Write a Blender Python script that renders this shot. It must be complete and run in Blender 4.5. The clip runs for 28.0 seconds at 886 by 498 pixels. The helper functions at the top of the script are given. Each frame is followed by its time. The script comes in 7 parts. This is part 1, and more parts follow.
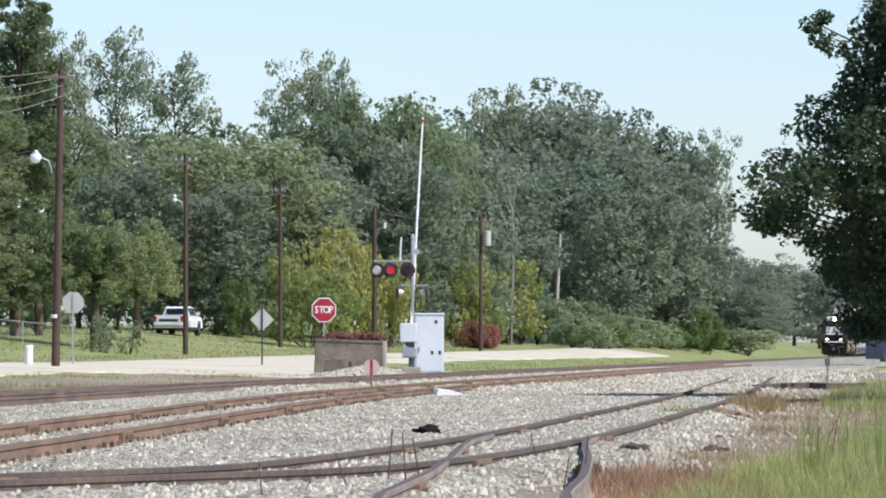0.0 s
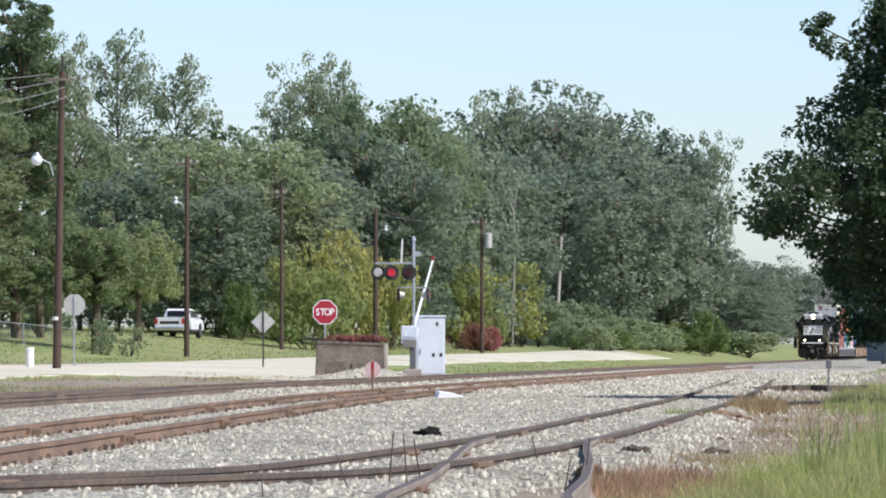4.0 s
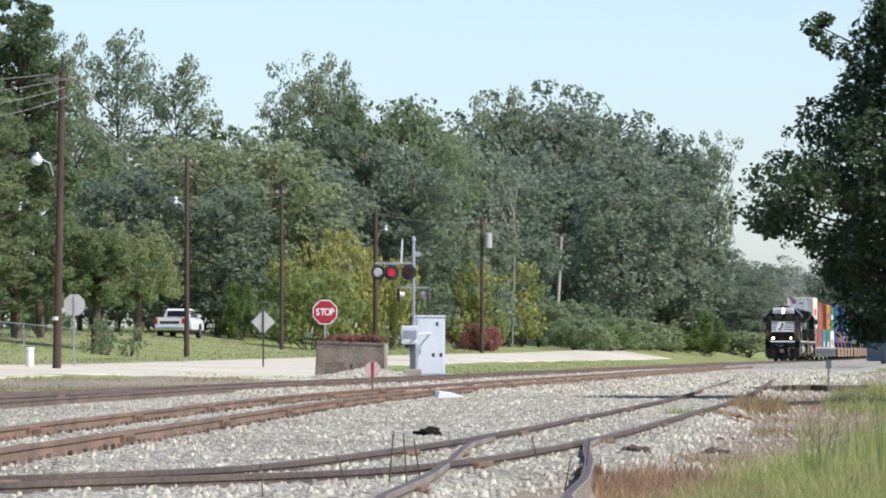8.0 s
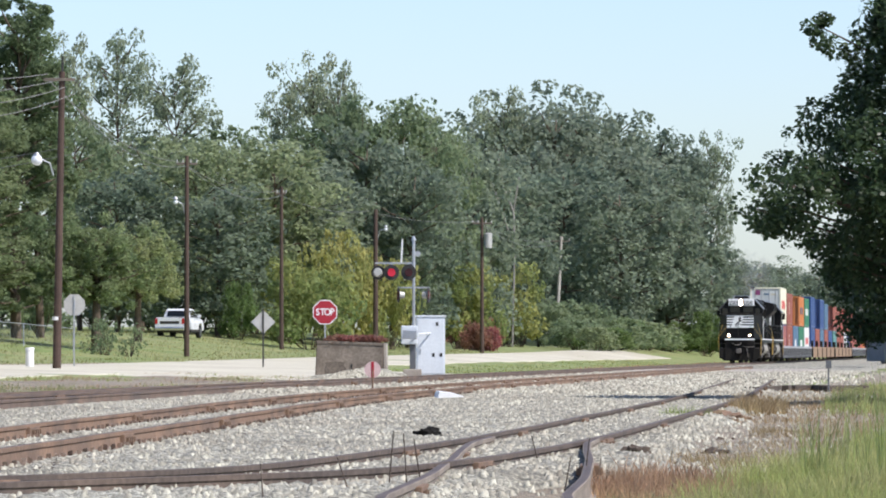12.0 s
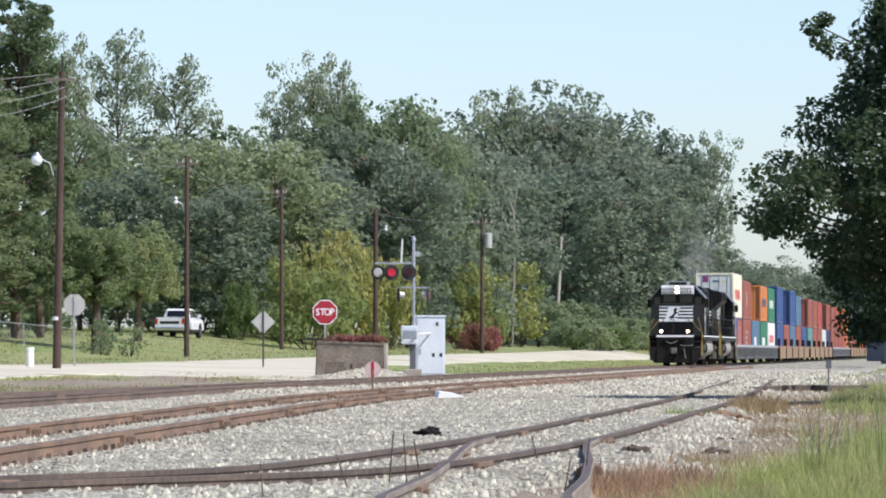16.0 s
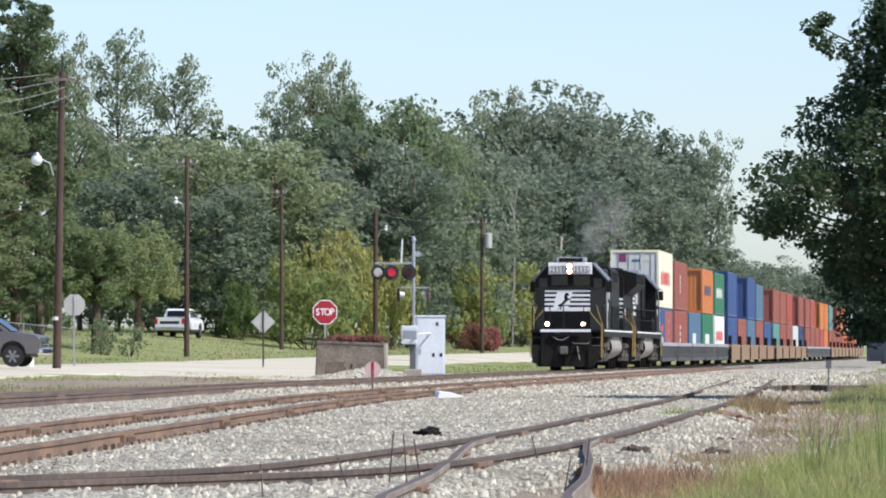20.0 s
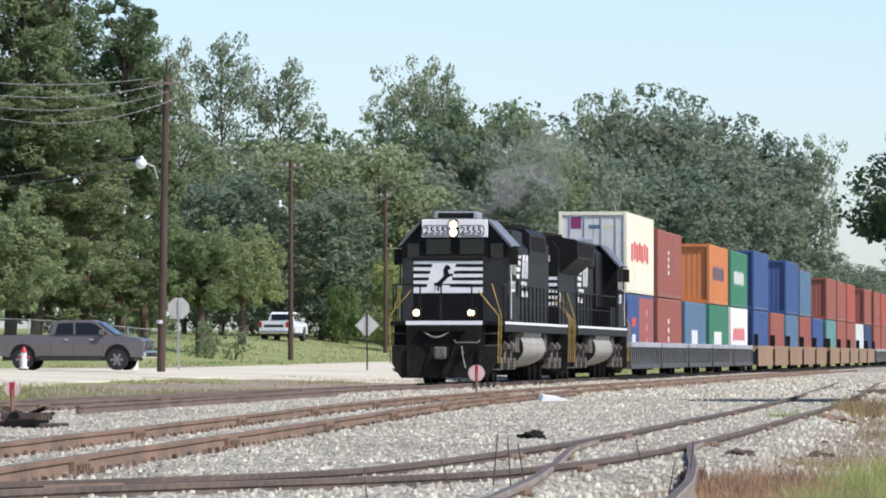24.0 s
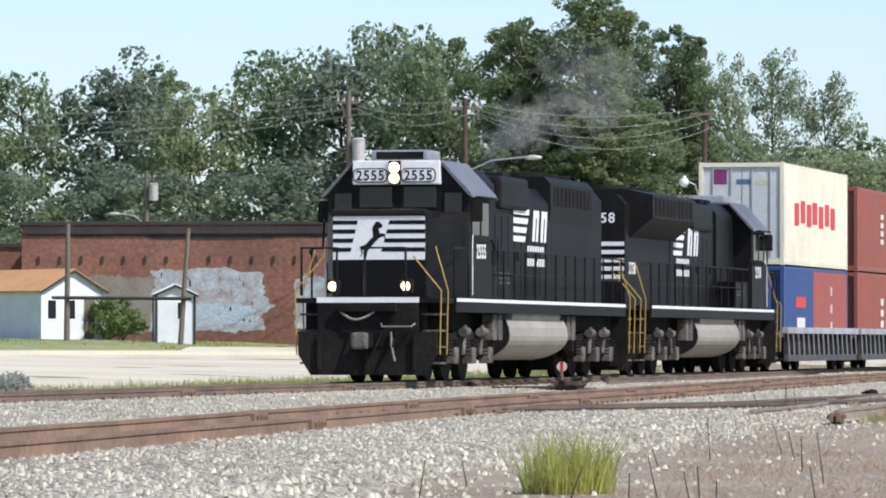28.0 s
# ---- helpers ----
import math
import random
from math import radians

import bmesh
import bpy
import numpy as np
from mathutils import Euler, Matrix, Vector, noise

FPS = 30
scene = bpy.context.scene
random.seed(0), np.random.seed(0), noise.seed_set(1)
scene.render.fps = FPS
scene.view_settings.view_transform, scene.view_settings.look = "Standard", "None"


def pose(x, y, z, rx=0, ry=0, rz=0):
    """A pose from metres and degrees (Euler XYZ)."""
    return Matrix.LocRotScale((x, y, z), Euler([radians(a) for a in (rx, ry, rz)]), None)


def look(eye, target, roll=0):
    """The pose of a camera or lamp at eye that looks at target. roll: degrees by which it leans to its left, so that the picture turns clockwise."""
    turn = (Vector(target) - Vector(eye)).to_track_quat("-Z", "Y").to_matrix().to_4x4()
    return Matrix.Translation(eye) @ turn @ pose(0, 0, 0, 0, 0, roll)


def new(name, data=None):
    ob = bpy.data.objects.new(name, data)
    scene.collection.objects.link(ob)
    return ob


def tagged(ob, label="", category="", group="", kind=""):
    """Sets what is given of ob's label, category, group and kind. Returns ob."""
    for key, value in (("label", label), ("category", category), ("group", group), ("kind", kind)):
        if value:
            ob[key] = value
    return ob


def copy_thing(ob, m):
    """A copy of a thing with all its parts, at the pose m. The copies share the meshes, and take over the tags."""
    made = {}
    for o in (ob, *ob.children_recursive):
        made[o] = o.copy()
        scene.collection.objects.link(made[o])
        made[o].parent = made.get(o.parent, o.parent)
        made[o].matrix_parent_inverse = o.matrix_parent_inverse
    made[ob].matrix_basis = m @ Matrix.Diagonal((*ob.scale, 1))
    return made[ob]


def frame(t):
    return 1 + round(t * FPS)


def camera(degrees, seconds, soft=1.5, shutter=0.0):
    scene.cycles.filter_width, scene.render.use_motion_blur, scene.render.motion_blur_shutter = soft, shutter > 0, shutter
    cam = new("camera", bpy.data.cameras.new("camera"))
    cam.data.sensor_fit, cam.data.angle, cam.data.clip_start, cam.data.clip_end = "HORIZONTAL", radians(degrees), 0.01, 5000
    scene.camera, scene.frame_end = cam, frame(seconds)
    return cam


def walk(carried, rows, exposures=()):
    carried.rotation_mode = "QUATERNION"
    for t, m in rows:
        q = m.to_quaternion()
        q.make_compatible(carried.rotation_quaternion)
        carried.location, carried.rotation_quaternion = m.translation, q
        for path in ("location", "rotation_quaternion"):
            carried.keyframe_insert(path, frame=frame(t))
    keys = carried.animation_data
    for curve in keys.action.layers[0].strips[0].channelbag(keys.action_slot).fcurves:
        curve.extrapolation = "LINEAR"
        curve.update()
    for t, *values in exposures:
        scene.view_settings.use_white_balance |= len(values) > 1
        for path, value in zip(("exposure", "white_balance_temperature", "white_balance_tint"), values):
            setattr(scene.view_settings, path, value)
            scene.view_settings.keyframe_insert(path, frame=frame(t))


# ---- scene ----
# ---- camera ----
cam = camera(9.06, 28.0, soft=1.9)
EYE = 1.07
EXPOSURE = 0.95
F = 9900.0
# seconds, metres drawn back, pan and tilt (in units of 1/F radians)
PAN = [(0.0, 0, -2, -4), (0.5, 0, 0, -1), (1.0, 0, 0, 0), (20.4, 0, 0, 0), (21.0, 0, 2, -1), (21.7, 0, 14, -4), (22.5, 0, 41, -5), (23.0, 0, 113, 2),
       (23.5, 0, 159, 4), (24.0, 0, 184, 6), (24.5, 0, 233, 13), (25.0, 0, 309, 14), (25.5, 0, 421, 19), (26.0, 0, 556, 19),
       (26.5, 5.4, 694, 18), (27.0, 18.8, 880, 9), (27.5, 29.0, 1061, 0), (28.0, 40.0, 1202, -14)]
BACK = (0.11, -1.0)
walk(cam, [(t, pose(BACK[0] * d, BACK[1] * d, EYE, 90 + math.degrees((182 + v) / F), 0, math.degrees(u / F))) for t, d, u, v in PAN], [(0, EXPOSURE, 6350, 16), (28, EXPOSURE, 6350, 16)])

# ---- light ----
world = bpy.data.worlds.new("sky")
scene.world = world
world.use_nodes = True
wn = world.node_tree.nodes
sky = wn.new("ShaderNodeTexSky")
sky.sky_type, sky.sun_disc = "NISHITA", False
sky.sun_elevation, sky.sun_rotation = radians(49), radians(121)
sky.dust_density, sky.air_density, sky.ozone_density = 0.7, 0.85, 3.5
wn["Background"].inputs["Strength"].default_value = 0.091
world.node_tree.links.new(sky.outputs[0], wn["Background"].inputs["Color"])
sun = new("sun", bpy.data.lights.new("sun", "SUN"))
sun.data.energy, sun.data.angle, sun.data.color = 2.8, radians(0.6), (1.0, 0.97, 0.91)
sun.matrix_world = look((70, -42, 95), (0, 0, 0))

# ---- plan: s metres along the main track, q metres to its far side ----
TX, TY = 0.0975, 0.9952
HEADING = math.degrees(math.atan2(-TY, -TX))
RAIL = 0.30


def place(s, q, z=0.0):
    return Vector((-17.9 + s * TX - q * TY, s * TY + q * TX, z))


def interp(v, xs, ys):
    return float(np.interp(v, xs, ys))


def land(s, q):
    """Height of the ground."""
    near = interp(q, (-60, -15, 6, 9, 14, 22, 29, 32, 38, 50, 100, 900), (0.1, 0.0, 0.0, 0.10, 0.28, 0.45, 0.55, 0.85, 1.15, 1.35, 2.2, 6.0))
    far = interp(q, (-60, -15, 6, 9, 14, 22, 27, 37, 60, 150, 900), (0.1, 0.0, 0.0, 0.12, 0.30, 0.55, 0.75, 1.8, 2.4, 3.2, 6.0))
    f = interp(s, (230, 320), (0, 1))
    z = near + (far - near) * f
    rise = min(max(s - 250, 0), 400) * 0.0035 * interp(q, (7, 14), (0, 1))
    return z + rise


# ---- materials ----
def material(name, colour, rough=0.7, metal=0.0, scale=3.0, vary=0.25, fine=40.0, bump=0.15, tint=None, island=0.0, coords="Object"):
    """Colour broken up at two scales, with fine relief."""
    m = bpy.data.materials.new(name)
    m.use_nodes = True
    n, l = m.node_tree.nodes, m.node_tree.links
    b = n["Principled BSDF"]
    b.inputs["Roughness"].default_value, b.inputs["Metallic"].default_value = rough, metal
    tc = n.new("ShaderNodeTexCoord")
    big, small = n.new("ShaderNodeTexNoise"), n.new("ShaderNodeTexNoise")
    big.inputs["Scale"].default_value, small.inputs["Scale"].default_value = scale, fine
    big.inputs["Detail"].default_value, small.inputs["Detail"].default_value = 5, 3
    for t in (big, small):
        l.new(tc.outputs[coords], t.inputs["Vector"])
    mix = n.new("ShaderNodeMix")
    mix.data_type = "RGBA"
    ramp = n.new("ShaderNodeMapRange")
    ramp.inputs["From Min"].default_value, ramp.inputs["From Max"].default_value = 0.35, 0.65
    l.new(big.outputs[0], ramp.inputs["Value"])
    l.new(ramp.outputs[0], mix.inputs["Factor"])
    other = tint or tuple(c * (1 - vary) for c in colour)
    mix.inputs["A"].default_value, mix.inputs["B"].default_value = (*colour, 1), (*other, 1)
    hsv = n.new("ShaderNodeHueSaturation")
    l.new(mix.outputs["Result"], hsv.inputs["Color"])
    val = n.new("ShaderNodeMapRange")
    val.inputs["From Min"].default_value, val.inputs["From Max"].default_value = 0.3, 0.7
    val.inputs["To Min"].default_value, val.inputs["To Max"].default_value = 1 - vary * 0.7, 1 + vary * 0.7
    l.new(small.outputs[0], val.inputs["Value"])
    if island:
        geo, k = n.new("ShaderNodeNewGeometry"), n.new("ShaderNodeMapRange")
        k.inputs["To Min"].default_value, k.inputs["To Max"].default_value = 1 - island, 1 + island
        l.new(geo.outputs["Random Per Island"], k.inputs["Value"])
        mul = n.new("ShaderNodeMath")
        mul.operation = "MULTIPLY"
        l.new(k.outputs[0], mul.inputs[0]), l.new(val.outputs[0], mul.inputs[1])
        l.new(mul.outputs[0], hsv.inputs["Value"])
    else:
        l.new(val.outputs[0], hsv.inputs["Value"])
    l.new(hsv.outputs[0], b.inputs["Base Color"])
    if bump:
        bp = n.new("ShaderNodeBump")
        bp.inputs["Strength"].default_value, bp.inputs["Distance"].default_value = bump, 0.02
        l.new(small.outputs[0], bp.inputs["Height"]), l.new(bp.outputs[0], b.inputs["Normal"])
    return m


def glow(name, colour, strength):
    m = bpy.data.materials.new(name)
    m.use_nodes = True
    b = m.node_tree.nodes["Principled BSDF"]
    b.inputs["Base Color"].default_value = (*colour, 1)
    b.inputs["Emission Color"].default_value, b.inputs["Emission Strength"].default_value = (*colour, 1), strength
    return m


def leafy(name, colour, other, scale=0.35, island=0.22):
    m = material(name, colour, 0.55, 0, scale, 0.3, 3.0, 0, other, island)
    b = m.node_tree.nodes["Principled BSDF"]
    b.inputs["Specular IOR Level"].default_value = 0.15
    n, l = m.node_tree.nodes, m.node_tree.links
    tr, add = n.new("ShaderNodeBsdfTranslucent"), n.new("ShaderNodeMixShader")
    add.inputs[0].default_value = 0.64
    # every plant has a tone of its own
    info, tone, warm, own = n.new("ShaderNodeObjectInfo"), n.new("ShaderNodeMapRange"), n.new("ShaderNodeMapRange"), n.new("ShaderNodeHueSaturation")
    tone.inputs["To Min"].default_value, tone.inputs["To Max"].default_value = 0.84, 1.16
    warm.inputs["To Min"].default_value, warm.inputs["To Max"].default_value = 0.52, 0.482
    own.inputs["Saturation"].default_value = 0.88
    l.new(info.outputs["Random"], tone.inputs["Value"]), l.new(info.outputs["Random"], warm.inputs["Value"])
    l.new(tone.outputs[0], own.inputs["Value"]), l.new(warm.outputs[0], own.inputs["Hue"])
    l.new(b.inputs["Base Color"].links[0].from_socket, own.inputs["Color"])
    l.new(own.outputs[0], b.inputs["Base Color"]), l.new(own.outputs[0], tr.inputs["Color"])
    l.new(b.outputs[0], add.inputs[1]), l.new(tr.outputs[0], add.inputs[2])
    l.new(add.outputs[0], n["Material Output"].inputs["Surface"])
    return m


GRASS = material("grass", (0.155, 0.210, 0.056), 0.9, 0, 0.22, 0.3, 2.2, 0.6, (0.255, 0.255, 0.10), coords="Object")
def stony(name, colour, other, cell=0.055, depth=1.0):
    """Crushed stone: every stone has a tone of its own, with shade painted into the gaps."""
    m = material(name, colour, 0.9, 0, 0.22, 0.30, 14, 0, other)
    n, l = m.node_tree.nodes, m.node_tree.links
    b = n["Principled BSDF"]
    tc, vor, edge = n.new("ShaderNodeTexCoord"), n.new("ShaderNodeTexVoronoi"), n.new("ShaderNodeTexVoronoi")
    edge.feature = "DISTANCE_TO_EDGE"
    for v in (vor, edge):
        v.inputs["Scale"].default_value = 1 / cell
        l.new(tc.outputs["Object"], v.inputs["Vector"])
    sep, tone, gap, mul, hsv = n.new("ShaderNodeSeparateColor"), n.new("ShaderNodeMapRange"), n.new("ShaderNodeMapRange"), n.new("ShaderNodeMath"), n.new("ShaderNodeHueSaturation")
    tone.inputs["To Min"].default_value, tone.inputs["To Max"].default_value = 0.42, 1.48
    gap.inputs["From Max"].default_value, gap.inputs["To Min"].default_value = 0.10, 0.45
    mul.operation = "MULTIPLY"
    l.new(vor.outputs["Color"], sep.inputs[0]), l.new(sep.outputs[0], tone.inputs["Value"]), l.new(edge.outputs["Distance"], gap.inputs["Value"])
    l.new(tone.outputs[0], mul.inputs[0]), l.new(gap.outputs[0], mul.inputs[1]), l.new(mul.outputs[0], hsv.inputs["Value"])
    l.new(b.inputs["Base Color"].links[0].from_socket, hsv.inputs["Color"]), l.new(hsv.outputs[0], b.inputs["Base Color"])
    bp = n.new("ShaderNodeBump")
    bp.inputs["Strength"].default_value, bp.inputs["Distance"].default_value = depth, 0.03
    l.new(edge.outputs["Distance"], bp.inputs["Height"]), l.new(bp.outputs[0], b.inputs["Normal"])
    return m


BALLAST = stony("ballast", (0.40, 0.385, 0.305), (0.29, 0.27, 0.205))
STONE = material("ballast stone", (0.42, 0.405, 0.32), 0.9, 0, 0.4, 0.2, 20, 0.3, (0.30, 0.275, 0.215), island=0.45)
PALE_ROAD = material("pale road", (0.56, 0.525, 0.405), 0.9, 0, 0.15, 0.14, 5, 0.3, (0.46, 0.42, 0.315), coords="Object")
RUST = material("rusty rail", (0.24, 0.150, 0.092), 0.85, 0.0, 0.8, 0.3, 14, 0.4, (0.145, 0.095, 0.064))
RUST_SPUR = material("dull spur rail", (0.12, 0.088, 0.066), 0.85, 0.0, 0.8, 0.35, 14, 0.4, (0.08, 0.062, 0.05))
DUSTY = material("dusty tan rail", (0.27, 0.225, 0.175), 0.85, 0.0, 0.8, 0.3, 14, 0.4, (0.18, 0.145, 0.115))
RUST_MAIN = material("dark brown main rail", (0.175, 0.118, 0.082), 0.8, 0.0, 0.8, 0.35, 14, 0.4, (0.10, 0.074, 0.057))
RAILTOP = material("worn rail head", (0.10, 0.082, 0.074), 0.6, 0.0, 0.5, 0.25, 9, 0.1)
TIE = material("old timber", (0.10, 0.075, 0.055), 0.9, 0, 2, 0.4, 30, 0.6)
TRUNK = material("bark", (0.13, 0.095, 0.065), 0.9, 0, 2, 0.35, 14, 0.8)
POLEWOOD = material("brown pole wood", (0.080, 0.050, 0.036), 0.85, 0, 1.2, 0.3, 18, 0.4)
GREYWOOD = material("grey pole wood", (0.17, 0.14, 0.11), 0.85, 0, 1.2, 0.3, 18, 0.4)
# dark, mid and greyish leaf colours are lightened and blued for distance haze
LEAF_DARK = leafy("dark leaves tinted for haze", (0.195, 0.251, 0.170), (0.251, 0.308, 0.195))
LEAF_MID = leafy("mid green leaves", (0.218, 0.286, 0.136), (0.286, 0.347, 0.173))
LEAF_PINE = leafy("pine needles", (0.170, 0.235, 0.105), (0.235, 0.290, 0.130))
LEAF_HAZE = leafy("green leaves greyed for haze", (0.205, 0.26, 0.18), (0.25, 0.30, 0.20))
LEAF_YELLOW = leafy("yellow green leaves", (0.400, 0.395, 0.105), (0.265, 0.330, 0.100))
LEAF_LIGHT = leafy("light green leaves", (0.17, 0.26, 0.07), (0.12, 0.19, 0.05))
# base colour kept dark for the shaded side of the near tree
LEAF_SHADE = leafy("glossy leaves with shade in the colour", (0.051, 0.093, 0.034), (0.085, 0.136, 0.044))
LEAF_PALE = leafy("pale thin leaves", (0.270, 0.325, 0.190), (0.350, 0.395, 0.250))
LEAF_SHADE.node_tree.nodes["Principled BSDF"].inputs["Specular IOR Level"].default_value = 0.5
LEAF_SHADE.node_tree.nodes["Principled BSDF"].inputs["Roughness"].default_value = 0.38
VERGE = leafy("lush verge grass", (0.290, 0.365, 0.075), (0.465, 0.455, 0.165), 0.3, 0.35)
LEAF_STREET = leafy("olive street tree leaves", (0.235, 0.310, 0.120), (0.330, 0.375, 0.165), 0.8, 0.3)
LEAF_RED = leafy("red leaves", (0.42, 0.155, 0.125), (0.30, 0.14, 0.09))
TUFT = leafy("yellow-green tuft", (0.47, 0.48, 0.11), (0.36, 0.41, 0.09), 2.0, 0.3)
STRAW = leafy("straw grass", (0.52, 0.44, 0.22), (0.42, 0.33, 0.15), 0.5, 0.35)
BLADE = leafy("grass blades", (0.225, 0.275, 0.069), (0.413, 0.388, 0.175), 0.3, 0.35)
DRYBLADE = leafy("dry grass", (0.480, 0.335, 0.150), (0.350, 0.220, 0.110), 0.5, 0.4)
BLACK = material("black paint", (0.0060, 0.0058, 0.0062), 0.52, 0, 0.6, 0.4, 12, 0.03, (0.012, 0.011, 0.0105))
BLACK.node_tree.nodes["Principled BSDF"].inputs["Specular IOR Level"].default_value = 0.16
GRIME = material("black grime", (0.008, 0.0075, 0.007), 0.8, 0, 1.0, 0.4, 12, 0.2, (0.02, 0.018, 0.015))
GRIME.node_tree.nodes["Principled BSDF"].inputs["Specular IOR Level"].default_value = 0.15
WHITE = material("white paint", (0.78, 0.78, 0.76), 0.45, 0, 1.0, 0.08, 12, 0.03)
GREYTANK = material("dusty grey tank", (0.33, 0.31, 0.26), 0.6, 0, 0.7, 0.2, 10, 0.08, (0.25, 0.23, 0.19))
YELLOW = material("yellow rail paint", (0.40, 0.26, 0.06), 0.5, 0, 2, 0.15, 20, 0.05)
STEEL = material("galvanised steel", (0.48, 0.49, 0.50), 0.45, 0.7, 1.5, 0.15, 20, 0.05)
GLASS = material("dark glass", (0.02, 0.022, 0.025), 0.06, 0, 1, 0.1, 5, 0)
RUBBER = material("rubber", (0.02, 0.02, 0.02), 0.85, 0, 3, 0.2, 30, 0.2)
LAMP_ON = glow("lit headlight", (1.0, 0.86, 0.62), 400.0)
DITCH_ON = glow("lit ditch lamp", (1.0, 0.84, 0.60), 160.0)
# added glow disc that imitates the warm flare round a lit lamp
LAMP_HALO = glow("warm halo disc round a lamp", (1.0, 0.58, 0.28), 1.6)
RED_LENS = glow("red lens", (0.62, 0.03, 0.06), 0.3)
RED = material("red sign paint", (0.37, 0.02, 0.032), 0.45, 0, 2, 0.1, 20, 0.02)
CONCRETE = material("concrete", (0.40, 0.36, 0.30), 0.9, 0, 1.2, 0.2, 20, 0.3, (0.30, 0.26, 0.21))
BRICK = material("red brick", (0.27, 0.115, 0.075), 0.9, 0, 0.5, 0.3, 6, 0.3, (0.20, 0.085, 0.06))
CREAM = material("cream wall paint", (0.72, 0.67, 0.52), 0.8, 0, 1, 0.12, 10, 0.1)


# ---- mesh helpers ----
def part(name, bm, mat, parent=None, label="", smooth=False):
    me = bpy.data.meshes.new(name)
    bm.to_mesh(me)
    bm.free()
    me.materials.append(mat)
    if smooth:
        for p in me.polygons:
            p.use_smooth = True
    ob = new(name, me)
    ob.parent = parent
    if label:
        tagged(ob, label)
    return ob


def empty(name, label, category, m=None, group="", kind=""):
    ob = new(name)
    if m is not None:
        ob.matrix_basis = m
    return tagged(ob, label, category, group, kind)


def add_box(bm, x0, x1, y0, y1, z0, z1, bevel=0.0, m=None):
    r = bmesh.ops.create_cube(bm, size=1)
    vs = r["verts"]
    for v in vs:
        v.co = Vector(((x0 + x1) / 2 + v.co.x * (x1 - x0), (y0 + y1) / 2 + v.co.y * (y1 - y0), (z0 + z1) / 2 + v.co.z * (z1 - z0)))
        if m is not None:
            v.co = m @ v.co
    if bevel:
        es = list({e for v in vs for e in v.link_edges})
        bmesh.ops.bevel(bm, geom=es, offset=bevel, segments=2, affect="EDGES", profile=0.6)


def box(x0, x1, y0, y1, z0, z1, bevel=0.0, m=None):
    bm = bmesh.new()
    add_box(bm, x0, x1, y0, y1, z0, z1, bevel, m)
    return bm


def add_tube(bm, a, b, r0, r1=None, n=8, caps=True):
    a, b = Vector(a), Vector(b)
    r1 = r0 if r1 is None else r1
    d = (b - a).normalized()
    u = d.orthogonal().normalized()
    w = d.cross(u)
    rings = []
    for c, r in ((a, r0), (b, r1)):
        rings.append([bm.verts.new(c + (u * math.cos(k * math.tau / n) + w * math.sin(k * math.tau / n)) * r) for k in range(n)])
    for k in range(n):
        bm.faces.new((rings[0][k], rings[0][(k + 1) % n], rings[1][(k + 1) % n], rings[1][k]))
    if caps:
        bm.faces.new(rings[0][::-1])
        bm.faces.new(rings[1])


def add_path(bm, pts, r, n=6):
    """One bent tube through the points."""
    pts = [Vector(p) for p in pts]
    rings, u = [], None
    for k, p in enumerate(pts):
        d = (pts[min(k + 1, len(pts) - 1)] - pts[max(k - 1, 0)]).normalized()
        u = d.orthogonal().normalized() if u is None else (u - d * u.dot(d)).normalized()
        w = d.cross(u)
        rings.append([bm.verts.new(p + (u * math.cos(j * math.tau / n) + w * math.sin(j * math.tau / n)) * r) for j in range(n)])
    for a, b in zip(rings, rings[1:]):
        for j in range(n):
            bm.faces.new((a[j], a[(j + 1) % n], b[(j + 1) % n], b[j]))
    bm.faces.new(rings[0][::-1]), bm.faces.new(rings[-1])


def tube(a, b, r0, r1=None, n=10):
    bm = bmesh.new()
    add_tube(bm, a, b, r0, r1, n)
    return bm


def prism(outline, axis, lo, hi, bevel=0.0):
    """An outline of (u, v) pairs drawn out along an axis: x takes (y, z), y takes (x, z), z takes (x, y)."""
    bm = bmesh.new()

    def at(u, v, w):
        return {"x": (w, u, v), "y": (u, w, v), "z": (u, v, w)}[axis]
    a = [bm.verts.new(at(u, v, lo)) for u, v in outline]
    b = [bm.verts.new(at(u, v, hi)) for u, v in outline]
    n = len(outline)
    bm.faces.new(a), bm.faces.new(b[::-1])
    for k in range(n):
        bm.faces.new((a[k], b[k], b[(k + 1) % n], a[(k + 1) % n]))
    bmesh.ops.recalc_face_normals(bm, faces=bm.faces)
    if bevel:
        bmesh.ops.bevel(bm, geom=list(bm.edges), offset=bevel, segments=2, affect="EDGES")
    return bm


def mesh_object(name, verts, faces, mat, parent=None):
    me = bpy.data.meshes.new(name)
    me.from_pydata(verts, [], faces)
    me.materials.append(mat)
    ob = new(name, me)
    ob.parent = parent
    return ob


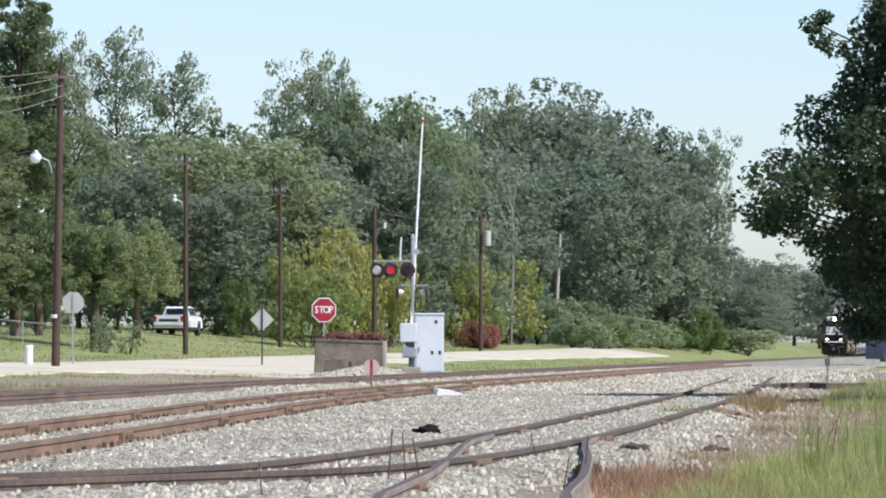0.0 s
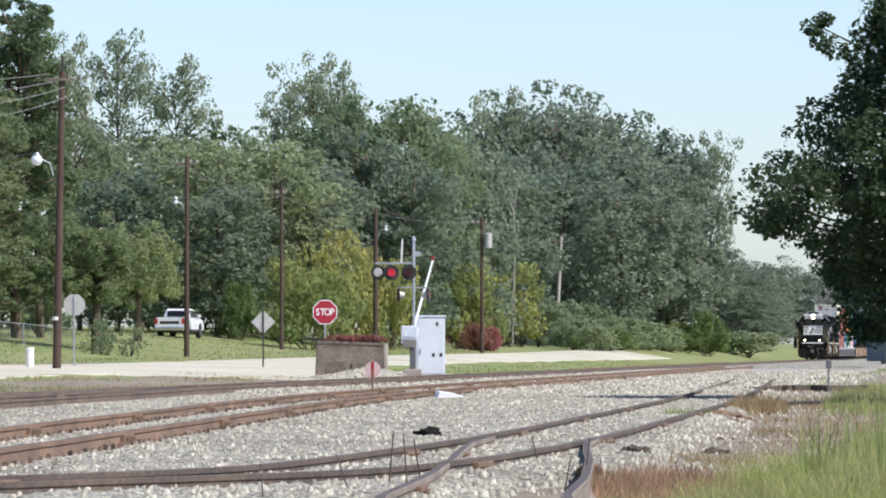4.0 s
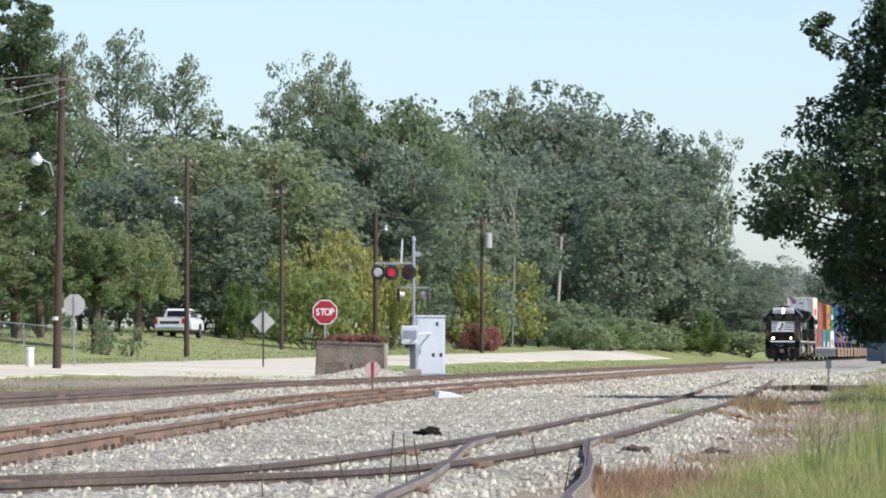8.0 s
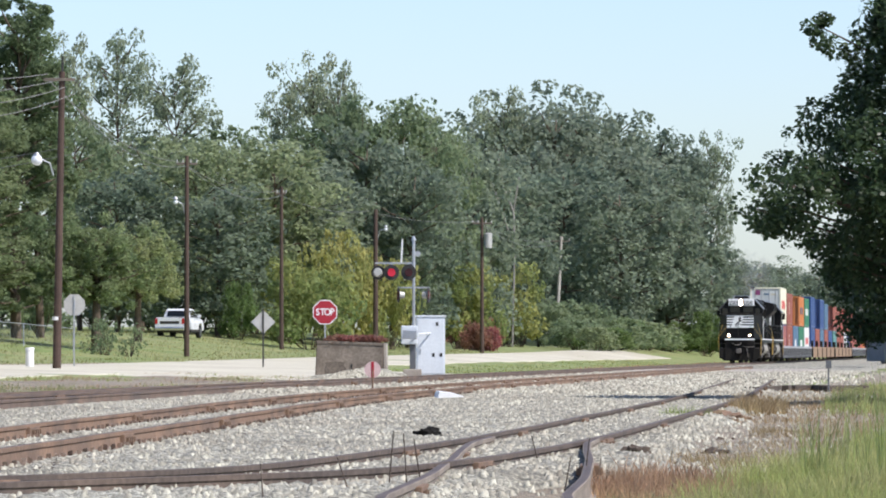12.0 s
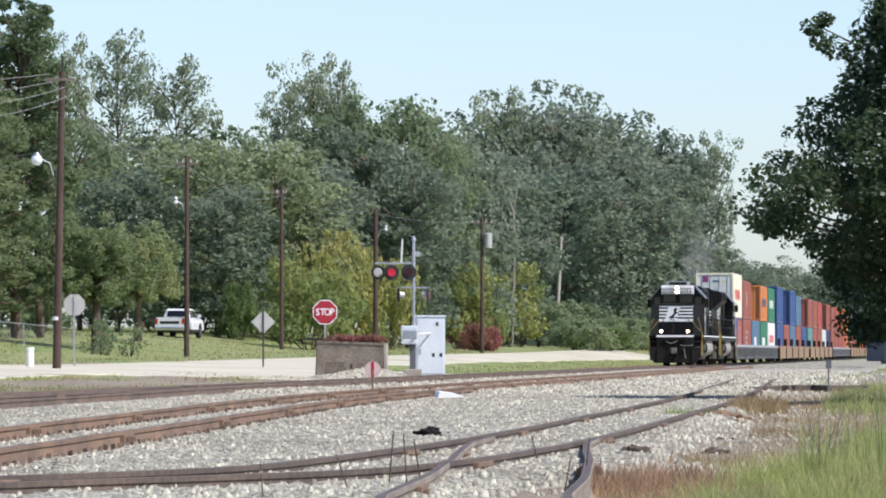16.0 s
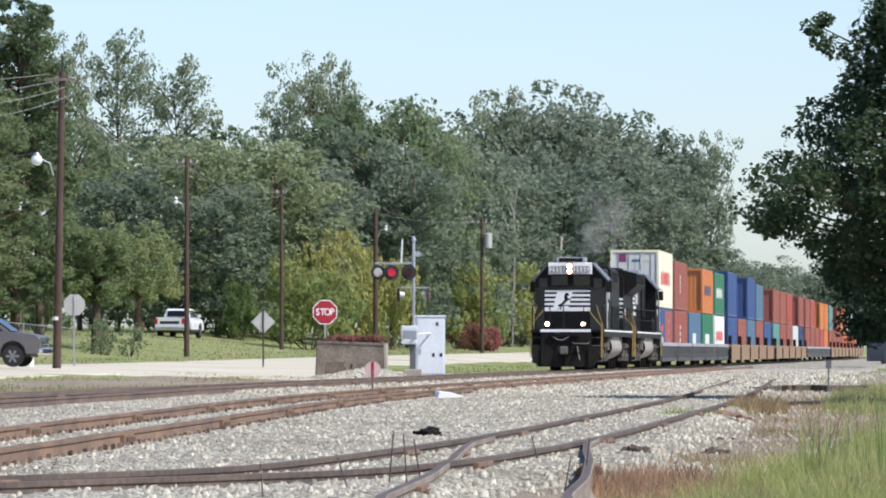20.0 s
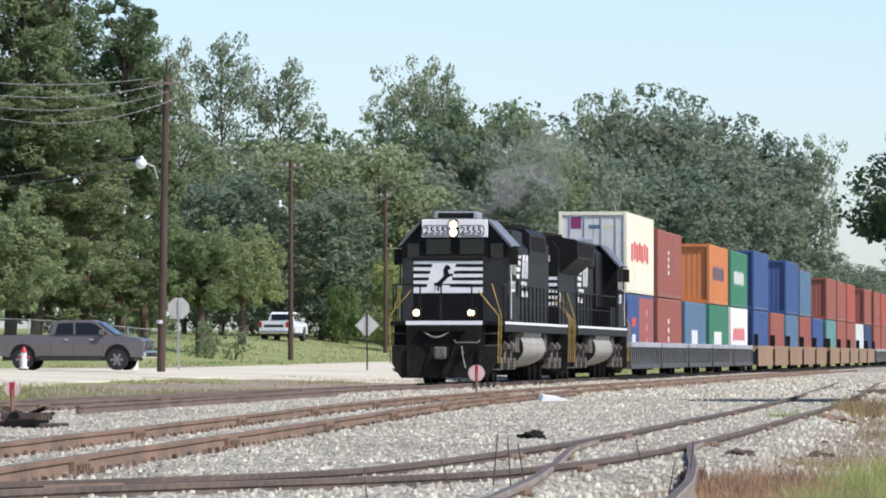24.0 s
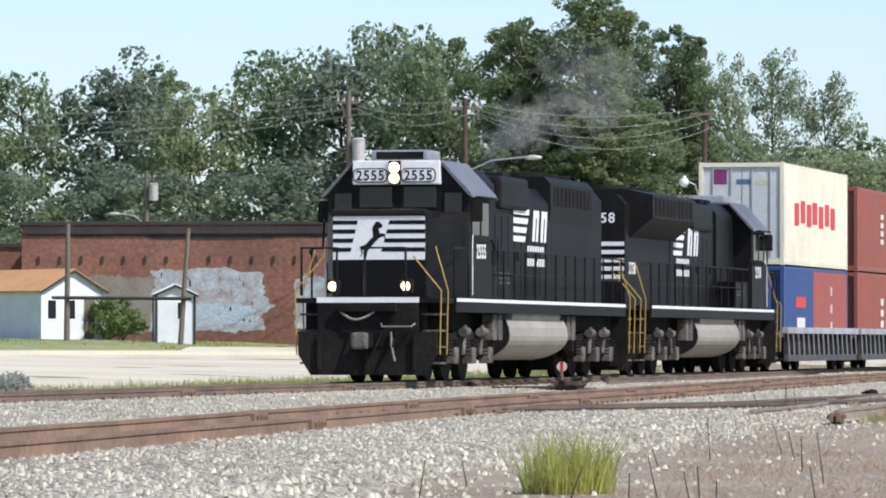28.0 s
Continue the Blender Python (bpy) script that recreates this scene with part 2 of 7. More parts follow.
def writing(name, text, size, mat, parent, m, depth=0.004, sx=1.0):
    """Characters as meshes of their own, side by side in the local xy plane of m."""
    step = size * 0.57 * sx
    for k, ch in enumerate(text):
        cu = bpy.data.curves.new(name, "FONT")
        cu.body, cu.size, cu.extrude, cu.align_x, cu.align_y, cu.resolution_u = ch, size, depth, "CENTER", "CENTER", 3
        cu.offset = size * 0.018
        tmp = new(name, cu)
        me = bpy.data.meshes.new_from_object(tmp.evaluated_get(bpy.context.evaluated_depsgraph_get()))
        bpy.data.objects.remove(tmp)
        me.transform(Matrix.Translation(((k - (len(text) - 1) / 2) * step, 0, 0)) @ Matrix.Diagonal((sx, 1, 1, 1)))
        me.materials.clear()
        me.materials.append(mat)
        ob = new(name, me)
        ob.parent = parent
        ob.matrix_basis = m

# ---- ground, street, ballast ----
def sheet(name, ss, qs, height, mat, label, category):
    verts = [place(s, q, height(s, q)) for s in ss for q in qs]
    n = len(qs)
    faces = [(i * n + j, (i + 1) * n + j, (i + 1) * n + j + 1, i * n + j + 1) for i in range(len(ss) - 1) for j in range(n - 1)]
    ob = mesh_object(name, verts, [f[::-1] for f in faces], mat)
    for p in ob.data.polygons:
        p.use_smooth = True
    return tagged(ob, label, category, kind="structure")


def spread(lo, hi, step):
    return [lo + (hi - lo) * k / max(1, round((hi - lo) / step)) for k in range(max(1, round((hi - lo) / step)) + 1)]


def rough_land(s, q):
    return land(s, q) + 0.10 * noise.noise((s * 0.12, q * 0.2, 0)) * interp(abs(q + 5), (11, 16), (0, 1))


sheet("ground", [-400, -200, -100] + spread(-60, 420, 4) + [480, 560, 700, 900, 1300, 2000, 4500],
      [-3000, -1500, -700, -300, -150, -80] + spread(-50, 60, 1.6) + [75, 100, 150, 220, 300, 500, 900, 2000, 3500],
      rough_land, GRASS, "grassy ground with dry patches beside the railway", "ground")

def street(s):
    """The street's near and far side."""
    return interp(s, (40, 80, 130, 180, 240, 420, 520), (7, 8, 10.5, 13, 13.5, 10.3, 9.5)), interp(s, (40, 150, 200, 216, 240, 420), (30, 30, 29, 26, 22.5, 16.7))


def strip(name, ss, span, lift, mat, label, category, across=9):
    """A strip over the land between the two sides that span(s) gives."""
    rows = [[(a - 0.10, -0.12)] + [(a + (b - a) * k / across, lift) for k in range(across + 1)] + [(b + 0.10, -0.12)] for a, b in map(span, ss)]
    verts = [place(s, q, land(s, q) + (up if s not in (ss[0], ss[-1]) else -0.12)) for s, row in zip(ss, rows) for q, up in row]
    n = across + 3
    faces = [(i * n + j + 1, (i + 1) * n + j + 1, (i + 1) * n + j, i * n + j) for i in range(len(ss) - 1) for j in range(n - 1)]
    return tagged(mesh_object(name, verts, faces, mat), label, category, kind="structure")


strip("road", spread(-80, 490, 6), street, 0.05, PALE_ROAD,
      "sun-bleached pale street along the railway", "road")


def bed_edge(s):
    return -15.2 + 1.1 * noise.noise((s * 0.11, 3.1, 0)) + interp(s, (-60, 0, 15, 28, 42, 62, 110, 170), (-4.5, -2.2, -0.9, -0.4, 0.2, 0.2, 1.5, 4.0))


def bed_height(s, q):
    lo = bed_edge(s)
    z = 0.15 + 0.012 * noise.noise((s * 0.8, q * 0.8, 0))
    gap = abs(q + 4.0)
    z -= 0.10 * interp(gap, (0, 1.0), (1, 0)) * interp(s, (30, 150), (1, 0))
    return interp(q, (lo, lo + 0.6, 2.2, 4.2), (-0.05, z, z, -0.05))


def ballast_bed():
    """One sheet of crushed stone, jagged where the stones can be told apart."""
    rng = np.random.default_rng(19)
    ss = np.array(spread(-60, -12, 4) + spread(-10, 30, 0.35) + spread(30.4, 80, 0.33) + spread(80.6, 140, 0.7) + spread(142, 262, 3) + spread(276, 760, 16))
    qs = np.array([-25, -23, -21.5, -20.3] + spread(-19.5, 2.2, 0.07) + [2.9, 3.5, 4.2])
    n, k = len(ss), len(qs)
    lo = np.array([bed_edge(v) for v in ss])[:, None]
    q = np.broadcast_to(qs, (n, k)) + rng.uniform(-0.03, 0.03, (n, k))
    s = ss[:, None] + np.interp(ss, (-10, 30, 80, 140, 160), (0.12, 0.12, 0.12, 0.2, 0))[:, None] * rng.uniform(-1, 1, (n, k))
    z = 0.15 - 0.10 * np.interp(np.abs(q + 4.0), (0, 1.0), (1, 0)) * np.interp(s, (30, 150), (1, 0))
    z = z + np.interp(ss, (-12, -10, 100, 150), (0, 0.030, 0.030, 0))[:, None] * rng.uniform(-1, 0.9, (n, k))
    up = np.clip((q - lo) / 0.6, 0, 1) * np.clip((4.2 - q) / 2.0, 0, 1)
    z = -0.05 + (z + 0.05) * up
    v = np.stack([-17.9 + s * TX - q * TY, s * TY + q * TX, z], axis=2).reshape(-1, 3)
    i, j = np.meshgrid(np.arange(n - 1), np.arange(k - 1), indexing="ij")
    a = (i * k + j).ravel()
    f = np.stack([a, a + 1, a + k + 1, a + k], axis=1).ravel().astype(np.int32)
    me = bpy.data.meshes.new("ballast_bed")
    me.vertices.add(len(v)), me.loops.add(len(f)), me.polygons.add(len(f) // 4)
    me.vertices.foreach_set("co", v.ravel())
    me.loops.foreach_set("vertex_index", f)
    me.polygons.foreach_set("loop_start", np.arange(0, len(f), 4, dtype=np.int32))
    me.update()
    me.materials.append(BALLAST)
    me.flip_normals()
    tagged(new("ballast_bed", me), "pale grey crushed stone ballast under the tracks", "ballast", kind="structure")


ballast_bed()
# stone apron where the crossing road meets the street
strip("crossing_apron", spread(196, 258, 4), lambda s: (4.6, 13.6), 0.062, PALE_ROAD, "pale gravel apron between street and level crossing", "road")


def stones():
    rng = np.random.default_rng(5)
    n, far = 96000, 15000
    s = np.concatenate([-8 + 150 * rng.random(n) ** 1.4, rng.uniform(125, 262, far)])
    q = np.concatenate([rng.uniform(-18.0, 2.6, n), rng.uniform(-14.0, 2.6, far)])
    near = s < 24
    q[near] = q[near] * 1.16
    size = np.where(s > 125, rng.uniform(0.03, 0.075, n + far), rng.uniform(0.013, 0.036, n + far))
    edge = np.array([bed_edge(v) for v in np.linspace(-10, 150, 321)])
    keep = q > np.interp(s, np.linspace(-10, 150, 321), edge) + 0.5 * rng.random(n + far) - 0.1 - np.where(rng.random(n + far) < 0.4, 4.0 * rng.random(n + far) ** 2, 0.0)
    s, q, size = s[keep], q[keep], size[keep]
    n = len(s)
    z = 0.148 - 0.10 * np.interp(abs(q + 4.0), (0, 1.0), (1, 0)) * np.interp(s, (30, 150), (1, 0))
    lo = np.interp(s, np.linspace(-10, 150, 321), edge)
    z = np.where(s < 150, 0.04 + (z - 0.04) * np.clip((q - lo) / 0.6, 0, 1), z)
    c = np.stack([-17.9 + s * TX - q * TY, s * TY + q * TX, z], axis=1)
    base = np.array([(0.45, 0.2, 1.0), (-0.5, -0.1, 0.85), (1.0, -0.5, -0.3), (0.1, 1.0, -0.3), (-1.0, -0.7, -0.3)])
    v = base[None] * size[:, None, None] * rng.uniform(0.6, 1.35, (n, 5, 3))
    w = rng.uniform(0, 6.28, n)
    ca, sa = np.cos(w)[:, None], np.sin(w)[:, None]
    v = np.stack([v[..., 0] * ca - v[..., 1] * sa, v[..., 0] * sa + v[..., 1] * ca, v[..., 2]], axis=2) + c[:, None]
    tris = np.array([(0, 2, 3), (0, 3, 1), (3, 4, 1), (4, 2, 0), (4, 0, 1)])
    f = (tris[None] + 5 * np.arange(n)[:, None, None]).reshape(-1)
    me = bpy.data.meshes.new("ballast_stones")
    me.vertices.add(5 * n), me.loops.add(len(f)), me.polygons.add(len(f) // 3)
    me.vertices.foreach_set("co", v.ravel())
    me.loops.foreach_set("vertex_index", f.astype(np.int32))
    me.polygons.foreach_set("loop_start", np.arange(0, len(f), 3, dtype=np.int32))
    me.update()
    me.materials.append(STONE)
    tagged(new("ballast_stones", me), "loose pale grey crushed stones", "gravel", kind="stuff")


stones()

# ---- tracks ----
RAIL_OUTLINE = [(-0.07, -0.17), (0.07, -0.17), (0.07, -0.158), (0.032, -0.138), (0.022, -0.052), (0.036, -0.038), (0.036, -0.004), (0.028, 0.0),
                (-0.028, 0.0), (-0.036, -0.004), (-0.036, -0.038), (-0.022, -0.052), (-0.032, -0.138), (-0.07, -0.158)]


def rail(name, path, parent, top=RAIL, head=RAILTOP, side_paint=None):
    """A rail of true section along a path of (s, q)."""
    pts = [place(s, q, top + 0.006 * noise.noise((s * 0.3, q, 1))) for s, q in path]
    verts, faces, n = [], [], len(RAIL_OUTLINE)
    for k, p in enumerate(pts):
        d = (pts[min(k + 1, len(pts) - 1)] - pts[max(k - 1, 0)])
        side = Vector((d.y, -d.x, 0)).normalized()
        verts += [p + side * u + Vector((0, 0, v)) for u, v in RAIL_OUTLINE]
    for k in range(len(pts) - 1):
        for j in range(n):
            a, b = k * n + j, k * n + (j + 1) % n
            faces.append((a, b, b + n, a + n))
    faces += [tuple(range(n)), tuple(range(len(verts) - 1, len(verts) - n - 1, -1))]
    ob = mesh_object(name, verts, faces, side_paint or RUST, parent)
    ob.data.materials.append(head)
    for p in ob.data.polygons:
        if p.index % n == 7 and p.index < (len(pts) - 1) * n:
            p.material_index = 1
    return ob


JOINT = bpy.data.meshes.new("joint_bar")
bm = bmesh.new()
for side in (-1, 1):
    add_box(bm, -0.45, 0.45, side * 0.045 - 0.028, side * 0.045 + 0.028, -0.145, -0.03, 0.006)
    for x in (-0.3, -0.1, 0.1, 0.3):
        add_box(bm, x - 0.025, x + 0.025, side * 0.085 - 0.02, side * 0.085 + 0.02, -0.11, -0.06)
bm.to_mesh(JOINT)
bm.free()
JOINT.materials.append(RUST)


def track(label, centre, lo, hi, ties, step, gauge=1.51, top=RAIL, head=RAILTOP):
    t = empty("railway_track", label, "railway track", kind="structure")
    ss = spread(lo, min(hi, 200), 0.75 if hi < 200 else 1.5) + (spread(206, hi, 12) if hi > 206 else [])
    for side in (-1, 1):
        rail("rail", [(s, centre(s) + side * gauge / 2) for s in ss], t, top, head, RUST_MAIN if hi > 900 else DUSTY if hi < 60 else RUST_SPUR if hi < 200 else None)
    for side in (-1, 1):
        s = max(lo, 20) + 5 * (side + 1) / 2
        while s < min(hi, 190):
            joint = new("joint_bar", JOINT)
            joint.parent = t
            p = place(s, centre(s) + side * gauge / 2, top)
            ahead = place(s + 1, centre(s + 1) + side * gauge / 2, top) - p
            joint.matrix_basis = pose(p.x, p.y, p.z, 0, 0, math.degrees(math.atan2(ahead.y, ahead.x)))
            s += 11.9
    me = box(-0.11, 0.11, -1.3, 1.3, -0.2, 0, 0.012)
    mesh = bpy.data.meshes.new("tie")
    me.to_mesh(mesh)
    me.free()
    mesh.materials.append(TIE)
    k = 0
    s = ties[0]
    while s < ties[1] and k < 290:
        ob = new("tie", mesh)
        ob.parent = t
        p = place(s, centre(s), 0.146)
        ob.matrix_basis = pose(p.x, p.y, p.z, random.uniform(-0.5, 0.5), random.uniform(-1, 1), HEADING + random.uniform(-1.5, 1.5))
        s += step
        k += 1
    return t


def eased(s, centre, w):
    """The mean of a line over a stretch, which rounds its bends."""
    return sum(centre(s + w * k / 3) for k in range(-3, 4)) / 7


def siding_line(s):
    return interp(s, (-60, 0, 20, 38, 50, 58, 68, 78, 96, 110, 132, 170, 235, 300),
                  (-17.6, -12.7, -11.1, -9.6, -8.95, -8.5, -7.95, -7.3, -6.25, -5.85, -5.35, -5.05, -4.6, -4.4))


def siding(s):
    return eased(s, siding_line, interp(s, (20, 60, 120), (12, 8, 12)))


def spur_line(s):
    return interp(s, (30, 35.5, 38, 39.5, 41, 43.5, 50, 56, 63, 78, 90, 103, 112, 175),
                  (-10.9, -10.15, -11.0, -11.9, -12.6, -13.05, -13.3, -13.35, -13.3, -13.05, -12.9, -12.65, -12.45, -10.5))


def spur(s):
    return eased(s, spur_line, interp(s, (36, 45, 60), (0.9, 2.0, 6)))


def branch(s):
    return interp(s, (24, 35, 40, 46, 50.5, 54, 58), (-15.7, -14.75, -14.5, -14.1, -13.75, -13.5, -13.35))


DULL = material("rusty rail head", (0.11, 0.085, 0.07), 0.7, 0.0, 0.5, 0.25, 9, 0.2)
MAIN = track("main line track with rusty rails on timber ties", lambda s: 0.0, -60, 1000, (20, 175), 0.55)
SIDING = track("siding track with rusty brown rails", siding, -60, 300, (-6, 150), 0.6, head=DULL)
SPUR = track("overgrown spur track with worn rails", spur, 34, 175, (90, 80), 0.62, gauge=1.24, top=RAIL - 0.07, head=DULL)
track("short curving branch track leaving the spur", branch, 33.5, 58, (90, 80), 0.75, gauge=1.1, top=RAIL - 0.08, head=DULL)
# lead rails of the turnout, and braces where its points lie
rail("switch_rail", [(86 + 2 * k, -0.60 + 1.18 * k / 21) for k in range(22)], MAIN, side_paint=RUST_MAIN)
rail("switch_rail", [(86 + 2 * k, -2.35 + 1.45 * k / 21) for k in range(22)], MAIN, side_paint=RUST_MAIN)


def rail_braces():
    me = bpy.data.meshes.new("rail_brace")
    bm = prism([(-0.02, -0.16), (-0.30, -0.16), (-0.30, -0.12), (-0.09, -0.03), (-0.02, -0.03)], "x", -0.11, 0.11, 0.006)
    bm.to_mesh(me)
    bm.free()
    me.materials.append(DARKIRON)
    for k in range(9):
        ob = new("rail_brace", me)
        ob.parent = MAIN
        p = place(78.5 + 1.2 * k, -0.79, RAIL)
        ob.matrix_basis = pose(p.x, p.y, p.z, 0, 0, HEADING + 180)


DARKIRON = material("oily dark iron", (0.05, 0.036, 0.028), 0.7, 0.0, 3, 0.4, 20, 0.2, (0.10, 0.065, 0.045))
rail_braces()


def rail_anchors(t, centre, lo, hi, step, gauge=1.51, top=RAIL):
    """Tie plates with spikes and anchors at the foot of both rails."""
    rng = np.random.default_rng(14)
    verts, faces = [], []
    s = lo
    while s < hi:
        for side in (-1, 1):
            for u, w, d, z0, z1 in ((0.0, 0.17, 0.10, -0.19, -0.163), (0.085, 0.02, 0.02, -0.17, -0.105), (-0.085, 0.02, 0.02, -0.17, -0.11), (0.06, 0.05, 0.02, -0.165, -0.12)):
                ds = 0.0 if w > 0.1 else rng.uniform(-0.07, 0.07)
                n = len(verts)
                for a in (-1, 1):
                    for b in (-1, 1):
                        for z in (z0, z1 + rng.uniform(-0.01, 0.02)):
                            verts.append(place(s + ds + a * d, centre(s) + side * gauge / 2 + u + b * w, top + z))
                faces += [(n, n + 1, n + 3, n + 2), (n + 4, n + 6, n + 7, n + 5), (n, n + 4, n + 5, n + 1), (n + 2, n + 3, n + 7, n + 6), (n + 1, n + 5, n + 7, n + 3)]
        s += step
    ob = mesh_object("rail_anchors", verts, faces, ANCHOR, t)
    ob["kind"] = "stuff"
    return ob


ANCHOR = material("brown anchor steel", (0.13, 0.085, 0.06), 0.85, 0, 3, 0.4, 20, 0.2, (0.22, 0.17, 0.13), island=0.5)
rail_anchors(MAIN, lambda s: 0.0, 36, 150, 0.55)
rail_anchors(SIDING, siding, 30, 130, 0.6)


# ---- plants ----
def leaf_mesh(name, clumps, size, mat, rng, per, flat=0.55):
    """Small leaf quads scattered over clumps of (centre, radius)."""
    c = np.repeat(np.array([k[0] for k in clumps]), per, axis=0)
    r = np.repeat(np.array([k[1] for k in clumps]), per)
    n = len(c)
    d = rng.normal(size=(n, 3))
    d /= np.linalg.norm(d, axis=1)[:, None]
    p = c + d * (r * rng.uniform(0.35, 1.0, n) ** 0.6)[:, None] * np.array([1, 1, 0.75])
    nrm = d * 0.6 + rng.normal(size=(n, 3)) * 0.6 + np.array([0, 0, flat])
    nrm /= np.linalg.norm(nrm, axis=1)[:, None]
    u = np.cross(nrm, rng.normal(size=(n, 3)))
    u /= np.linalg.norm(u, axis=1)[:, None]
    w = np.cross(nrm, u)
    a = (size * rng.uniform(0.6, 1.35, n))[:, None]
    b = a * rng.uniform(0.45, 0.8, (n, 1))
    v = np.stack([p - u * a, p - w * b, p + u * a, p + w * b], axis=1).reshape(-1, 3)
    me = bpy.data.meshes.new(name)
    me.vertices.add(4 * n), me.loops.add(4 * n), me.polygons.add(n)
    me.vertices.foreach_set("co", v.ravel())
    me.loops.foreach_set("vertex_index", np.arange(4 * n, dtype=np.int32))
    me.polygons.foreach_set("loop_start", np.arange(0, 4 * n, 4, dtype=np.int32))
    me.update()
    me.materials.append(mat)
    return me


def sized(t, crown):
    """Keep the crown's true height and half width on the thing."""
    co = np.empty(3 * len(crown.data.vertices), dtype=np.float32)
    crown.data.vertices.foreach_get("co", co)
    co = co.reshape(-1, 3)
    t["h"], t["r"] = float(np.percentile(co[:, 2], 99.7)), float(np.percentile(np.hypot(co[:, 0], co[:, 1]), 96))


def tree(label, seed, height, radius, base, mat, leaf=0.22, per=110, limbs=26, airy=0.0, pine=False, dome=0.38, clump=1.0, extra=4, girth=1.0):
    """A tapered trunk with limbs, and a crown of leaf clumps at their ends and along them."""
    rng = np.random.default_rng(seed)
    t = empty("pine_tree" if pine else "tree", label, "tree")
    bm = bmesh.new()
    lean = rng.uniform(-0.04, 0.04, 2) * height
    tip = Vector((lean[0], lean[1], height * 0.93))
    spine = [Vector((tip.x * f * f + 0.01 * height * math.sin(5 * f + seed), tip.y * f * f, tip.z * f)) for f in (0, 0.25, 0.5, 0.75, 1)]
    r0 = (0.014 * height + 0.06) * girth
    for k in range(4):
        add_tube(bm, spine[k], spine[k + 1], r0 * (1 - 0.22 * k), r0 * (0.78 - 0.22 * k) + 0.02, 7, k == 3)
    clumps = []
    for k in range(limbs):
        f = (k + rng.random()) / limbs
        z = base + (0.97 - base) * f
        a = k * 2.4 + rng.uniform(-0.5, 0.5)
        if pine:
            reach = radius * (1.0 - 0.62 * f ** 2) * rng.uniform(0.35, 1.1)
            up = rng.uniform(-0.02, 0.08) * height
        else:
            reach = radius * max(0.04, 1 - (2 * f - 0.95) ** 2 / 1.4) ** dome * rng.uniform(0.55, 1.12)
            up = rng.uniform(-0.03, 0.10) * height
        g = z * height
        at = spine[min(3, int(z * 0.93 * 4))].lerp(spine[min(4, int(z * 0.93 * 4) + 1)], (z * 0.93 * 4) % 1)
        root = Vector((at.x, at.y, g * 0.9))
        end = Vector((at.x + reach * math.cos(a), at.y + reach * math.sin(a), min(g + up, height * 0.98)))
        mid = root.lerp(end, 0.5) + Vector((0, 0, 0.02 * height * rng.uniform(-1, 1)))
        add_tube(bm, root, mid, (0.03 + 0.004 * height) * girth, (0.02 + 0.0025 * height) * girth, 5, False)
        add_tube(bm, mid, end, 0.02 + 0.0025 * height, 0.015, 5, False)
        size = radius * rng.uniform(0.20, 0.40) * (0.75 if pine else 1) * clump
        clumps.append((end, size))
        for w in range(3 if airy else extra):
            if rng.random() < airy:
                continue
            off = Vector(rng.normal(size=3) * radius * 0.24)
            off.z *= 0.6
            clumps.append((root.lerp(end, rng.uniform(0.3, 0.95)) + off, size * rng.uniform(0.55, 1.0)))
    part("trunk", bm, TRUNK, t, smooth=True)
    crown = new("crown", leaf_mesh("crown", [(tuple(c), s) for c, s in clumps], leaf, mat, rng, per))
    crown.parent = t
    sized(t, crown)
    return t


def bush(label, seed, height, radius, mat, leaf=0.12, count=34, per=90):
    rng = np.random.default_rng(seed)
    t = empty("bush", label, "bush")
    bm = bmesh.new()
    clumps = []
    for k in range(count):
        a, f = rng.uniform(0, 6.28), rng.random()
        r = radius * math.sqrt(rng.random()) * (1 - 0.35 * f)
        end = Vector((r * math.cos(a), r * math.sin(a), height * (0.15 + 0.72 * f)))
        clumps.append((tuple(end), radius * rng.uniform(0.2, 0.36)))
        if k % 3 == 0:
            add_tube(bm, (end.x * 0.15, end.y * 0.15, -0.05), end, 0.03, 0.01, 5, False)
    part("stem", bm, TRUNK, t)
    crown = new("leaves", leaf_mesh("leaves", clumps, leaf, mat, rng, per))
    crown.parent = t
    sized(t, crown)
    return t


USED = set()


def plant(kind, s, q, height, width, label="", turn=None, sink=0.05):
    """Stand a copy of a plant at (s, q) with that height and crown width; the first use moves the model itself."""
    p = place(s, q, land(s, q) - sink)
    k, w = height / kind["h"], width / 2 / kind["r"]
    m = pose(p.x, p.y, p.z, 0, 0, random.uniform(0, 360) if turn is None else turn) @ Matrix.Diagonal((w, w, k, 1))
    if kind.name in USED:
        ob = copy_thing(kind, m)
        ob.matrix_basis = m
    else:
        USED.add(kind.name)
        ob, kind.matrix_basis = kind, m
    if label:
        ob["label"] = label
    return ob


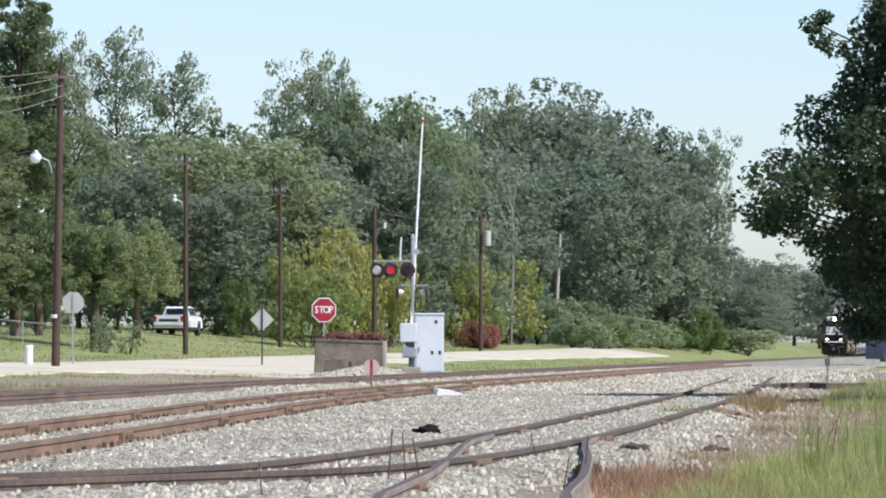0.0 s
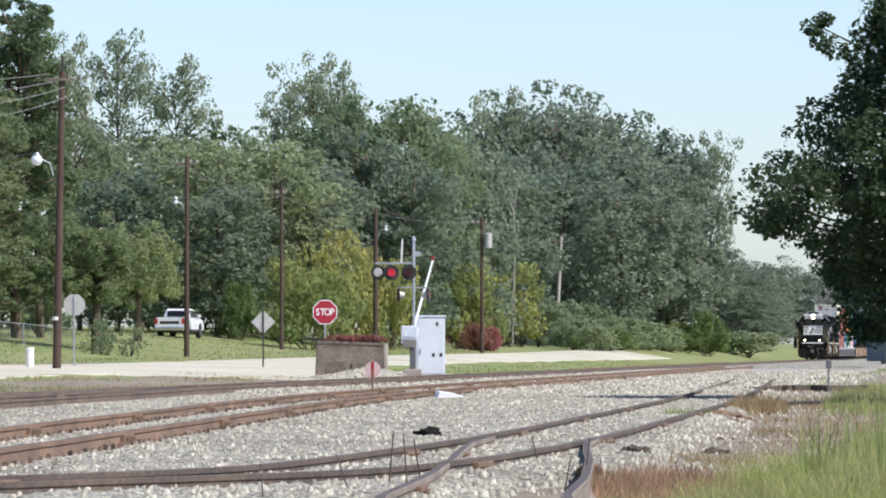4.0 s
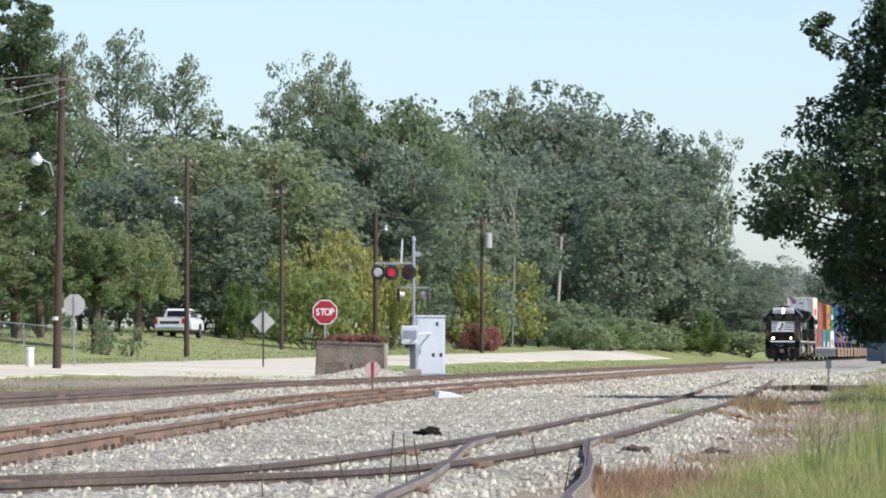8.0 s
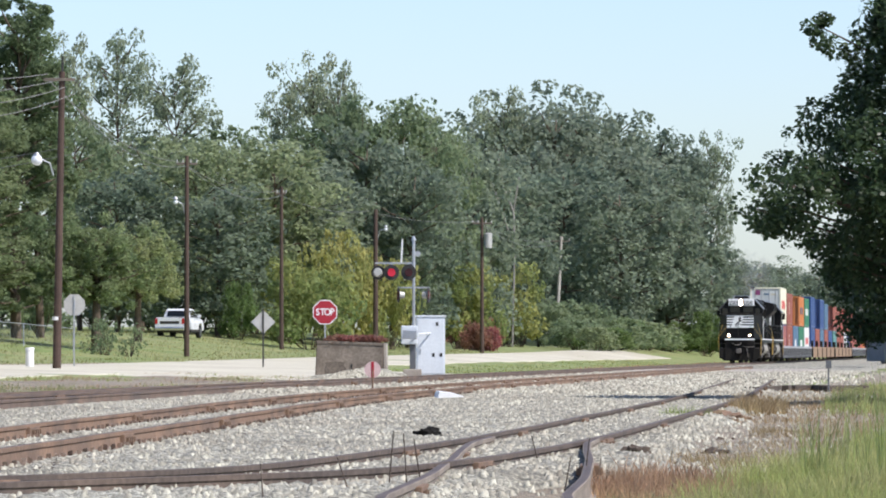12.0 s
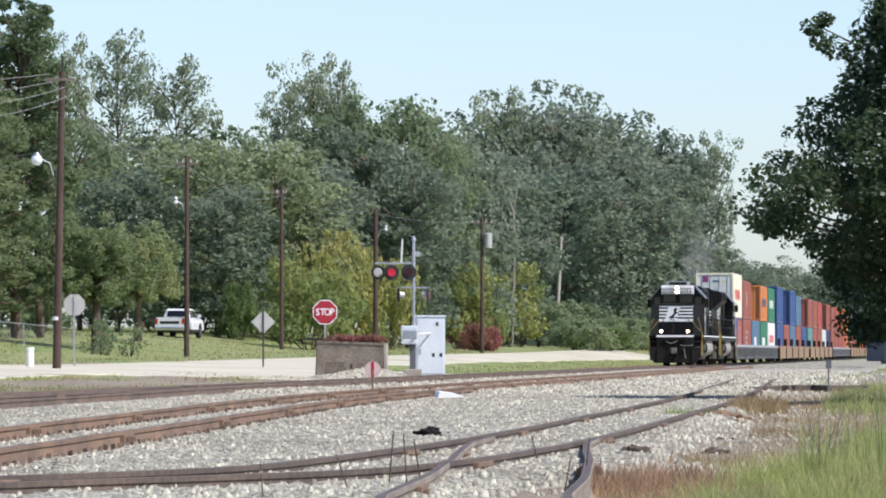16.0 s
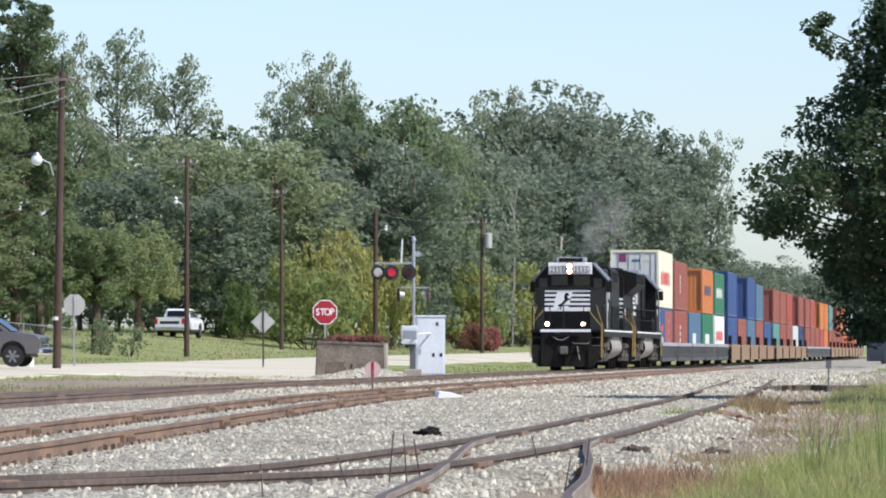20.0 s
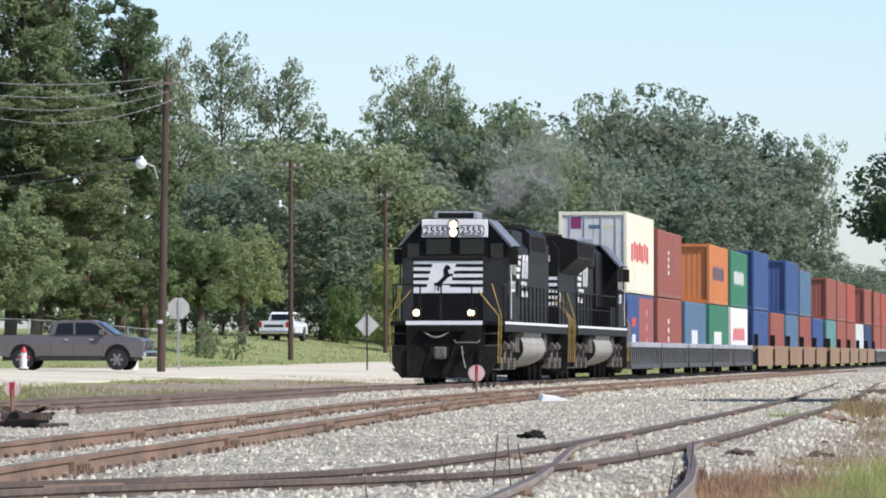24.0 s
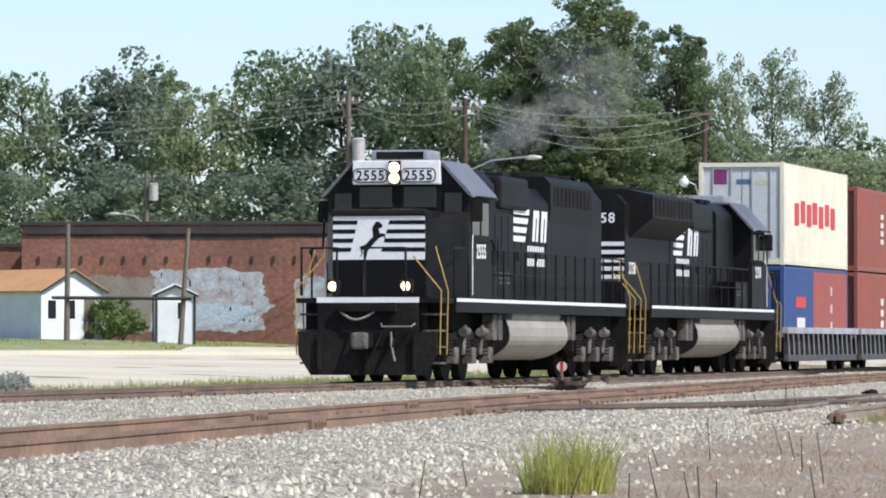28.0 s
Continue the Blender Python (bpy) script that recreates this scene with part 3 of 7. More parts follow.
def blades(name, label, count, area, height, mat, seed, width=0.012, keep=None, lean=0.35):
    """Grass as single bent blades over a stretch of (s0, s1, q0, q1)."""
    rng = np.random.default_rng(seed)
    s0, s1, q0, q1 = area
    verts, faces = [], []
    while len(faces) < count:
        s, q = rng.uniform(s0, s1), rng.uniform(q0, q1)
        d = noise.noise((s * 0.35, q * 0.5, seed)) + 0.4 * noise.noise((s * 1.3, q * 1.5, seed))
        if d < rng.uniform(-0.7, 0.35) or (keep and not keep(s, q)):
            count -= 0.2
            continue
        h = height * rng.uniform(0.35, 1.0) * (0.75 + 0.6 * d)
        p = place(s, q, land(s, q) - 0.02)
        a = rng.uniform(0, 6.28)
        dx, dy = math.cos(a) * width, math.sin(a) * width
        tx, ty = rng.normal(0, lean * h, 2)
        k = len(verts)
        verts += [(p.x - dx, p.y - dy, p.z), (p.x + dx, p.y + dy, p.z), (p.x + tx * 0.4 + dx * 0.7, p.y + ty * 0.4 + dy * 0.7, p.z + h * 0.6),
                  (p.x + tx * 0.4 - dx * 0.7, p.y + ty * 0.4 - dy * 0.7, p.z + h * 0.6), (p.x + tx, p.y + ty, p.z + h)]
        faces += [(k, k + 1, k + 2, k + 3), (k + 3, k + 2, k + 4)]
    return tagged(mesh_object(name, verts, faces, mat), label, "grass", kind="stuff")


OAK = tree("broad deciduous tree with mixed green leaves", 3, 20, 6.5, 0.16, LEAF_MID, 0.27, 58, 30)
ELM = tree("greyish green woodland tree", 8, 21, 6.0, 0.14, LEAF_HAZE, 0.27, 58, 30)
DARKOAK = tree("dark green woodland tree", 14, 20, 6.0, 0.12, LEAF_DARK, 0.30, 54, 28)
AIRY = tree("tall thin-leaved tree with bare gaps", 21, 22, 4.5, 0.42, LEAF_PALE, 0.19, 60, 34, airy=0.5, girth=0.55)
PINE = tree("tall dark green pine tree", 31, 22, 4.6, 0.12, LEAF_PINE, 0.135, 150, 54, pine=True, clump=0.78, extra=3)
PEAR = tree("round-headed street tree with olive green leaves", 41, 7.5, 3.4, 0.46, LEAF_STREET, 0.095, 110, 38, clump=0.6, extra=5, girth=2.2)
YELLOWBUSH = bush("yellow-green shrub turning early", 51, 4.5, 3.2, LEAF_YELLOW, 0.15)
GREENBUSH = bush("bright green leafy shrub", 52, 3.5, 2.6, LEAF_LIGHT, 0.14)
DARKBUSH = bush("dense dark green shrub", 53, 4.0, 3.0, LEAF_MID, 0.17, 32, 66)
REDBUSH = bush("low shrub with red leaves", 54, 1.8, 2.2, LEAF_RED, 0.12)


def grow(kind, rows, label=""):
    for s, q, h, w in rows:
        plant(kind, s, q, h, w, label)

grow(ELM, [(571, 35, 22.5, 13.3), (577, 32, 25.2, 12.8), (567, 26, 26.2, 14.3), (584, 22, 25.9, 14.1), (595, 18, 24.5, 13.2), (601, 15, 22.4, 8.5), (550, 28, 20.7, 13.3), (562, 18, 21.2, 13.6), (578, 24, 26.3, 11.7)])
grow(AIRY, [(427, 49, 23.0, 6.5), (418, 43, 20.7, 7.2), (439, 35, 22.3, 6.2), (443, 38, 19.8, 4.9), (437, 33, 21.7, 4.4), (601, 12, 23.6, 5.5), (566, 31, 25.5, 7.4), (449, 27, 19.1, 6.4), (417, 51, 22.2, 5.1)])
grow(OAK, [(413, 45, 14.4, 10.9), (397, 47, 15.0, 8.9), (418, 38, 15.5, 10.2), (424, 32, 17.1, 10.7), (429, 28, 18.9, 9.6), (399, 33, 14.2, 11.3), (393, 38, 13.6, 9.6), (440, 26, 17.4, 8.0), (427, 30, 18.9, 6.9)])
grow(DARKOAK, [(419, 29, 16.2, 9.3), (404, 32, 12.9, 11.5), (470, 26, 16.8, 10.4), (539, 23, 17.6, 13.1), (557, 14, 17.8, 12.3), (383, 35, 10.4, 9.3), (414, 25, 13.8, 9.2), (517, 27, 16.3, 12.5), (529, 17, 15.8, 11.7), (383, 42, 11.2, 9.3)])
grow(PINE, [(297, 40, 20.6, 9.4), (303, 38, 19.8, 8.3), (308, 36, 19.0, 8.1), (297, 43, 18.8, 9.1), (309, 46, 19.0, 8.5), (316, 36, 17.3, 6.4), (294, 38, 13.4, 9.0), (298, 36, 13.4, 7.9)])
grow(PEAR, [(299, 30, 7.3, 6.1), (333, 33, 7.1, 5.4)])
grow(DARKBUSH, [(383, 34, 4.2, 4.3), (398, 39, 4.9, 5.7), (572, 23, 3.0, 9.2), (584, 19, 2.9, 9.4), (550, 26, 5.0, 7.8), (618, 9, 2.9, 8.7), (328, 38, 4.1, 5.3), (429, 27, 4.2, 6.1), (567, 25, 4.0, 6.9)])
grow(YELLOWBUSH, [(369, 27, 6.1, 7.1), (394, 28, 8.3, 6.4), (399, 25, 7.3, 5.3), (495, 25, 7.4, 7.5), (440, 24, 6.7, 7.1), (389, 31, 5.5, 4.3)])
grow(GREENBUSH, [(552, 10, 4.5, 4.2), (573, 15, 2.4, 7.5), (618, 12, 1.9, 6.8), (500, 28, 5.5, 4.6), (379, 33, 4.0, 2.7)])
grow(REDBUSH, [(484, 27, 3.7, 4.8), (445, 24, 3.2, 3.4), (489, 26, 3.2, 3.4), (430, 21.5, 2.2, 2.9), (431, 20.7, 1.9, 2.2)])
grow(ELM, [(902, 21, 12.2, 13.6), (822, 20, 13.5, 12.4), (953, 19, 15.3, 12.5), (1003, 17, 14.2, 13.1), (762, 16, 8.7, 9.2), (802, 15, 7.7, 9.7), (983, 12, 15.0, 11.9), (904, 5, 17.7, 12.7), (882, 18, 13.3, 8.0), (762, 19, 14.8, 8.4)], "woodland tree far down the line with haze-tinted leaves")


# ---- things beside the line; x to the right and y ahead, in metres ----
def plan_of(x, y):
    return (x + 17.9) * TX + y * TY, -(x + 17.9) * TY + y * TX


def level(x, y):
    return land(*plan_of(x, y))


def stand(x, y, turn=0.0, lift=0.0):
    return pose(x, y, level(x, y) + lift, 0, 0, turn)


SILVER = material("weathered sign back", (0.50, 0.49, 0.45), 0.55, 0.3, 2, 0.12, 20, 0.05)
CABINET = material("white cabinet paint", (0.66, 0.70, 0.72), 0.5, 0.1, 1, 0.08, 15, 0.03)
DARKTRIM = material("dark trim paint", (0.03, 0.028, 0.025), 0.6, 0, 2, 0.2, 20, 0.1)
ORANGE_ROOF = material("faded orange roof", (0.55, 0.30, 0.13), 0.8, 0, 1, 0.15, 10, 0.2)
PATCH = material("flaking pale wall paint", (0.43, 0.49, 0.52), 0.85, 0, 1.7, 0.3, 7, 0.4, (0.31, 0.27, 0.25))
PATCH_BLUE = material("flaking blue-grey wall paint", (0.40, 0.50, 0.56), 0.85, 0, 2.5, 0.3, 8, 0.4, (0.40, 0.44, 0.46))
PATCH_DULL = material("faded grey-green wall paint", (0.25, 0.24, 0.20), 0.85, 0, 0.8, 0.2, 7, 0.3, (0.20, 0.15, 0.12))
SOOT = material("dark tarred coping", (0.05, 0.04, 0.038), 0.9, 0, 1, 0.3, 9, 0.3)
DIRT = stony("dry sandy verge", (0.37, 0.315, 0.23), (0.27, 0.22, 0.155), 0.035, 0.8)
TAUPE = material("grey-brown car paint", (0.165, 0.146, 0.133), 0.3, 0.4, 1, 0.05, 30, 0)
CARWHITE = material("white car paint", (0.72, 0.73, 0.74), 0.3, 0, 1, 0.04, 30, 0)
CHROME = material("chrome", (0.75, 0.75, 0.76), 0.15, 1.0, 1, 0.05, 20, 0)
TAIL_RED = material("red tail lamp", (0.45, 0.02, 0.02), 0.3, 0, 1, 0.05, 20, 0)
KERB_YELLOW = material("worn yellow kerb paint", (0.56, 0.50, 0.33), 0.8, 0, 0.5, 0.2, 10, 0.2, (0.48, 0.45, 0.37))

strip("dirt_verge", spread(-40, 300, 5), lambda s: (-27 + 1.5 * noise.noise((s * 0.05, 9, 0)), -12.5), 0.035, DIRT, "dry sandy verge with thin grass", "verge", 10)
strip("dirt_shoulder", spread(104, 262, 4), lambda s: (2.4, interp(s, (104, 128, 150, 225, 262), (4.5, 6.5, 10.8, 12.0, 9.0)) + 0.8 * noise.noise((s * 0.2, 4, 0))), 0.03, DIRT, "pale stony shoulder beside the main track", "verge", 4)
strip("field_edge", spread(215, 262, 3), lambda s: (interp(s, (215, 262), (22, 20)), interp(s, (215, 262), (28, 22.6))), 0.03, DIRT, "worn dirt edge between street and grass", "verge", 4)
strip("crossing_deck", spread(250, 290, 4), lambda s: (-9.5, 3.2), 0.0, CONCRETE, "pale level crossing surface across the rails", "road", 8).location.z = 0.2
strip("kerb", spread(118, 214, 2), lambda s: (street(s)[1], street(s)[1] + 0.35), 0.17, KERB_YELLOW, "low kerb with worn yellow paint along the street", "kerb", 2)
strip("lawn_strip", spread(116, 170, 2), lambda s: (street(s)[1] + 0.35, street(s)[1] + 2.6), 0.17, GRASS, "thin dry grass strip along the kerb", "verge", 3)
strip("footpath", spread(173, 214, 2), lambda s: (street(s)[1] + 0.35, street(s)[1] + 2.0), 0.16, PALE_ROAD, "pale concrete footpath before the shops", "pavement", 3)


def signal():
    """Level crossing signal with a boom that comes down."""
    t = empty("crossing_signal", "silver level crossing signal with red lamps and a white boom", "crossing signal", stand(-1.15, 210))
    part("footing", box(-0.35, 0.35, -0.35, 0.35, -0.05, 0.42, 0.03), CONCRETE, t)
    part("mast", tube((0.05, 0, 0.42), (0.05, 0, 5.25), 0.06, n=12), STEEL, t)
    part("mast_cap", tube((0.05, 0, 5.25), (0.05, 0, 5.42), 0.09, 0.05, 10), STEEL, t)
    part("bell", tube((0.2, -0.02, 4.75), (0.2, 0.1, 4.75), 0.11, n=12), STEEL, t)
    part("lamp_bar", box(-1.42, 0.12, -0.03, 0.03, 4.36, 4.43, 0.01), STEEL, t)
    part("rod", tube((-0.42, 0, 4.4), (-0.38, 0, 5.3), 0.035, 0.03, 8), WHITE, t, "short white rod")
    for x, lens in ((-0.78, RED_LENS), (-0.14, RED_DARK)):
        lamp = new("lamp")
        lamp.parent = t
        lamp.location = (x, 0, 4.05)
        part("backing", tube((0, -0.12, 0), (0, -0.09, 0), 0.29, n=24), DARKTRIM, lamp)
        part("hood", prism([(0.17 * math.cos(a), 0.17 * math.sin(a)) for a in [k * math.pi / 10 for k in range(11)]] + [(0.15 * math.cos(a), 0.15 * math.sin(a)) for a in [math.pi - k * math.pi / 10 for k in range(11)]], "y", -0.34, -0.12), DARKTRIM, lamp)
        part("lens", tube((0, -0.15, 0), (0, -0.12, 0), 0.15, n=20), lens, lamp, "red glass lens")
        part("hanger", tube((0, -0.05, 0.2), (0, -0.02, 0.38), 0.03, n=6), STEEL, lamp)
        part("housing", tube((0, -0.09, 0), (0, 0.12, 0), 0.16, 0.12, 14), STEEL, lamp)
    lamp = new("lamp")
    lamp.parent = t
    lamp.matrix_basis = pose(-1.3, 0.02, 4.05)
    part("housing", tube((0, -0.2, 0), (0, 0.1, 0), 0.13, 0.18, 16), SILVER, lamp)
    part("backing", tube((0.02, 0.1, 0), (0.02, 0.13, 0), 0.27, n=22), DARKTRIM, lamp)
    part("lower_bar", box(-0.55, 0.65, -0.03, 0.03, 3.45, 3.51, 0.01), STEEL, t)
    for x in (-0.42, 0.5):
        lamp = new("lamp")
        lamp.parent = t
        lamp.matrix_basis = pose(x, 0, 3.2, 0, 0, 78 if x > 0 else -80)
        part("backing", tube((0, -0.12, 0), (0, -0.09, 0), 0.29, n=20), DARKTRIM, lamp)
        part("lens", tube((0, -0.15, 0), (0, -0.12, 0), 0.15, n=16), RED_DARK, lamp)
        part("housing", tube((0, -0.09, 0), (0, 0.12, 0), 0.15, 0.12, 12), SILVER, lamp)
    part("gate_mechanism", box(-0.42, 0.2, -0.28, 0.12, 1.35, 2.05, 0.04), CABINET, t, "pale grey boom drive box")
    part("drive_bracket", box(-0.10, 0.12, -0.10, 0.06, 0.42, 1.35, 0.02), DARKSTEEL, t)
    arm = new("boom")
    arm.parent = t
    part("boom_tube", tube((0, 0, 0), (8.2, 0, 0), 0.06, 0.035, 8), WHITE, arm, "white crossing boom")
    for s in (-1, 1):
        part("counterweight_arm", box(-0.9, 0.5, s * 0.2 - 0.02, s * 0.2 + 0.02, -0.07, 0.07, 0.01), CABINET, arm)
    part("counterweight", box(-0.95, -0.6, -0.26, 0.26, -0.16, 0.16, 0.02), STEEL, arm)
    part("boom_lamp", box(8.0, 8.1, -0.05, 0.05, 0.03, 0.16, 0.01), RED, arm)
    return t, arm


DARKSTEEL = material("dull dark steel", (0.16, 0.165, 0.17), 0.5, 0.5, 1.5, 0.2, 20, 0.05)
RED_DARK = material("unlit red lens", (0.10, 0.008, 0.012), 0.25, 0, 3, 0.1, 20, 0)
crossing, boom = signal()


def boom_pose(elevation):
    return pose(-0.02, -0.1, 1.72) @ pose(0, 0, 0, 0, 0, 85.1) @ pose(0, 0, 0, 2.5, 0, 0) @ pose(0, 0, 0, 0, -elevation, 0)


def equipment_case():
    t = empty("equipment_case", "white metal signal equipment case on short legs", "cabinet", stand(-0.5, 218, 3))
    part("body", box(-0.56, 0.56, -0.4, 0.4, 0.15, 2.42, 0.02), CABINET, t)
    part("roof", box(-0.6, 0.6, -0.44, 0.44, 2.42, 2.49, 0.02), CABINET, t)
    part("door", box(-0.5, 0.5, -0.42, -0.4, 0.22, 2.34, 0.01), CABINET, t)
    for x, z in ((0.25, 2.15), (0.1, 0.95), (0.4, 0.95)):
        part("vent_plate", box(x - 0.05, x + 0.05, -0.432, -0.42, z - 0.07, z + 0.07), DARKTRIM, t)
    part("door_handle", box(-0.42, -0.38, -0.46, -0.42, 1.0, 1.2, 0.008), STEEL, t)
    for x in (-0.45, -0.15, 0.15, 0.45):
        part("leg", box(x - 0.05, x + 0.05, -0.35, 0.35, -0.05, 0.15), DARKTRIM, t)


equipment_case()


def octagon(r):
    return [(r * math.cos(math.pi / 8 + k * math.pi / 4), r * math.sin(math.pi / 8 + k * math.pi / 4)) for k in range(8)]


def stop_sign():
    t = empty("stop_sign", "red octagonal stop sign with white border on a steel post", "stop sign", stand(-4.43, 210))
    part("post", box(-0.03, 0.03, 0.0, 0.04, -0.1, 3.0, 0.005), STEEL, t)
    z = 2.52
    c = 0.495
    part("plate", prism([(x, v + z) for x, v in octagon(c)], "y", -0.012, -0.004), WHITE, t)
    part("face", prism([(x, v + z) for x, v in octagon(c * 0.92)], "y", -0.017, -0.012), RED, t)
    writing("word", "STOP", 0.37, WHITE, t, Matrix.Translation((0, -0.019, z)) @ pose(0, 0, 0, 90, 0, 0), 0.002, 0.86)


def back_sign():
    t = empty("stop_sign", "octagonal sign seen from its bare metal back", "road sign", stand(-15.5, 235))
    part("post", box(-0.03, 0.03, -0.02, 0.02, -0.1, 3.0, 0.005), STEEL, t)
    part("plate", prism([(x, v + 2.62) for x, v in octagon(0.48)], "y", 0.02, 0.032), SILVER, t)
    part("bracket", box(-0.05, 0.05, 0.0, 0.02, 2.45, 2.8), STEEL, t)


def diamond_sign():
    t = empty("warning_sign", "diamond road sign seen from its bare metal back", "road sign", stand(-8.2, 255))
    part("post", box(-0.035, 0.035, -0.02, 0.02, -0.1, 2.7, 0.005), DARKTRIM, t)
    r = 0.55
    part("plate", prism([(-r, 2.1), (0, 2.1 - r), (r, 2.1), (0, 2.1 + r)], "y", 0.02, 0.032), SILVER, t)


stop_sign(), back_sign(), diamond_sign()


STAINED = material("stained old concrete", (0.24, 0.20, 0.155), 0.9, 0, 1.5, 0.35, 12, 0.4, (0.15, 0.12, 0.09))


def barrier():
    t = empty("concrete_barrier", "stained concrete block wall with rusty reinforcing on top", "barrier", stand(-3.4, 205, -3))
    part("block", prism([(-1.28, -0.1), (1.2, -0.1), (1.25, 1.36), (-1.2, 1.46)], "y", -0.4, 0.4, 0.03), STAINED, t)
    part("cap", prism([(-1.22, 1.38), (1.26, 1.29), (1.26, 1.40), (-1.22, 1.49)], "y", -0.43, 0.43, 0.015), STAINED, t)
    part("drain_slot", box(0.05, 0.11, -0.43, -0.39, 0.1, 0.62), DARKTRIM, t)
    part("stain", prism(ragged(-0.9, -0.15, 0.12, 0.70, 3, 24), "y", -0.409, -0.39), SOOTY, t, "dark damp stain")
    part("stain", prism(ragged(0.25, 0.95, 0.10, 0.62, 8, 24), "y", -0.409, -0.39), SOOTY, t, "dark damp stain")
    part("end_post", box(1.24, 1.36, -0.3, 0.3, -0.1, 1.38, 0.02), CONCRETE, t, "pale bare concrete end")


def ragged(x0, x1, z0, z1, seed, n=56, square=0.9, rough=1.0):
    """A patch outline with a ragged edge."""
    pts = []
    cx, cz, rx, rz = (x0 + x1) / 2, (z0 + z1) / 2, (x1 - x0) / 2, (z1 - z0) / 2
    for k in range(n):
        a = k * math.tau / n
        u, v = math.cos(a), math.sin(a)
        m = max(abs(u), abs(v)) ** square
        j = 1 + rough * (0.14 * noise.noise((u * 2.5 + seed, v * 2.5, 0)) + 0.10 * noise.noise((u * 9, v * 9 + seed, 0)) + 0.07 * noise.noise((u * 23, v * 23, seed)))
        pts.append((cx + rx * u / m * j, cz + rz * v / m * j))
    return pts


SOOTY = material("damp dark concrete", (0.13, 0.105, 0.08), 0.9, 0, 1.5, 0.3, 12, 0.4, (0.19, 0.155, 0.12))
barrier()


def heap(name, x, y, r, h, mat, label, seed):
    bm = bmesh.new()
    bmesh.ops.create_icosphere(bm, subdivisions=4, radius=1)
    for v in bm.verts:
        k = 1 + 0.25 * noise.noise(v.co * 2.2 + Vector((seed, 0, 0))) + 0.12 * noise.noise(v.co * 7)
        v.co = Vector((v.co.x * r * k, v.co.y * r * 0.5 * k, max(v.co.z, -0.1) * h * k))
    ob = part(name, bm, mat)
    ob.matrix_basis = stand(x, y)
    return tagged(ob, label, "gravel pile")


heap("stone_mound", -2.6, 203.2, 1.5, 0.42, STONE, "low heap of pale crushed stone before the barrier", 1)
heap("stone_mound", -3.9, 202.5, 1.0, 0.25, STONE, "low heap of pale crushed stone before the barrier", 5)


def heap_stones():
    rng = np.random.default_rng(11)
    verts, faces = [], []
    for k in range(2600):
        a, r = rng.uniform(0, 6.28), rng.random() ** 0.6 * 2.4
        x, y = -2.9 + r * math.cos(a), 202.6 + 0.5 * r * math.sin(a)
        z = level(x, y) + max(0.0, 0.42 - 0.2 * r) + 0.02
        s = rng.uniform(0.04, 0.09)
        n = len(verts)
        for d in ((0, 0, 1), (1, 0, 0), (-0.5, 0.8, 0), (-0.5, -0.8, 0)):
            w = Vector(d) * s * rng.uniform(0.6, 1.3)
            verts.append((x + w.x, y + w.y, z + w.z))
        faces += [(n, n + 1, n + 2), (n, n + 2, n + 3), (n, n + 3, n + 1)]
    tagged(mesh_object("heap_stones", verts, faces, STONE), "loose pale stones spilled round the barrier", "gravel", kind="stuff")


heap_stones()


def switch_target(x, y, z, small=False):
    t = empty("switch_target", "round red and white switch target on a short iron stand" if not small else "small red and white switch target by the rails", "switch target", pose(x, y, 0.14))
    h = z - 0.14
    part("stem", tube((0, 0, -0.05), (0, 0, h), 0.025, n=8), RUST, t)
    r = 0.20 if not small else 0.11
    part("disc", prism([(r * math.cos(k * math.tau / 20), h + r * math.sin(k * math.tau / 20)) for k in range(20)], "y", -0.012, 0.012), PALE_RED, t)
    part("red_bar", box(-0.035, 0.035, -0.018, -0.012, h - r * 0.95, h + r * 0.95), RED, t)
    part("foot", box(-0.3, 0.3, -0.12, 0.12, -0.05, 0.05, 0.02), GRIME, t)


PALE_RED = material("faded pink-white target", (0.62, 0.44, 0.41), 0.6, 0, 3, 0.15, 20, 0.05)
switch_target(-1.7, 135, 0.64)
switch_target(-7.66, 80, 0.58, True)


def switch_machine(x, y):
    t = empty("switch_machine", "black oily switch machine with rods beside the rails", "switch machine", pose(x, y, 0.13, 0, 0, HEADING))
    part("body", box(-0.5, 0.4, -0.22, 0.22, -0.05, 0.10, 0.03), GRIME, t)
    part("motor", tube((-0.1, -0.1, 0.13), (0.35, -0.1, 0.13), 0.07, n=12), GRIME, t)
    part("lever", tube((-0.4, 0.1, 0.05), (-0.85, 0.2, 0.16), 0.03, n=6), GRIME, t)
    for k in range(2):
        part("head_tie", box(-0.45 + 0.5 * k, -0.22 + 0.5 * k, -1.3, 0.5, -0.10, 0.04, 0.02), DARKIRON, t, "dark oily timber under the machine")
    part("rod", tube((0.1, -0.1, 0.06), (0.1, -1.6, 0.05), 0.022, n=6), DARKIRON, t)
    for k in range(4):
        part("bracket", box(-0.42 + 0.22 * k, -0.34 + 0.22 * k, -0.28, 0.28, 0.08, 0.15 + 0.03 * (k % 2), 0.01), DARKIRON, t)
    part("crank", tube((-0.25, -0.15, 0.1), (-0.05, 0.25, 0.24), 0.03, n=7), GRIME, t)


switch_machine(-6.9, 74)


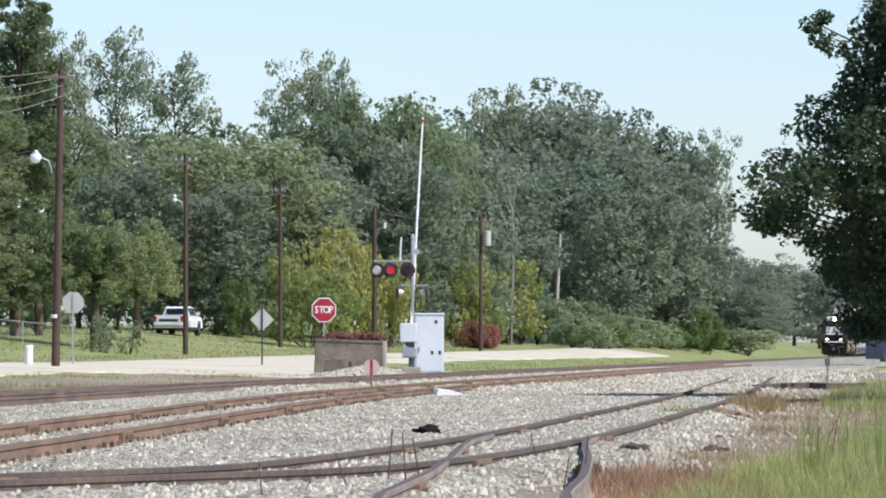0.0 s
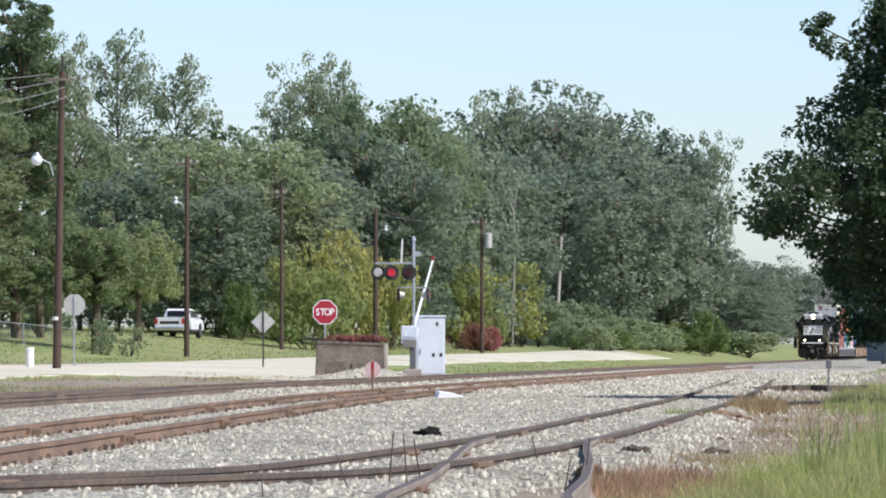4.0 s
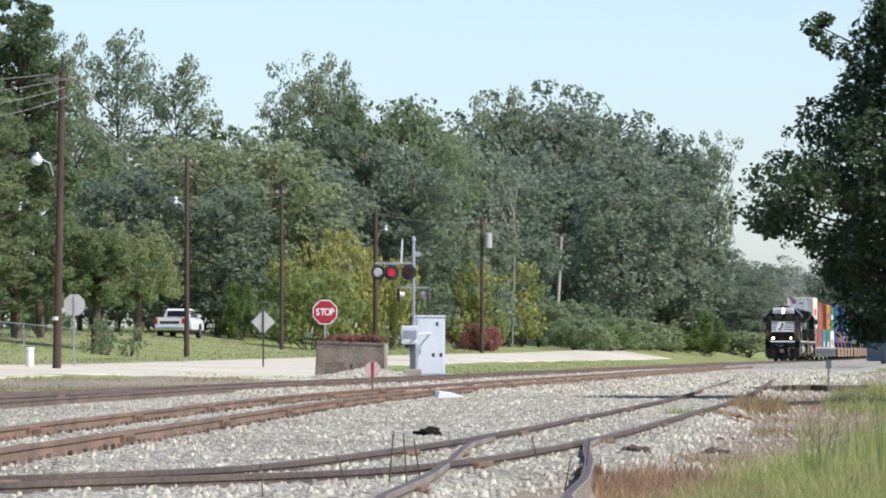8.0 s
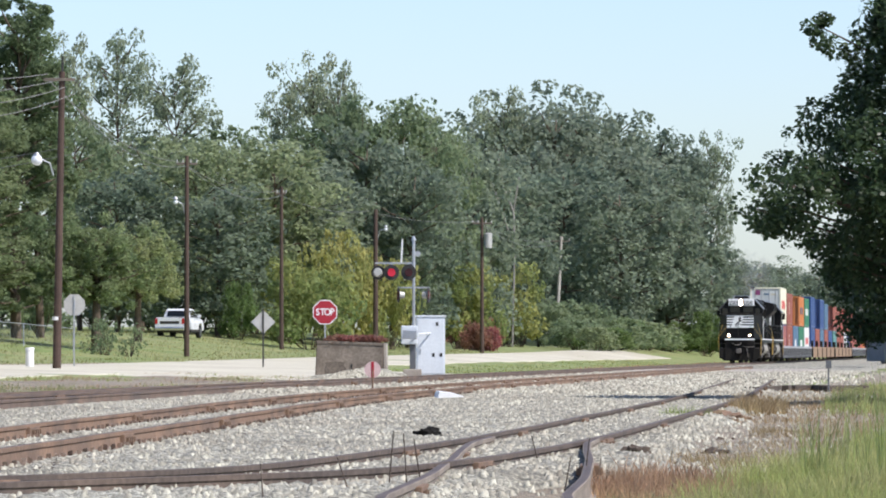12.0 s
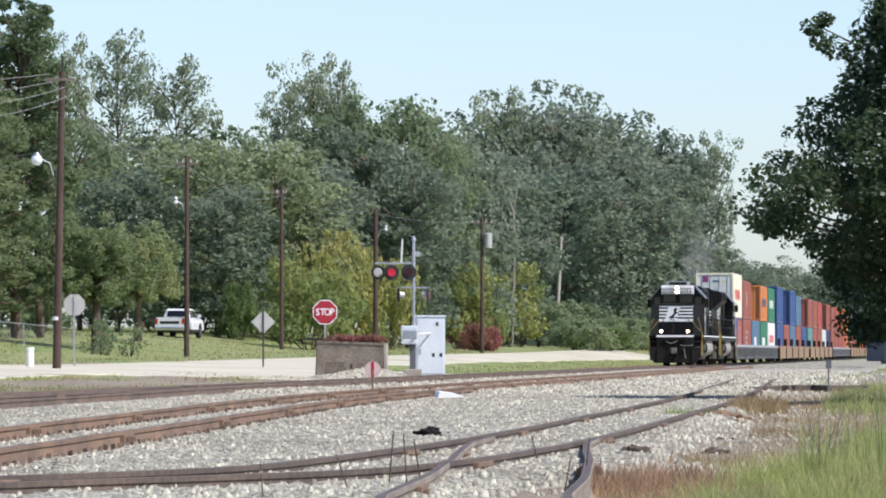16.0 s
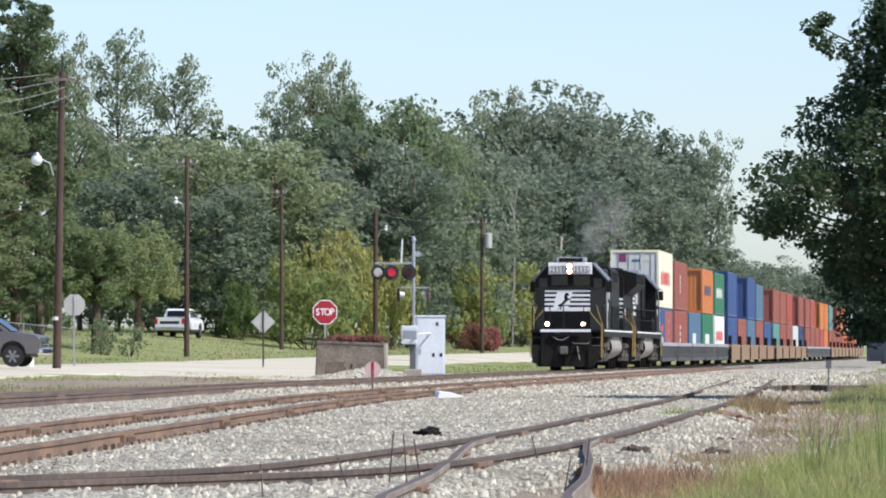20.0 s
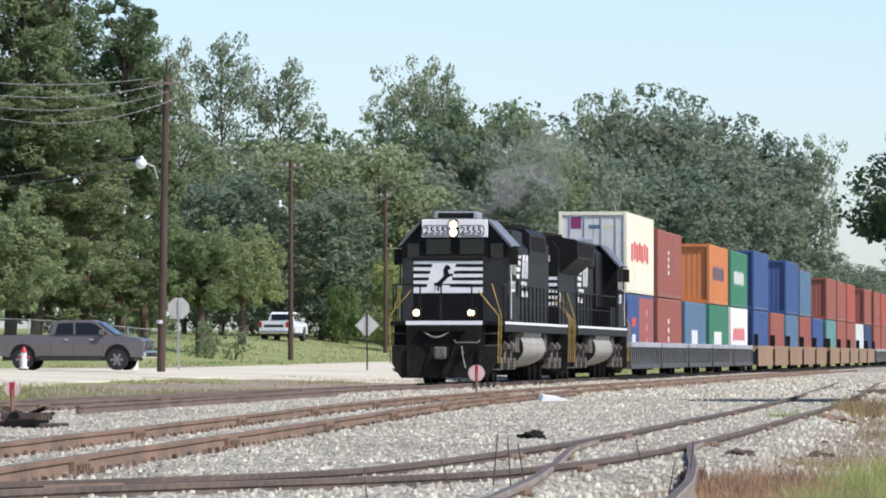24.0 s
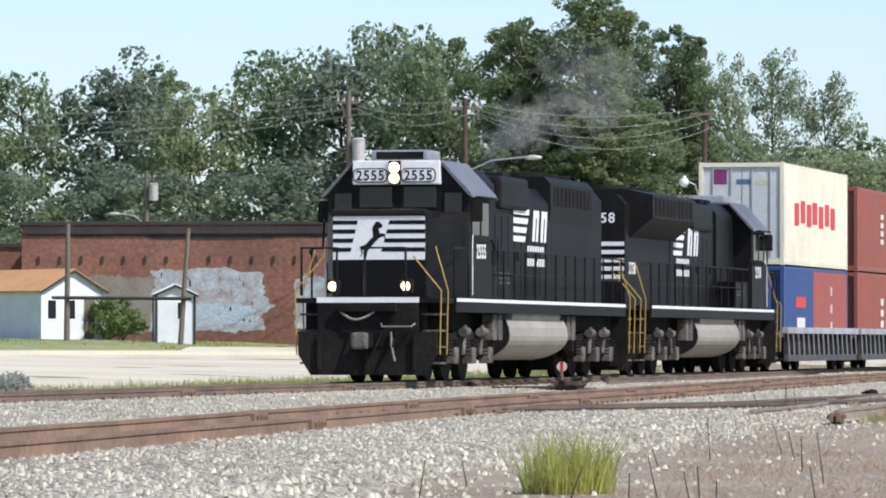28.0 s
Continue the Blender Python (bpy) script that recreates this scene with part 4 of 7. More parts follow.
def debris(x, y, seed, mat, r, label):
    bm = bmesh.new()
    bmesh.ops.create_icosphere(bm, subdivisions=3, radius=1)
    for v in bm.verts:
        k = 1 + 0.7 * noise.noise(v.co * 1.7 + Vector((seed, 0, 0))) + 0.4 * noise.noise(v.co * 4.3 + Vector((0, seed, 0)))
        v.co = Vector((v.co.x * r * k, v.co.y * r * 0.5 * k, max(v.co.z * r * 0.5 * k, -0.02)))
    ob = part("scrap", bm, mat)
    s, q = plan_of(x, y)
    ob.matrix_basis = pose(x, y, bed_height(s, q) + 0.01)
    return tagged(ob, label, "scrap")


debris(-0.17, 61, 3, GRIME, 0.16, "dark scrap of rubber lying on the ballast")
debris(4.3, 84, 9, RUST, 0.3, "rusty scrap iron lying on the ballast")
ob = part("scrap", prism([(-0.25, 0.0), (0.3, 0.02), (0.1, 0.08), (-0.22, 0.12)], "y", -0.1, 0.1), WHITE)
ob.matrix_basis = pose(0.1, 107, 0.2, 8, 0, 20)
tagged(ob, "white scrap of sheet lying by the rail", "scrap")


debris(2.8, 57, 13, TIE, 0.22, "dark broken piece of timber on the ballast")
debris(1.75, 51, 17, TIE, 0.13, "dark broken piece of timber on the ballast")
debris(3.3, 66, 21, TIE, 0.17, "dark broken piece of timber on the ballast")


def old_tie(x, y, z, turn, tilt):
    ob = part("old_tie", box(-1.25, 1.25, -0.12, 0.12, -0.1, 0.1, 0.015), TIE)
    ob.matrix_basis = pose(x, y, level(x, y) + z, tilt, 0, turn)
    tagged(ob, "dark weathered railway tie dumped beside the spur", "railway tie", "dumped ties")


for x, y, z, turn, tilt in ((9.0, 146, 0.1, 82, 0), (9.5, 147, 0.1, 70, 3), (9.9, 146.4, 0.1, 95, 0), (8.3, 142, 0.1, 78, 0), (7.6, 139, 0.1, 100, 0), (10.4, 145, 0.1, 60, 0)):
    old_tie(x, y, z, turn, tilt)
ob = empty("marker_post", "thin grey steel post with a small plate by the spur", "post", stand(9.65, 140))
part("post", tube((0, 0, -0.1), (0, 0, 0.85), 0.02, n=8), DARKSTEEL, ob)
part("plate", box(-0.07, 0.07, -0.04, -0.03, 0.66, 0.85, 0.004), DARKSTEEL, ob)


# ---- poles and wires ----
def pole(x, y, top, mat=None, r=0.15, arm=0.0, label="brown wooden utility pole", lamp=None, tank=None, band=None, lean=(0, 0)):
    t = empty("utility_pole", label, "utility pole", stand(x, y))
    h = top - level(x, y)
    part("shaft", tube((0, 0, -0.2), (lean[0], lean[1], h), r, r * 0.7, 12), mat or POLEWOOD, t, smooth=False)
    if arm:
        part("crossarm", box(-arm, arm, -0.06, 0.06, h - 0.5, h - 0.38, 0.01), GREYWOOD, t)
        for k in (-1, -0.4, 0.4, 1):
            part("insulator", tube((k * arm * 0.95, 0, h - 0.38), (k * arm * 0.95, 0, h - 0.2), 0.05, 0.03, 8), SILVER, t)
    if lamp:
        reach, z = lamp
        z -= level(x, y)
        s = 1 if reach > 0 else -1
        bm = bmesh.new()
        add_path(bm, [(s * r * 0.8, 0, z - 0.6), (reach * 0.35, -0.05, z - 0.12), (reach * 0.8, -0.1, z + 0.03)], 0.035, 8)
        part("lamp_arm", bm, STEEL, t)
        if abs(reach) > 1.5:
            bm = bmesh.new()
            bmesh.ops.create_uvsphere(bm, u_segments=14, v_segments=8, radius=1)
            for v in bm.verts:
                v.co = Vector((reach * 0.9 + v.co.x * 0.42, -0.1 + v.co.y * 0.16, z + v.co.z * 0.11))
            part("lamp_head", bm, SILVER, t, "pale cobra-head street lamp", smooth=True)
        else:
            bm = bmesh.new()
            bmesh.ops.create_uvsphere(bm, u_segments=16, v_segments=10, radius=0.22 if y < 250 else 0.13)
            for v in bm.verts:
                v.co += Vector((reach, -0.1, z))
            part("lamp_globe", bm, GLOBE, t, "pale globe yard lamp", smooth=True)
            part("lamp_cap", tube((reach, -0.1, z + 0.16), (reach, -0.1, z + 0.3), 0.16, 0.06, 12), STEEL, t)
    if tank:
        z = tank - level(x, y)
        part("transformer", tube((r + 0.3, -0.1, z - 0.5), (r + 0.3, -0.1, z + 0.5), 0.28, n=18), SILVER, t, "grey pole transformer can")
        part("transformer_lid", tube((r + 0.3, -0.1, z + 0.5), (r + 0.3, -0.1, z + 0.58), 0.30, 0.2, 18), SILVER, t)
        for k in (-0.1, 0.1):
            part("bushing", tube((r + 0.3 + k, -0.1, z + 0.58), (r + 0.3 + k * 1.4, -0.1, z + 0.82), 0.04, n=6), DARKTRIM, t)
    if band:
        z = band - level(x, y)
        part("tag", tube((0, 0, z), (0, 0, z + 0.14), r * 1.03, n=12), WHITE, t)
    return t


GLOBE = material("frosted pale globe", (0.75, 0.78, 0.80), 0.3, 0, 2, 0.05, 10, 0)
P1 = (-15.06, 218)
pole(*P1, 12.0, r=0.17, label="tall reddish brown utility pole with a globe lamp", lamp=(-0.78, 8.55), band=2.3, lean=(0.2, 0))
part_top = bpy.data.objects["utility_pole"]
part("pole_top_pin", tube((0.2, 0, 11.3), (0.22, 0, 12.25), 0.05, 0.04, 8), DARKTRIM, part_top)
part("crossarm", box(-0.5, 0.7, -0.18, -0.08, 11.25, 11.37, 0.01), GREYWOOD, part_top)
PA, PB = (-29.7, 205), (-24.75, 207)
pole(*PA, 12.2, GREYWOOD, 0.16, 0.5, "grey wooden utility pole with transformer and street lamp", (3.2, 9.1), 9.6, 3.4)
pole(*PB, 12.0, POLEWOOD, 0.15, 0.6, "brown wooden utility pole with a long street lamp arm", (3.4, 9.35))
pole(-13.75, 300, 11.6, POLEWOOD, 0.15, 0.55, "weathered utility pole in the grass with a lamp", (-0.6, 9.1))
pole(-10.4, 360, 11.7, POLEWOOD, 0.15, 0.3, "weathered utility pole behind the grass")
pole(-4.7, 390, 11.0, POLEWOOD, 0.2, 0, "brown utility pole with a small yard lamp", (0.7, 9.6))
pole(2.79, 400, 10.7, POLEWOOD, 0.15, 0.7, "utility pole with crossarm and transformer", None, 9.0)
pole(-1.4, 480, 11.6, GREYWOOD, 0.18, 0.3, "distant weathered utility pole")
PALEWOOD = material("bleached pole wood", (0.42, 0.39, 0.34), 0.85, 0, 1.2, 0.2, 18, 0.3)
pole(10.5, 520, 11.8, PALEWOOD, 0.2, 1.3, "pale distant utility pole with crossarm", None, None, None, (0.5, 0))
pole(-39.5, 190, 6.1, GREYWOOD, 0.13, 0, "short grey wooden post of the sign frame", None, None, None, (0.05, 0))
pole(-34.7, 190, 5.9, GREYWOOD, 0.12, 0, "leaning grey wooden post of the sign frame", None, None, None, (0.35, 0))
pole(-54.8, 296, 11.6, GREYWOOD, 0.16, 0.5, "distant utility pole with transformer", (-2.2, 9.0), 10.3)
ob = part("cross_pipe", tube((-40.1, 189.85, 3.0), (-34.2, 189.85, 2.95), 0.07, n=8), DARKTRIM)
tagged(ob, "dark horizontal pipe held between two posts", "pipe")


WIRE = material("weathered grey cable", (0.20, 0.20, 0.19), 0.6, 0.2, 2, 0.15, 20, 0)


def wire(a, b, sag, r=0.016):
    a, b = Vector(a), Vector(b)
    bm = bmesh.new()
    pts = [a.lerp(b, k / 14) - Vector((0, 0, sag * 4 * (k / 14) * (1 - k / 14))) for k in range(15)]
    add_path(bm, pts, r, 5)
    return tagged(part("wire", bm, WIRE), "thin grey overhead wire between poles", "wire", "overhead wires")


def wires(a, za, b, zb, n=3, sag=0.7):
    for k in range(n):
        d = 0.35 * (k - 1)
        wire((a[0] + d, a[1], za - 0.25 * k), (b[0] + d, b[1], zb - 0.25 * k), sag + 0.25 * k)


wires(P1, 11.9, PB, 11.9, 4, 0.5)
wires(PB, 11.9, PA, 12.0, 3, 0.2)
wires(PA, 12.0, (-75, 196), 12.5, 4, 1.2)
wires(P1, 11.7, (-13.75, 300), 11.3, 2, 0.8)
wires((-13.75, 300), 11.3, (-10.4, 360), 11.4, 2, 0.6)
wires((-10.4, 360), 11.3, (-4.7, 390), 10.9, 1, 0.5)
wires((-4.7, 390), 10.8, (2.79, 400), 10.4, 1, 0.3)
wires((2.79, 400), 10.4, (10.5, 520), 11.4, 2, 0.6)
wires(PB, 9.9, (-60, 240), 10.5, 1, 1.2)
wires((-54.8, 296), 11.2, (-15.06, 230), 9.5, 2, 1.5)


def fence():
    t = empty("wire_fence", "low grey chain-link fence at the edge of the grass", "fence")
    xs = [-37.5 + 2.6 * k for k in range(8)]
    y = 292
    for x in xs:
        z = level(x, y)
        part("post", tube((x, y, z - 0.1), (x, y, z + 1.25), 0.035, n=8), STEEL, t)
    for a, b in zip(xs, xs[1:]):
        part("top_rail", tube((a, y, level(a, y) + 1.22), (b, y, level(b, y) + 1.22), 0.025, n=6), STEEL, t)
        bm = bmesh.new()
        for k in range(18):
            x0 = a + (b - a) * k / 18
            z = level(x0, y)
            add_tube(bm, (x0, y, z + 0.05), (x0 + 0.4, y, z + 1.2), 0.004, 0.004, 3, False)
            add_tube(bm, (x0 + 0.4, y, z + 0.05), (x0, y, z + 1.2), 0.004, 0.004, 3, False)
        part("mesh_panel", bm, STEEL, t)


fence()

ob = empty("standpipe", "short white capped pipe standing in the grass", "pipe", stand(-16.7, 226))
part("pipe", tube((0, 0, -0.1), (0, 0, 0.72), 0.17, n=16), WHITE, ob)
part("cap", tube((0, 0, 0.72), (0, 0, 0.82), 0.20, 0.17, 16), WHITE, ob)


# ---- vehicles ----
CARGLASS = material("tinted car glass", (0.012, 0.014, 0.016), 0.08, 0, 1, 0.1, 5, 0)
CARGLASS.node_tree.nodes["Principled BSDF"].inputs["Specular IOR Level"].default_value = 0.35
ALLOY = material("dull alloy wheel", (0.30, 0.30, 0.30), 0.4, 0.8, 2, 0.15, 20, 0.05)


def tapered(outline, half, inset, low, high, bevel):
    """A flank outline of (x, z) whose half width narrows between two heights."""
    bm = prism(outline, "y", -half, half)
    for v in bm.verts:
        k = min(1.0, max(0.0, (v.co.z - low) / (high - low)))
        v.co.y -= math.copysign(inset * k, v.co.y)
    bmesh.ops.bevel(bm, geom=list(bm.edges), offset=bevel, segments=3, affect="EDGES")
    return bm


def flank_pane(points, side, half, inset, low, high):
    """A pane that lies on the leaning flank of a cab."""
    bm = bmesh.new()
    rings = []
    for out in (-0.01, 0.008):
        rings.append([bm.verts.new((x, side * (half - inset * (z - low) / (high - low) + out), z)) for x, z in points])
    n = len(points)
    bm.faces.new(rings[0]), bm.faces.new(rings[1][::-1])
    for k in range(n):
        bm.faces.new((rings[0][k], rings[0][(k + 1) % n], rings[1][(k + 1) % n], rings[1][k]))
    bmesh.ops.recalc_face_normals(bm, faces=bm.faces)
    return bm


def arch_cut(cx, z, r):
    return [(cx + r * math.cos(a), z + r * math.sin(a)) for a in [math.pi * k / 10 for k in range(11)]]


def pickup(label, paint_):
    """Crew-cab pickup: the ground at its middle, nose towards +x."""
    t = empty("pickup_truck", label, "pickup truck")
    lower = [(2.90, 0.50)] + arch_cut(1.86, 0.48, 0.50) + arch_cut(-1.78, 0.48, 0.50) + [(-2.92, 0.60)]
    part("body", tapered(lower + [(-2.92, 1.0), (-2.92, 1.32), (-0.75, 1.34), (1.62, 1.32), (2.2, 1.27), (2.70, 1.20), (2.88, 1.08)], 0.99, 0.09, 0.95, 1.34, 0.025), paint_, t)
    part("chassis", box(-2.6, 2.5, -0.80, 0.80, 0.36, 0.95), DARKTRIM, t)
    roof = [(-0.80, 1.30), (-0.66, 1.80), (-0.4, 1.90), (0.75, 1.90), (1.02, 1.82), (1.78, 1.28)]
    part("cab", tapered(roof, 0.89, 0.19, 1.30, 1.90, 0.03), paint_, t)
    part("bed_floor", box(-2.8, -0.85, -0.80, 0.80, 1.28, 1.345), DARKTRIM, t)
    for s in (-1, 1):
        for pts in (([(-0.56, 1.36), (-0.46, 1.76), (0.12, 1.80), (0.16, 1.36)]), ([(0.25, 1.36), (0.21, 1.80), (0.78, 1.80), (1.02, 1.72), (1.46, 1.36)])):
            part("side_window", flank_pane(pts, s, 0.89, 0.19, 1.30, 1.90), CARGLASS, t)
        part("mirror", box(1.18, 1.36, min(s * 0.92, s * 1.14), max(s * 0.92, s * 1.14), 1.34, 1.52, 0.03), paint_, t)
        for x in (0.02, 1.0):
            part("door_handle", box(x - 0.2, x - 0.04, s * 0.975 - 0.015, s * 0.975 + 0.015, 1.14, 1.18, 0.006), CHROME, t)
        for x in (-0.68, 0.18, 1.30):
            part("door_seam", box(x - 0.007, x + 0.007, s * 0.985 - 0.008, s * 0.985 + 0.008, 0.56, 1.0), DARKTRIM, t)
        part("belt_trim", box(-0.66, 1.30, s * 0.915 - 0.012, s * 0.915 + 0.012, 1.315, 1.345), DARKTRIM, t)
        part("headlight", box(2.66, 2.90, min(s * 0.58, s * 0.93), max(s * 0.58, s * 0.93), 0.95, 1.14, 0.03), CHROME, t)
        part("tail_lamp", box(-2.95, -2.80, min(s * 0.80, s * 0.96), max(s * 0.80, s * 0.96), 0.9, 1.26, 0.02), TAIL_RED, t)
        part("step_bar", box(-1.1, 1.25, s * 0.98 - 0.05, s * 0.98 + 0.05, 0.38, 0.46, 0.02), DARKTRIM, t)
        part("rocker", box(-1.22, 1.32, s * 0.975 - 0.02, s * 0.975 + 0.02, 0.46, 0.55, 0.01), DARKTRIM, t)
    part("windshield", prism([(1.07, 1.80), (1.74, 1.33), (1.775, 1.35), (1.10, 1.83)], "y", -0.70, 0.70), CARGLASS, t)
    part("rear_window", prism([(-0.82, 1.40), (-0.69, 1.76), (-0.72, 1.77), (-0.85, 1.41)], "y", -0.62, 0.62), CARGLASS, t)
    part("grille", box(2.86, 2.92, -0.56, 0.56, 0.78, 1.10, 0.02), DARKTRIM, t)
    for z in (0.86, 0.95, 1.04):
        part("grille_bar", box(2.91, 2.94, -0.56, 0.56, z - 0.02, z + 0.02, 0.005), CHROME, t)
    part("front_bumper", box(2.78, 3.02, -0.97, 0.97, 0.46, 0.72, 0.05), CHROME, t)
    part("tailgate", box(-2.95, -2.90, -0.78, 0.78, 0.72, 1.31, 0.02), paint_, t)
    # dark strip laid on the tailgate where only shade falls
    part("tailgate_shade_band", box(-2.957, -2.948, -0.64, 0.64, 0.90, 1.08, 0.003), DARKTRIM, t)
    part("rear_bumper", box(-3.05, -2.88, -0.95, 0.95, 0.48, 0.68, 0.04), CHROME, t)
    for x in (-1.78, 1.86):
        for s in (-1, 1):
            w = new("wheel")
            w.parent = t
            w.location = (x, s * 0.86, 0.40)
            part("tyre", tube((0, -0.13, 0), (0, 0.13, 0), 0.40, n=26), RUBBER, w)
            part("rim", tube((0, s * 0.10, 0), (0, s * 0.135, 0), 0.25, n=20), DARKTRIM, w)
            part("hub", tube((0, s * 0.10, 0), (0, s * 0.150, 0), 0.07, n=12), ALLOY, w)
            for k in range(6):
                a = k * math.tau / 6
                part("spoke", box(0.05, 0.25, -0.008, 0.008, -0.04, 0.04, 0, Matrix.Translation((0, s * 0.14, 0)) @ Matrix.Rotation(a, 4, "Y")), ALLOY, w)
    return t


parked = pickup("white pickup truck parked on the grass among trees", CARWHITE)
parked.matrix_basis = stand(-17.2, 365, 80)
driven = pickup("grey-brown crew-cab pickup truck that rolls up to the crossing", TAUPE)
driven.matrix_basis = stand(-23.0, 212, -7, 0.08)


# ---- shops, sheds and houses ----
def wall_quad(name, a, b, z0, z1, thick, mat, parent, bevel=0.0, label=""):
    """An upright slab from a to b (x, y), drawn thick metres to its right."""
    a, b = Vector((*a, 0)), Vector((*b, 0))
    d = (b - a).normalized()
    n = Vector((d.y, -d.x, 0)) * thick
    bm = bmesh.new()
    lo = [bm.verts.new(p + Vector((0, 0, z0))) for p in (a, b, b + n, a + n)]
    hi = [bm.verts.new(p + Vector((0, 0, z1))) for p in (a, b, b + n, a + n)]
    bm.faces.new(lo[::-1]), bm.faces.new(hi)
    for k in range(4):
        bm.faces.new((lo[k], lo[(k + 1) % 4], hi[(k + 1) % 4], hi[k]))
    bmesh.ops.recalc_face_normals(bm, faces=bm.faces)
    if bevel:
        bmesh.ops.bevel(bm, geom=list(bm.edges), offset=bevel, segments=1, affect="EDGES")
    return part(name, bm, mat, parent, label)


def brick_material(name, colour, other):
    m = material(name, colour, 0.9, 0, 0.35, 0.3, 5, 0.2, other)
    n, l = m.node_tree.nodes, m.node_tree.links
    b = n["Principled BSDF"]
    tex, tc, mp = n.new("ShaderNodeTexBrick"), n.new("ShaderNodeTexCoord"), n.new("ShaderNodeMapping")
    mp.inputs["Rotation"].default_value = (radians(90), 0, 0)
    tex.inputs["Scale"].default_value, tex.inputs["Brick Width"].default_value, tex.inputs["Row Height"].default_value = 1.0, 0.21, 0.075
    tex.inputs["Mortar Size"].default_value = 0.008
    tex.inputs["Color1"].default_value, tex.inputs["Color2"].default_value, tex.inputs["Mortar"].default_value = (1, 1, 1, 1), (0.72, 0.7, 0.7, 1), (1.15, 1.2, 1.2, 1)
    l.new(tc.outputs["Object"], mp.inputs["Vector"]), l.new(mp.outputs[0], tex.inputs["Vector"])
    mul = n.new("ShaderNodeMix")
    mul.data_type, mul.blend_type = "RGBA", "MULTIPLY"
    mul.inputs["Factor"].default_value = 0.8
    src = b.inputs["Base Color"].links[0].from_socket
    l.new(src, mul.inputs["A"]), l.new(tex.outputs["Color"], mul.inputs["B"])
    l.new(mul.outputs["Result"], b.inputs["Base Color"])
    return m


OLDBRICK = brick_material("old brick wall", (0.27, 0.125, 0.085), (0.19, 0.09, 0.065))
TANBRICK = brick_material("tan brick parapet", (0.45, 0.345, 0.25), (0.36, 0.25, 0.17))
C, D = (-29.8, 210.0), (-24.1, 226.0)


def brick_building():
    t = empty("brick_building", "old single-storey red brick building with flaking painted patches", "building")
    L = (-45.4, 210.0)
    wall_quad("side_wall", L, C, 0.7, 6.45, -0.35, OLDBRICK, t)
    wall_quad("coping", (L[0] - 0.1, L[1] - 0.06), (C[0] + 0.05, C[1] - 0.06), 6.45, 6.62, -0.5, SOOT, t, 0.02)
    wall_quad("coping_ledge", (L[0], L[1] - 0.10), (C[0], C[1] - 0.10), 6.05, 6.16, -0.10, SOOT, t, 0.01)
    wall_quad("lower_wing", (-60, 211.5), (-45.4, 211.5), 0.7, 5.5, -0.35, OLDBRICK, t)
    wall_quad("wing_coping", (-60, 211.4), (-45.3, 211.4), 5.5, 5.65, -0.5, SOOT, t)
    for k in range(15):
        x = -44.6 + k * 0.98
        part("wall_anchor", box(x - 0.05, x + 0.05, 209.93, 210.0, 4.75, 5.05), SOOT, t)
    for lift, spec, m in ((0.0, (-39.5, -34.2, 1.65, 4.45, 1), PATCH), (0.004, (-32.9, -31.3, 1.75, 4.1, 4), PATCH), (0.0, (-31.5, -30.4, 1.9, 4.55, 9), PATCH), (0.008, (-42.3, -39.4, 1.5, 4.15, 14), PATCH_DULL)):
        part("paint_patch", prism(ragged(*spec, 120), "y", 209.992 - lift, 210.01), m, t, "pale flaking wall paint")
    rng = np.random.default_rng(27)
    for k in range(16):
        x, z, w, h = rng.uniform(-39.0, -34.8), rng.uniform(2.0, 4.1), rng.uniform(0.02, 0.10), rng.uniform(0.06, 0.34)
        part("paint_scar", prism(ragged(x, x + w, z, z + h, k, 14), "y", 209.983, 210.0), SOOT if k % 3 else OLDBRICK, t)
    part("paint_band", prism(ragged(-38.9, -34.6, 1.95, 2.85, 31, 90), "y", 209.987, 210.0), PATCH_BLUE, t, "bluer layer of old wall paint")
    for x0, x1, z0, z1, k in ((-45.3, -38.6, 5.95, 6.42, 2), (-39.6, -34.0, 5.80, 6.40, 6), (-35.0, -30.0, 5.92, 6.42, 11)):
        part("tar_stain", prism(ragged(x0, x1, z0, z1, k, 90), "y", 209.984 - 0.003 * k / 6, 210.0), SOOT, t, "dark tar run below the coping")
    # roof and back
    wall_quad("back_wall", (-45.4, 228), (-24.6, 228), 0.7, 6.0, -0.3, OLDBRICK, t)
    bm = bmesh.new()
    lo = [bm.verts.new((x, y, z)) for x, y, z in ((-45.2, 210.2, 5.9), (-29.9, 210.3, 5.9), (-24.4, 226, 5.7), (-24.8, 227.9, 5.7), (-45.2, 227.9, 5.7))]
    bm.faces.new(lo)
    part("roof", bm, SOOT, t)
    # shop front from C to D
    d = Vector((D[0] - C[0], D[1] - C[1]))
    length = d.length
    d.normalize()

    def on(f):
        return (C[0] + d.x * f, C[1] + d.y * f)
    wall_quad("upper_band", on(0.05), on(length), 4.6, 5.35, 0.3, CREAM, t)
    wall_quad("parapet", on(0.0), on(length), 5.35, 6.85, 0.32, TANBRICK, t)
    wall_quad("parapet_cap", on(-0.05), on(length + 0.05), 6.85, 6.95, 0.40, CONCRETE, t)
    wall_quad("sill_wall", on(0.05), on(length), 0.3, 1.75, 0.25, CREAM, t)
    wall_quad("shop_sign", on(0.4), on(3.6), 3.95, 4.6, 0.36, WHITE, t)
    for k in range(8):
        f = 0.1 + k * (length - 0.6) / 7
        wall_quad("pier", on(f), on(f + 0.42), 0.3, 4.6, 0.36, WHITE if k % 2 else CREAM, t)
        if k < 7:
            w = (length - 0.6) / 7
            wall_quad("pane", on(f + 0.42), on(f + w), 1.75, 4.6, 0.08, GLASS, t)
